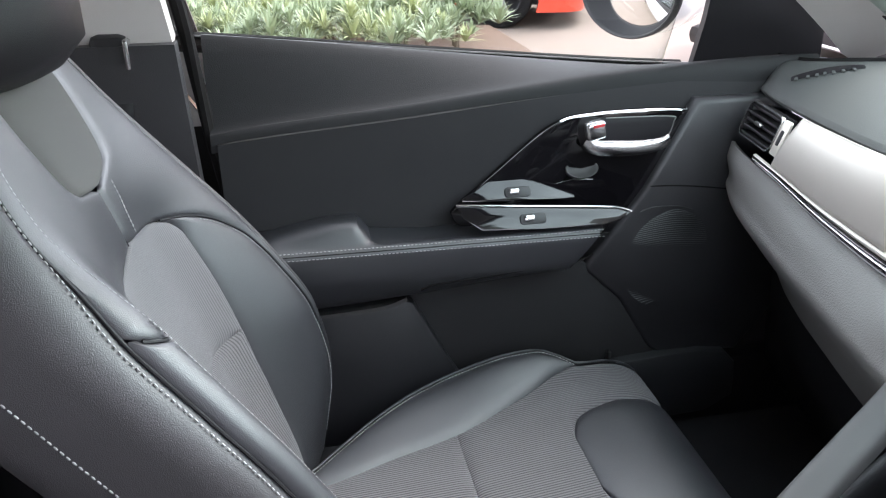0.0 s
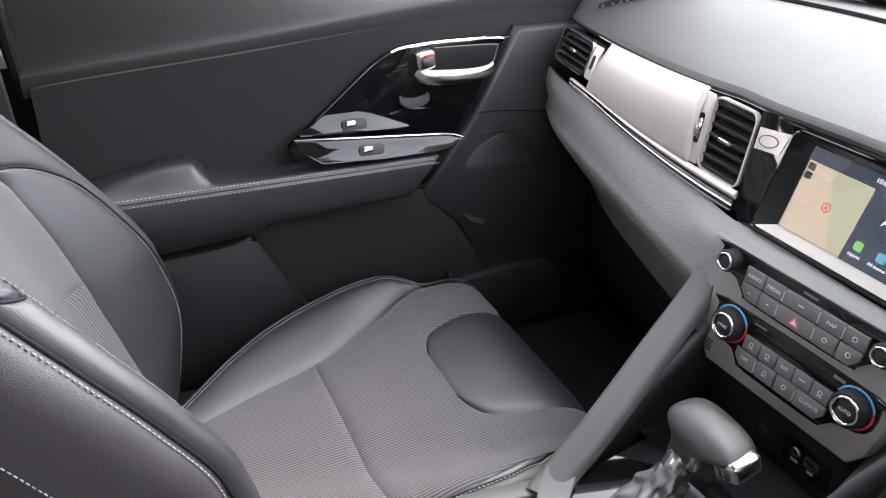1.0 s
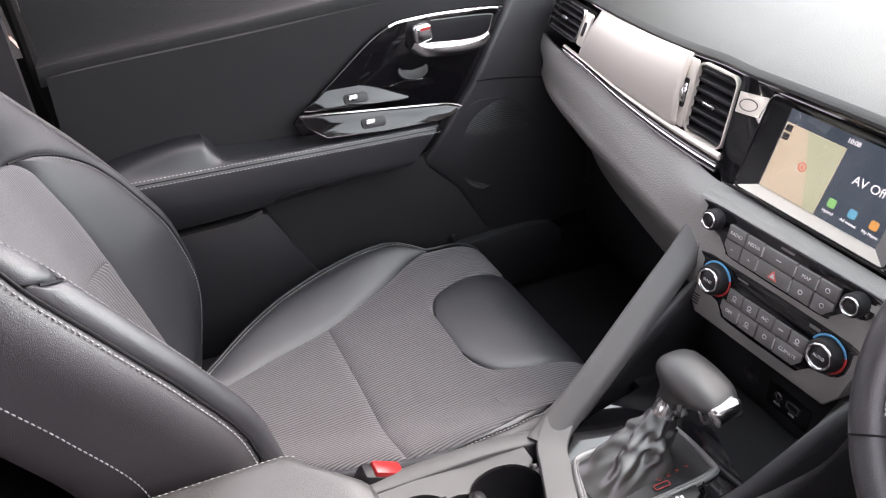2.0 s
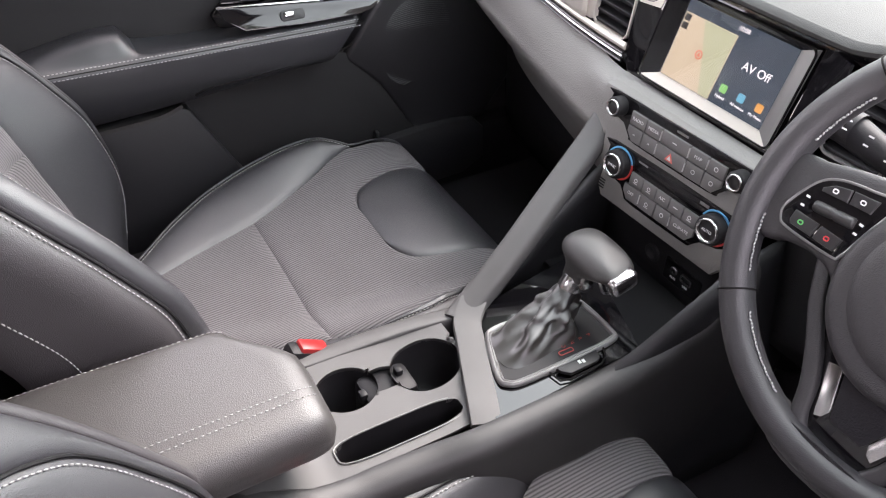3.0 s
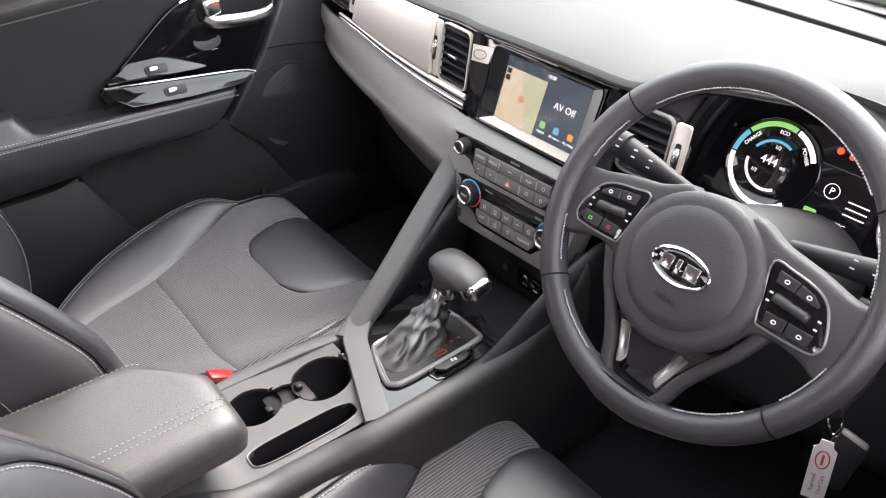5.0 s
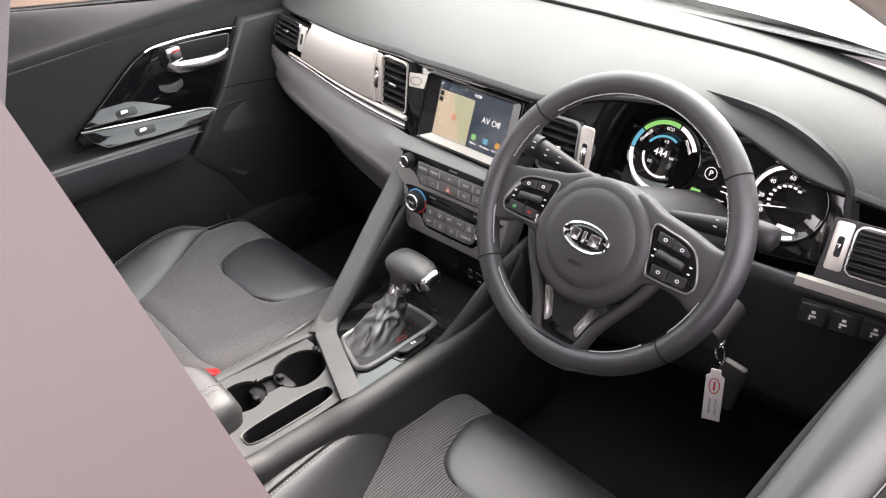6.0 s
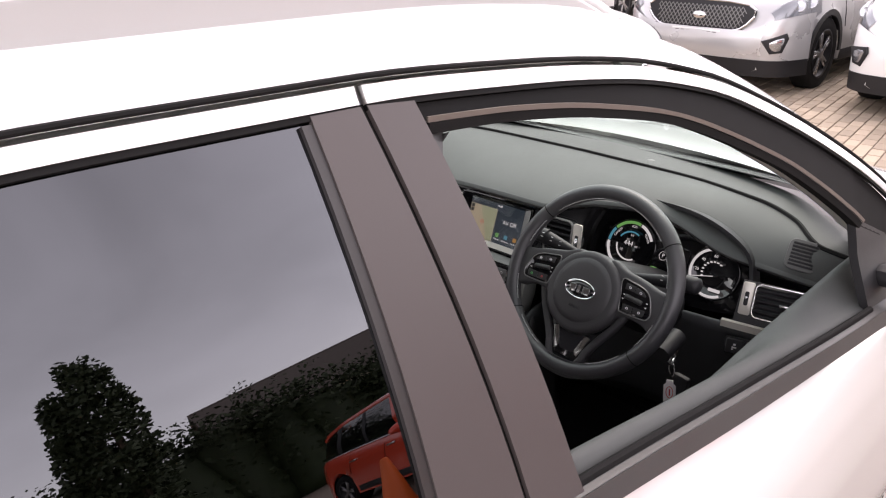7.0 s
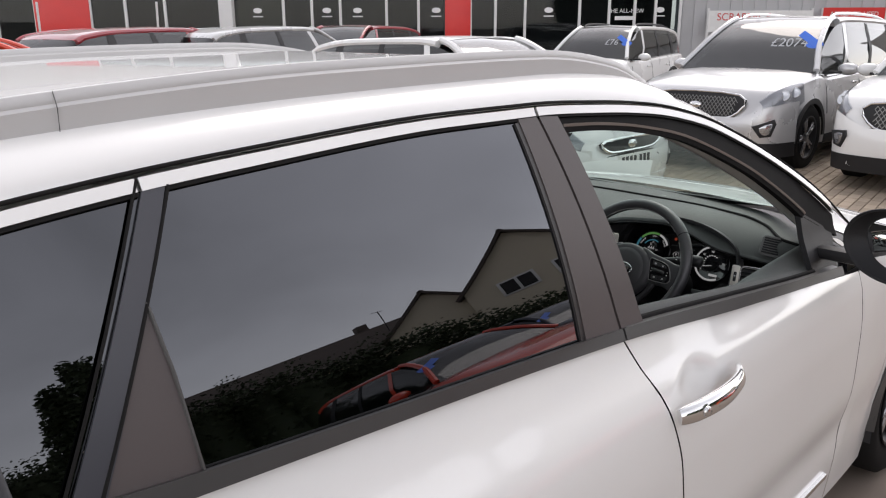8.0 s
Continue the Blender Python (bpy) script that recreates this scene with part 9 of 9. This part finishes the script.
def rosette(bm, c, r, n):
    for i in range(n):
        a, e = rnd.uniform(0, 2 * math.pi), rnd.uniform(0.15, 1.45)
        d = Vector((math.cos(a) * math.cos(e), math.sin(a) * math.cos(e), math.sin(e)))
        s = d.cross(Vector((0, 0, 1))).normalized() * r * rnd.uniform(0.035, 0.055)
        l = r * rnd.uniform(0.7, 1.1)
        p0, p1, p2 = c, c + d * l * 0.55 + Vector((0, 0, 0.03 * r)), c + d * l - Vector((0, 0, 0.10 * r))
        v = [bm.verts.new(p) for p in (p0 - s * 0.5, p0 + s * 0.5, p1 + s, p1 - s, p2)]
        bm.faces.new((v[0], v[1], v[2], v[3]))
        bm.faces.new((v[3], v[2], v[4]))


def spiky_shrub(seed):
    rnd.seed(seed)
    bm = bmesh.new()
    stems = bmesh.new()
    for i in range(15):
        a, q = rnd.uniform(0, 2 * math.pi), math.sqrt(rnd.random()) * 0.34
        h = 0.42 - 0.5 * q + rnd.uniform(-0.05, 0.08)
        c = Vector((q * math.cos(a), q * math.sin(a), max(h, 0.10)))
        rosette(bm, c, rnd.uniform(0.13, 0.20), 46)
    return bm


shrubs = []
for k_ in range(3):
    sh = thing("spiky_shrub", (0, 0, 0.08), "low grey-green shrub with spiky leaf rosettes in a bed", "shrub", "bed shrubs")
    bm = spiky_shrub(20 + k_)
    bmesh.ops.translate(bm, vec=(0, 0, 0.08), verts=bm.verts)
    part("foliage", bm, LEAF if k_ < 2 else LEAF2, sh)
    part("stem", tube([Vector((0, 0, 0.06)), Vector((0.02, 0, 0.2)), Vector((0, 0.03, 0.36))], 0.015, 6), BARK, sh)
    shrubs.append(sh)
places = []
rnd.seed(9)
for i in range(8):
    for j in range(8):
        x, y = -1.35 + 0.47 * i + rnd.uniform(-0.12, 0.12), 4.65 + 0.29 * j + rnd.uniform(-0.12, 0.12)
        if x < -0.10 + 0.2645 * (y + 0.442) and not (x < -0.35 and y > 6.0 and rnd.random() < 0.6):
            places.append((x, y))
for i, (x, y) in enumerate(places):
    m = Matrix.Translation((x, y, 0.08)) @ Matrix.Rotation(rnd.uniform(0, 6.28), 4, "Z")
    if i < 3:
        shrubs[i].location, shrubs[i].rotation_euler = (x, y, 0.08), (0, 0, rnd.uniform(0, 6.28))
    else:
        copy_thing(shrubs[i % 3], m)
# wooden fence beyond the road
FENCE = grained("weathered_fence_board", (0.16, 0.13, 0.10), (0.24, 0.20, 0.16), 0.9, 30, 0.4, 3)
fence = thing("fence", (-15, 21.0, 0), "weathered brown board fence beyond the road", "fence")
for i in range(110):
    part("board", box((-31 + 0.30 * i, 21.0 + 0.02 * (i % 2), 0.9), (0.285, 0.025, 1.8)), FENCE, fence)

# ---- what stands on the driver's side, mirrored in the tinted glass ----
def leafy(bm, c, r, n, size):
    for _ in range(n):
        d = Vector((rnd.gauss(0, 1), rnd.gauss(0, 1), rnd.gauss(0, 1))).normalized() * rnd.uniform(0.6, 1.05)
        p = Vector((c[0] + d.x * r[0], c[1] + d.y * r[1], c[2] + d.z * r[2]))
        a = Vector((rnd.gauss(0, 1), rnd.gauss(0, 1), rnd.gauss(0, 1))).normalized() * size * rnd.uniform(0.6, 1.4)
        b = a.cross(Vector((rnd.gauss(0, 1), rnd.gauss(0, 1), rnd.gauss(0, 1)))).normalized() * size * rnd.uniform(0.4, 0.9)
        v = [bm.verts.new(q) for q in (p - a, p + b, p + a, p - b)]
        bm.faces.new(v)


rnd.seed(31)
hb = bmesh.new()
def hedge_at(az, d):
    return Vector((-0.4 + d * math.sin(radians(az)), -0.78 - d * math.cos(radians(az)), 0))
hedge = thing("hedge", hedge_at(32, 17.5), "tall dark overgrown hedge across the road", "hedge")
for i in range(62):
    az = -14 + 86 * i / 61
    p = hedge_at(az, 17.5 + rnd.uniform(-0.5, 0.5))
    h = (4.4 if az < 25 else 4.4 - 0.085 * (az - 25)) + rnd.uniform(-0.35, 0.35)
    leafy(hb, (p.x, p.y, h * 0.52), (0.75, 0.75, h * 0.52), 260, 0.10)
    leafy(hb, (p.x, p.y, h * 0.86), (0.9, 0.9, 0.55), 170, 0.08)
    leafy(hb, (p.x + rnd.uniform(-0.6, 0.6), p.y, h + rnd.uniform(-0.1, 0.35)), (0.35, 0.35, 0.35), 26, 0.06)
part("foliage", hb, DARKLEAF, hedge)
def core_at(u, v):
    az = -16 + 92 * u
    p = hedge_at(az, 17.5 + 0.35 * math.sin(u * 61) + 0.25 * math.sin(u * 143 + v * 3) + 0.5 * v)
    p.z = v * ((3.7 if az < 25 else 3.7 - 0.085 * (az - 25)) + 0.15 * math.sin(u * 97))
    return p
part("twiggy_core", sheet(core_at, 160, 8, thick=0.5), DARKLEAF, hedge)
for az, d, h, r in ((15.9, 14.5, 7.4, 0.80), (13.4, 14.9, 6.6, 0.62)):
    tr = thing("conifer", hedge_at(az, d), "dark bushy conifer with a ragged top", "tree", "conifers")
    b = tr.location
    part("trunk", sweep(ring(0.16, 8), [b, b + Vector((0.03, 0, h * 0.5)), b + Vector((0, 0.02, h * 0.92))], scale=lambda t: 1 - 0.8 * t), BARK, tr)
    fb = bmesh.new()
    for i in range(34):
        z = 0.5 + (h - 0.7) * i / 33
        rr_ = r * (1.0 - 0.55 * (z / h) ** 2.5)
        for j in range(5):
            a = rnd.uniform(0, 6.28)
            leafy(fb, (b.x + rr_ * 0.6 * math.cos(a), b.y + rr_ * 0.6 * math.sin(a), z + rnd.uniform(-0.1, 0.25)), (rr_ * 0.5, rr_ * 0.5, 0.28), 46, 0.075)
    part("foliage", fb, DARKLEAF, tr)

# houses behind the hedge
ROOF = grained("brown_roof_tile", (0.07, 0.055, 0.048), (0.10, 0.08, 0.07), 0.85, 12, 0.5, 2)
RENDER_WALL = grained("cream_render", (0.64, 0.57, 0.44), (0.70, 0.63, 0.50), 0.85, 60, 0.2, 1)
def house_block(label, place, turn, w, d, eave, ridge, wins):
    hs = thing("house", (0, 0, 0), label, "house", "houses")
    part("wall", prism([(-w / 2, 0), (w / 2, 0), (w / 2, eave), (0, ridge - 0.1), (-w / 2, eave)], d, axes((0, -d / 2, 0), (1, 0, 0), (0, 0, 1)) @ Matrix.Translation((0, 0, -d))), RENDER_WALL, hs, "cream rendered gable wall")
    for s in (-1, 1):
        ln = math.hypot(w / 2 + 0.4, ridge - eave)
        m = axes((0, 0, ridge), (s * (w / 2), 0, -(ridge - eave)), (0, 1, 0))
        part("roof", box((ln / 2, 0, 0.02 * s), (ln + 0.25, d + 0.6, 0.14), m), ROOF, hs, "brown tiled roof slope")
    part("chimney", box((w * 0.12, d * 0.25, ridge + 0.3), (0.6, 0.5, 1.2), bevel=0.03), ROOF, hs, "brick chimney")
    for x, z in wins:
        wn_ = part("window", box((x, -d / 2 - 0.03, z), (1.25, 0.10, 1.05), bevel=0.01), WHITE_PAINT, hs, "white framed window")
        for q in (-1, 1):
            part("pane", box((x + q * 0.29, -d / 2 - 0.085, z), (0.48, 0.02, 0.85)), PLASTIC_DARK, wn_)
    hs.location, hs.rotation_euler = place, (0, 0, radians(turn))
    return hs
p = hedge_at(50.2, 27)
house_block("cream gabled house with brown tiled roof behind a hedge", (p.x, p.y, 0), 180 + 49, 5.0, 9, 5.3, 8.3, [(-1.0, 4.55), (0.85, 4.55)])
p = hedge_at(41.4, 29)
house_block("cream house end with low roof behind the hedge", (p.x, p.y, 0), 180 + 41, 3.5, 12, 4.6, 6.75, [])
p = hedge_at(31.5, 30)
house_block("house with long dark roof behind the hedge", (p.x, p.y, 0), 180 + 30 + 75, 7.5, 11, 4.6, 7.2, [])
aer = thing("aerial", hedge_at(37.6, 29.5) + Vector((0, 0, 6.0)), "thin television aerial on a roof", "aerial")
b = aer.location
part("mast", tube([b, b + Vector((0.1, 0, 2.3))], 0.025, 6), PLASTIC_DARK, aer)
part("boom", tube([b + Vector((-0.5, 0.3, 2.2)), b + Vector((0.6, -0.3, 2.3))], 0.018, 6), PLASTIC_DARK, aer)
# lamp post and traffic cone
lp = thing("lamp_post", Vector((0.61, -9.6, 0)), "slim grey street lamp post", "street lamp")
b = lp.location
part("pole", sweep(ring(0.07, 10), [b, b + Vector((0.0, 0, 3)), b + Vector((0.0, 0.0, 6.3))], scale=lambda t: 1 - 0.4 * t), ALU, lp)
part("lantern", box((0, 0, 0), (0.5, 0.2, 0.12), Matrix.Translation(b + Vector((0.2, 0, 6.3))), 0.04), PLASTIC_DARK, lp)
cn = thing("traffic_cone", Vector((2.57, -5.4, 0)), "orange plastic traffic cone standing by the kerb", "traffic cone")
b = cn.location
ORANGE = base_mat("orange_cone_plastic", (0.75, 0.13, 0.02), 0.5)
part("cone", lathe([(0.16, 0.03), (0.14, 0.06), (0.035, 0.72), (0.025, 0.74), (0, 0.74)], Matrix.Translation(b), 24), ORANGE, cn)
part("base", box((0, 0, 0.02), (0.38, 0.38, 0.04), Matrix.Translation(b), 0.015), ORANGE, cn)

# ---- block paving: the nearest bricks one by one, the rest joined ----
BRICK = grained("paving_brick", (0.31, 0.245, 0.18), (0.40, 0.325, 0.25), 0.85, 40, 0.3, 3)
def brick_tint(mat, socket):
    n, l = mat.node_tree.nodes, mat.node_tree.links
    b = n["Principled BSDF"]
    src = b.inputs["Base Color"].links[0].from_socket
    hs = n.new("ShaderNodeHueSaturation")
    info = n.new("ShaderNodeObjectInfo" if socket == "Random" else "ShaderNodeNewGeometry")
    mr = n.new("ShaderNodeMapRange")
    mr.inputs["To Min"].default_value, mr.inputs["To Max"].default_value = 0.78, 1.18
    l.new(info.outputs[socket], mr.inputs["Value"])
    l.new(mr.outputs[0], hs.inputs["Value"])
    l.new(src, hs.inputs["Color"])
    l.new(hs.outputs[0], b.inputs["Base Color"])
brick_tint(BRICK, "Random")
BRICK_FAR = grained("paving_brick_far", (0.31, 0.245, 0.18), (0.40, 0.325, 0.25), 0.85, 40, 0.3, 3)
brick_tint(BRICK_FAR, "Random Per Island")
pave = thing("paving", (6.6, 1.0, 0), "tan brick paving laid in rows on the forecourt", "paving", kind="structure")
bb = box((0, 0, 0.004), (0.192, 0.093, 0.020), bevel=0.004, seg=1)
finish(bb)
bmesh_brick = bpy.data.meshes.new("brick")
bb.to_mesh(bmesh_brick)
bb.free()
bmesh_brick.materials.append(BRICK)
rnd.seed(77)
TURN = radians(8)
far, spots = [], []
for j in range(-26, 62):
    for i in range(-14, 34):
        u, v = (i + 0.5 * (j % 2)) * 0.200, j * 0.101
        x, y = 4.9 + u * math.cos(TURN) - v * math.sin(TURN), 0.1 + u * math.sin(TURN) + v * math.cos(TURN)
        if not (4.3 < x < 10.2 and -1.2 < y < 4.2):
            continue
        spots.append((math.hypot(x - 5.9, y - 0.75), x, y, TURN + rnd.uniform(-0.012, 0.012), rnd.uniform(-0.003, 0.003)))
spots.sort()
for k_, (d, x, y, a, dz) in enumerate(spots):
    if k_ < 300:
        ob = new("brick", bmesh_brick)
        ob.parent = pave
        ob.location, ob.rotation_euler = (x - 6.6, y - 1.0, dz), (0, 0, a)
    else:
        far.append((x, y, a, dz))
co, fc = [], []
for x, y, a, dz in far:
    n0 = len(co)
    for sx, sy in ((-1, -1), (1, -1), (1, 1), (-1, 1)):
        for w, h, z in ((0.096, 0.0465, -0.004), (0.096, 0.0465, 0.010), (0.092, 0.0425, 0.014)):
            co.append((x - 6.6 + sx * w * math.cos(a) - sy * h * math.sin(a), y - 1.0 + sx * w * math.sin(a) + sy * h * math.cos(a), z + dz))
    for c_ in range(4):
        p_, q_ = n0 + 3 * c_, n0 + 3 * ((c_ + 1) % 4)
        fc += [(p_, q_, q_ + 1, p_ + 1), (p_ + 1, q_ + 1, q_ + 2, p_ + 2)]
    fc.append((n0 + 2, n0 + 5, n0 + 8, n0 + 11))
me = bpy.data.meshes.new("brick_field")
me.from_pydata(co, [], fc)
me.materials.append(BRICK_FAR)
ob = new("brick_field", me)
ob.parent = pave
tagged(ob, "", "", "", "stuff")
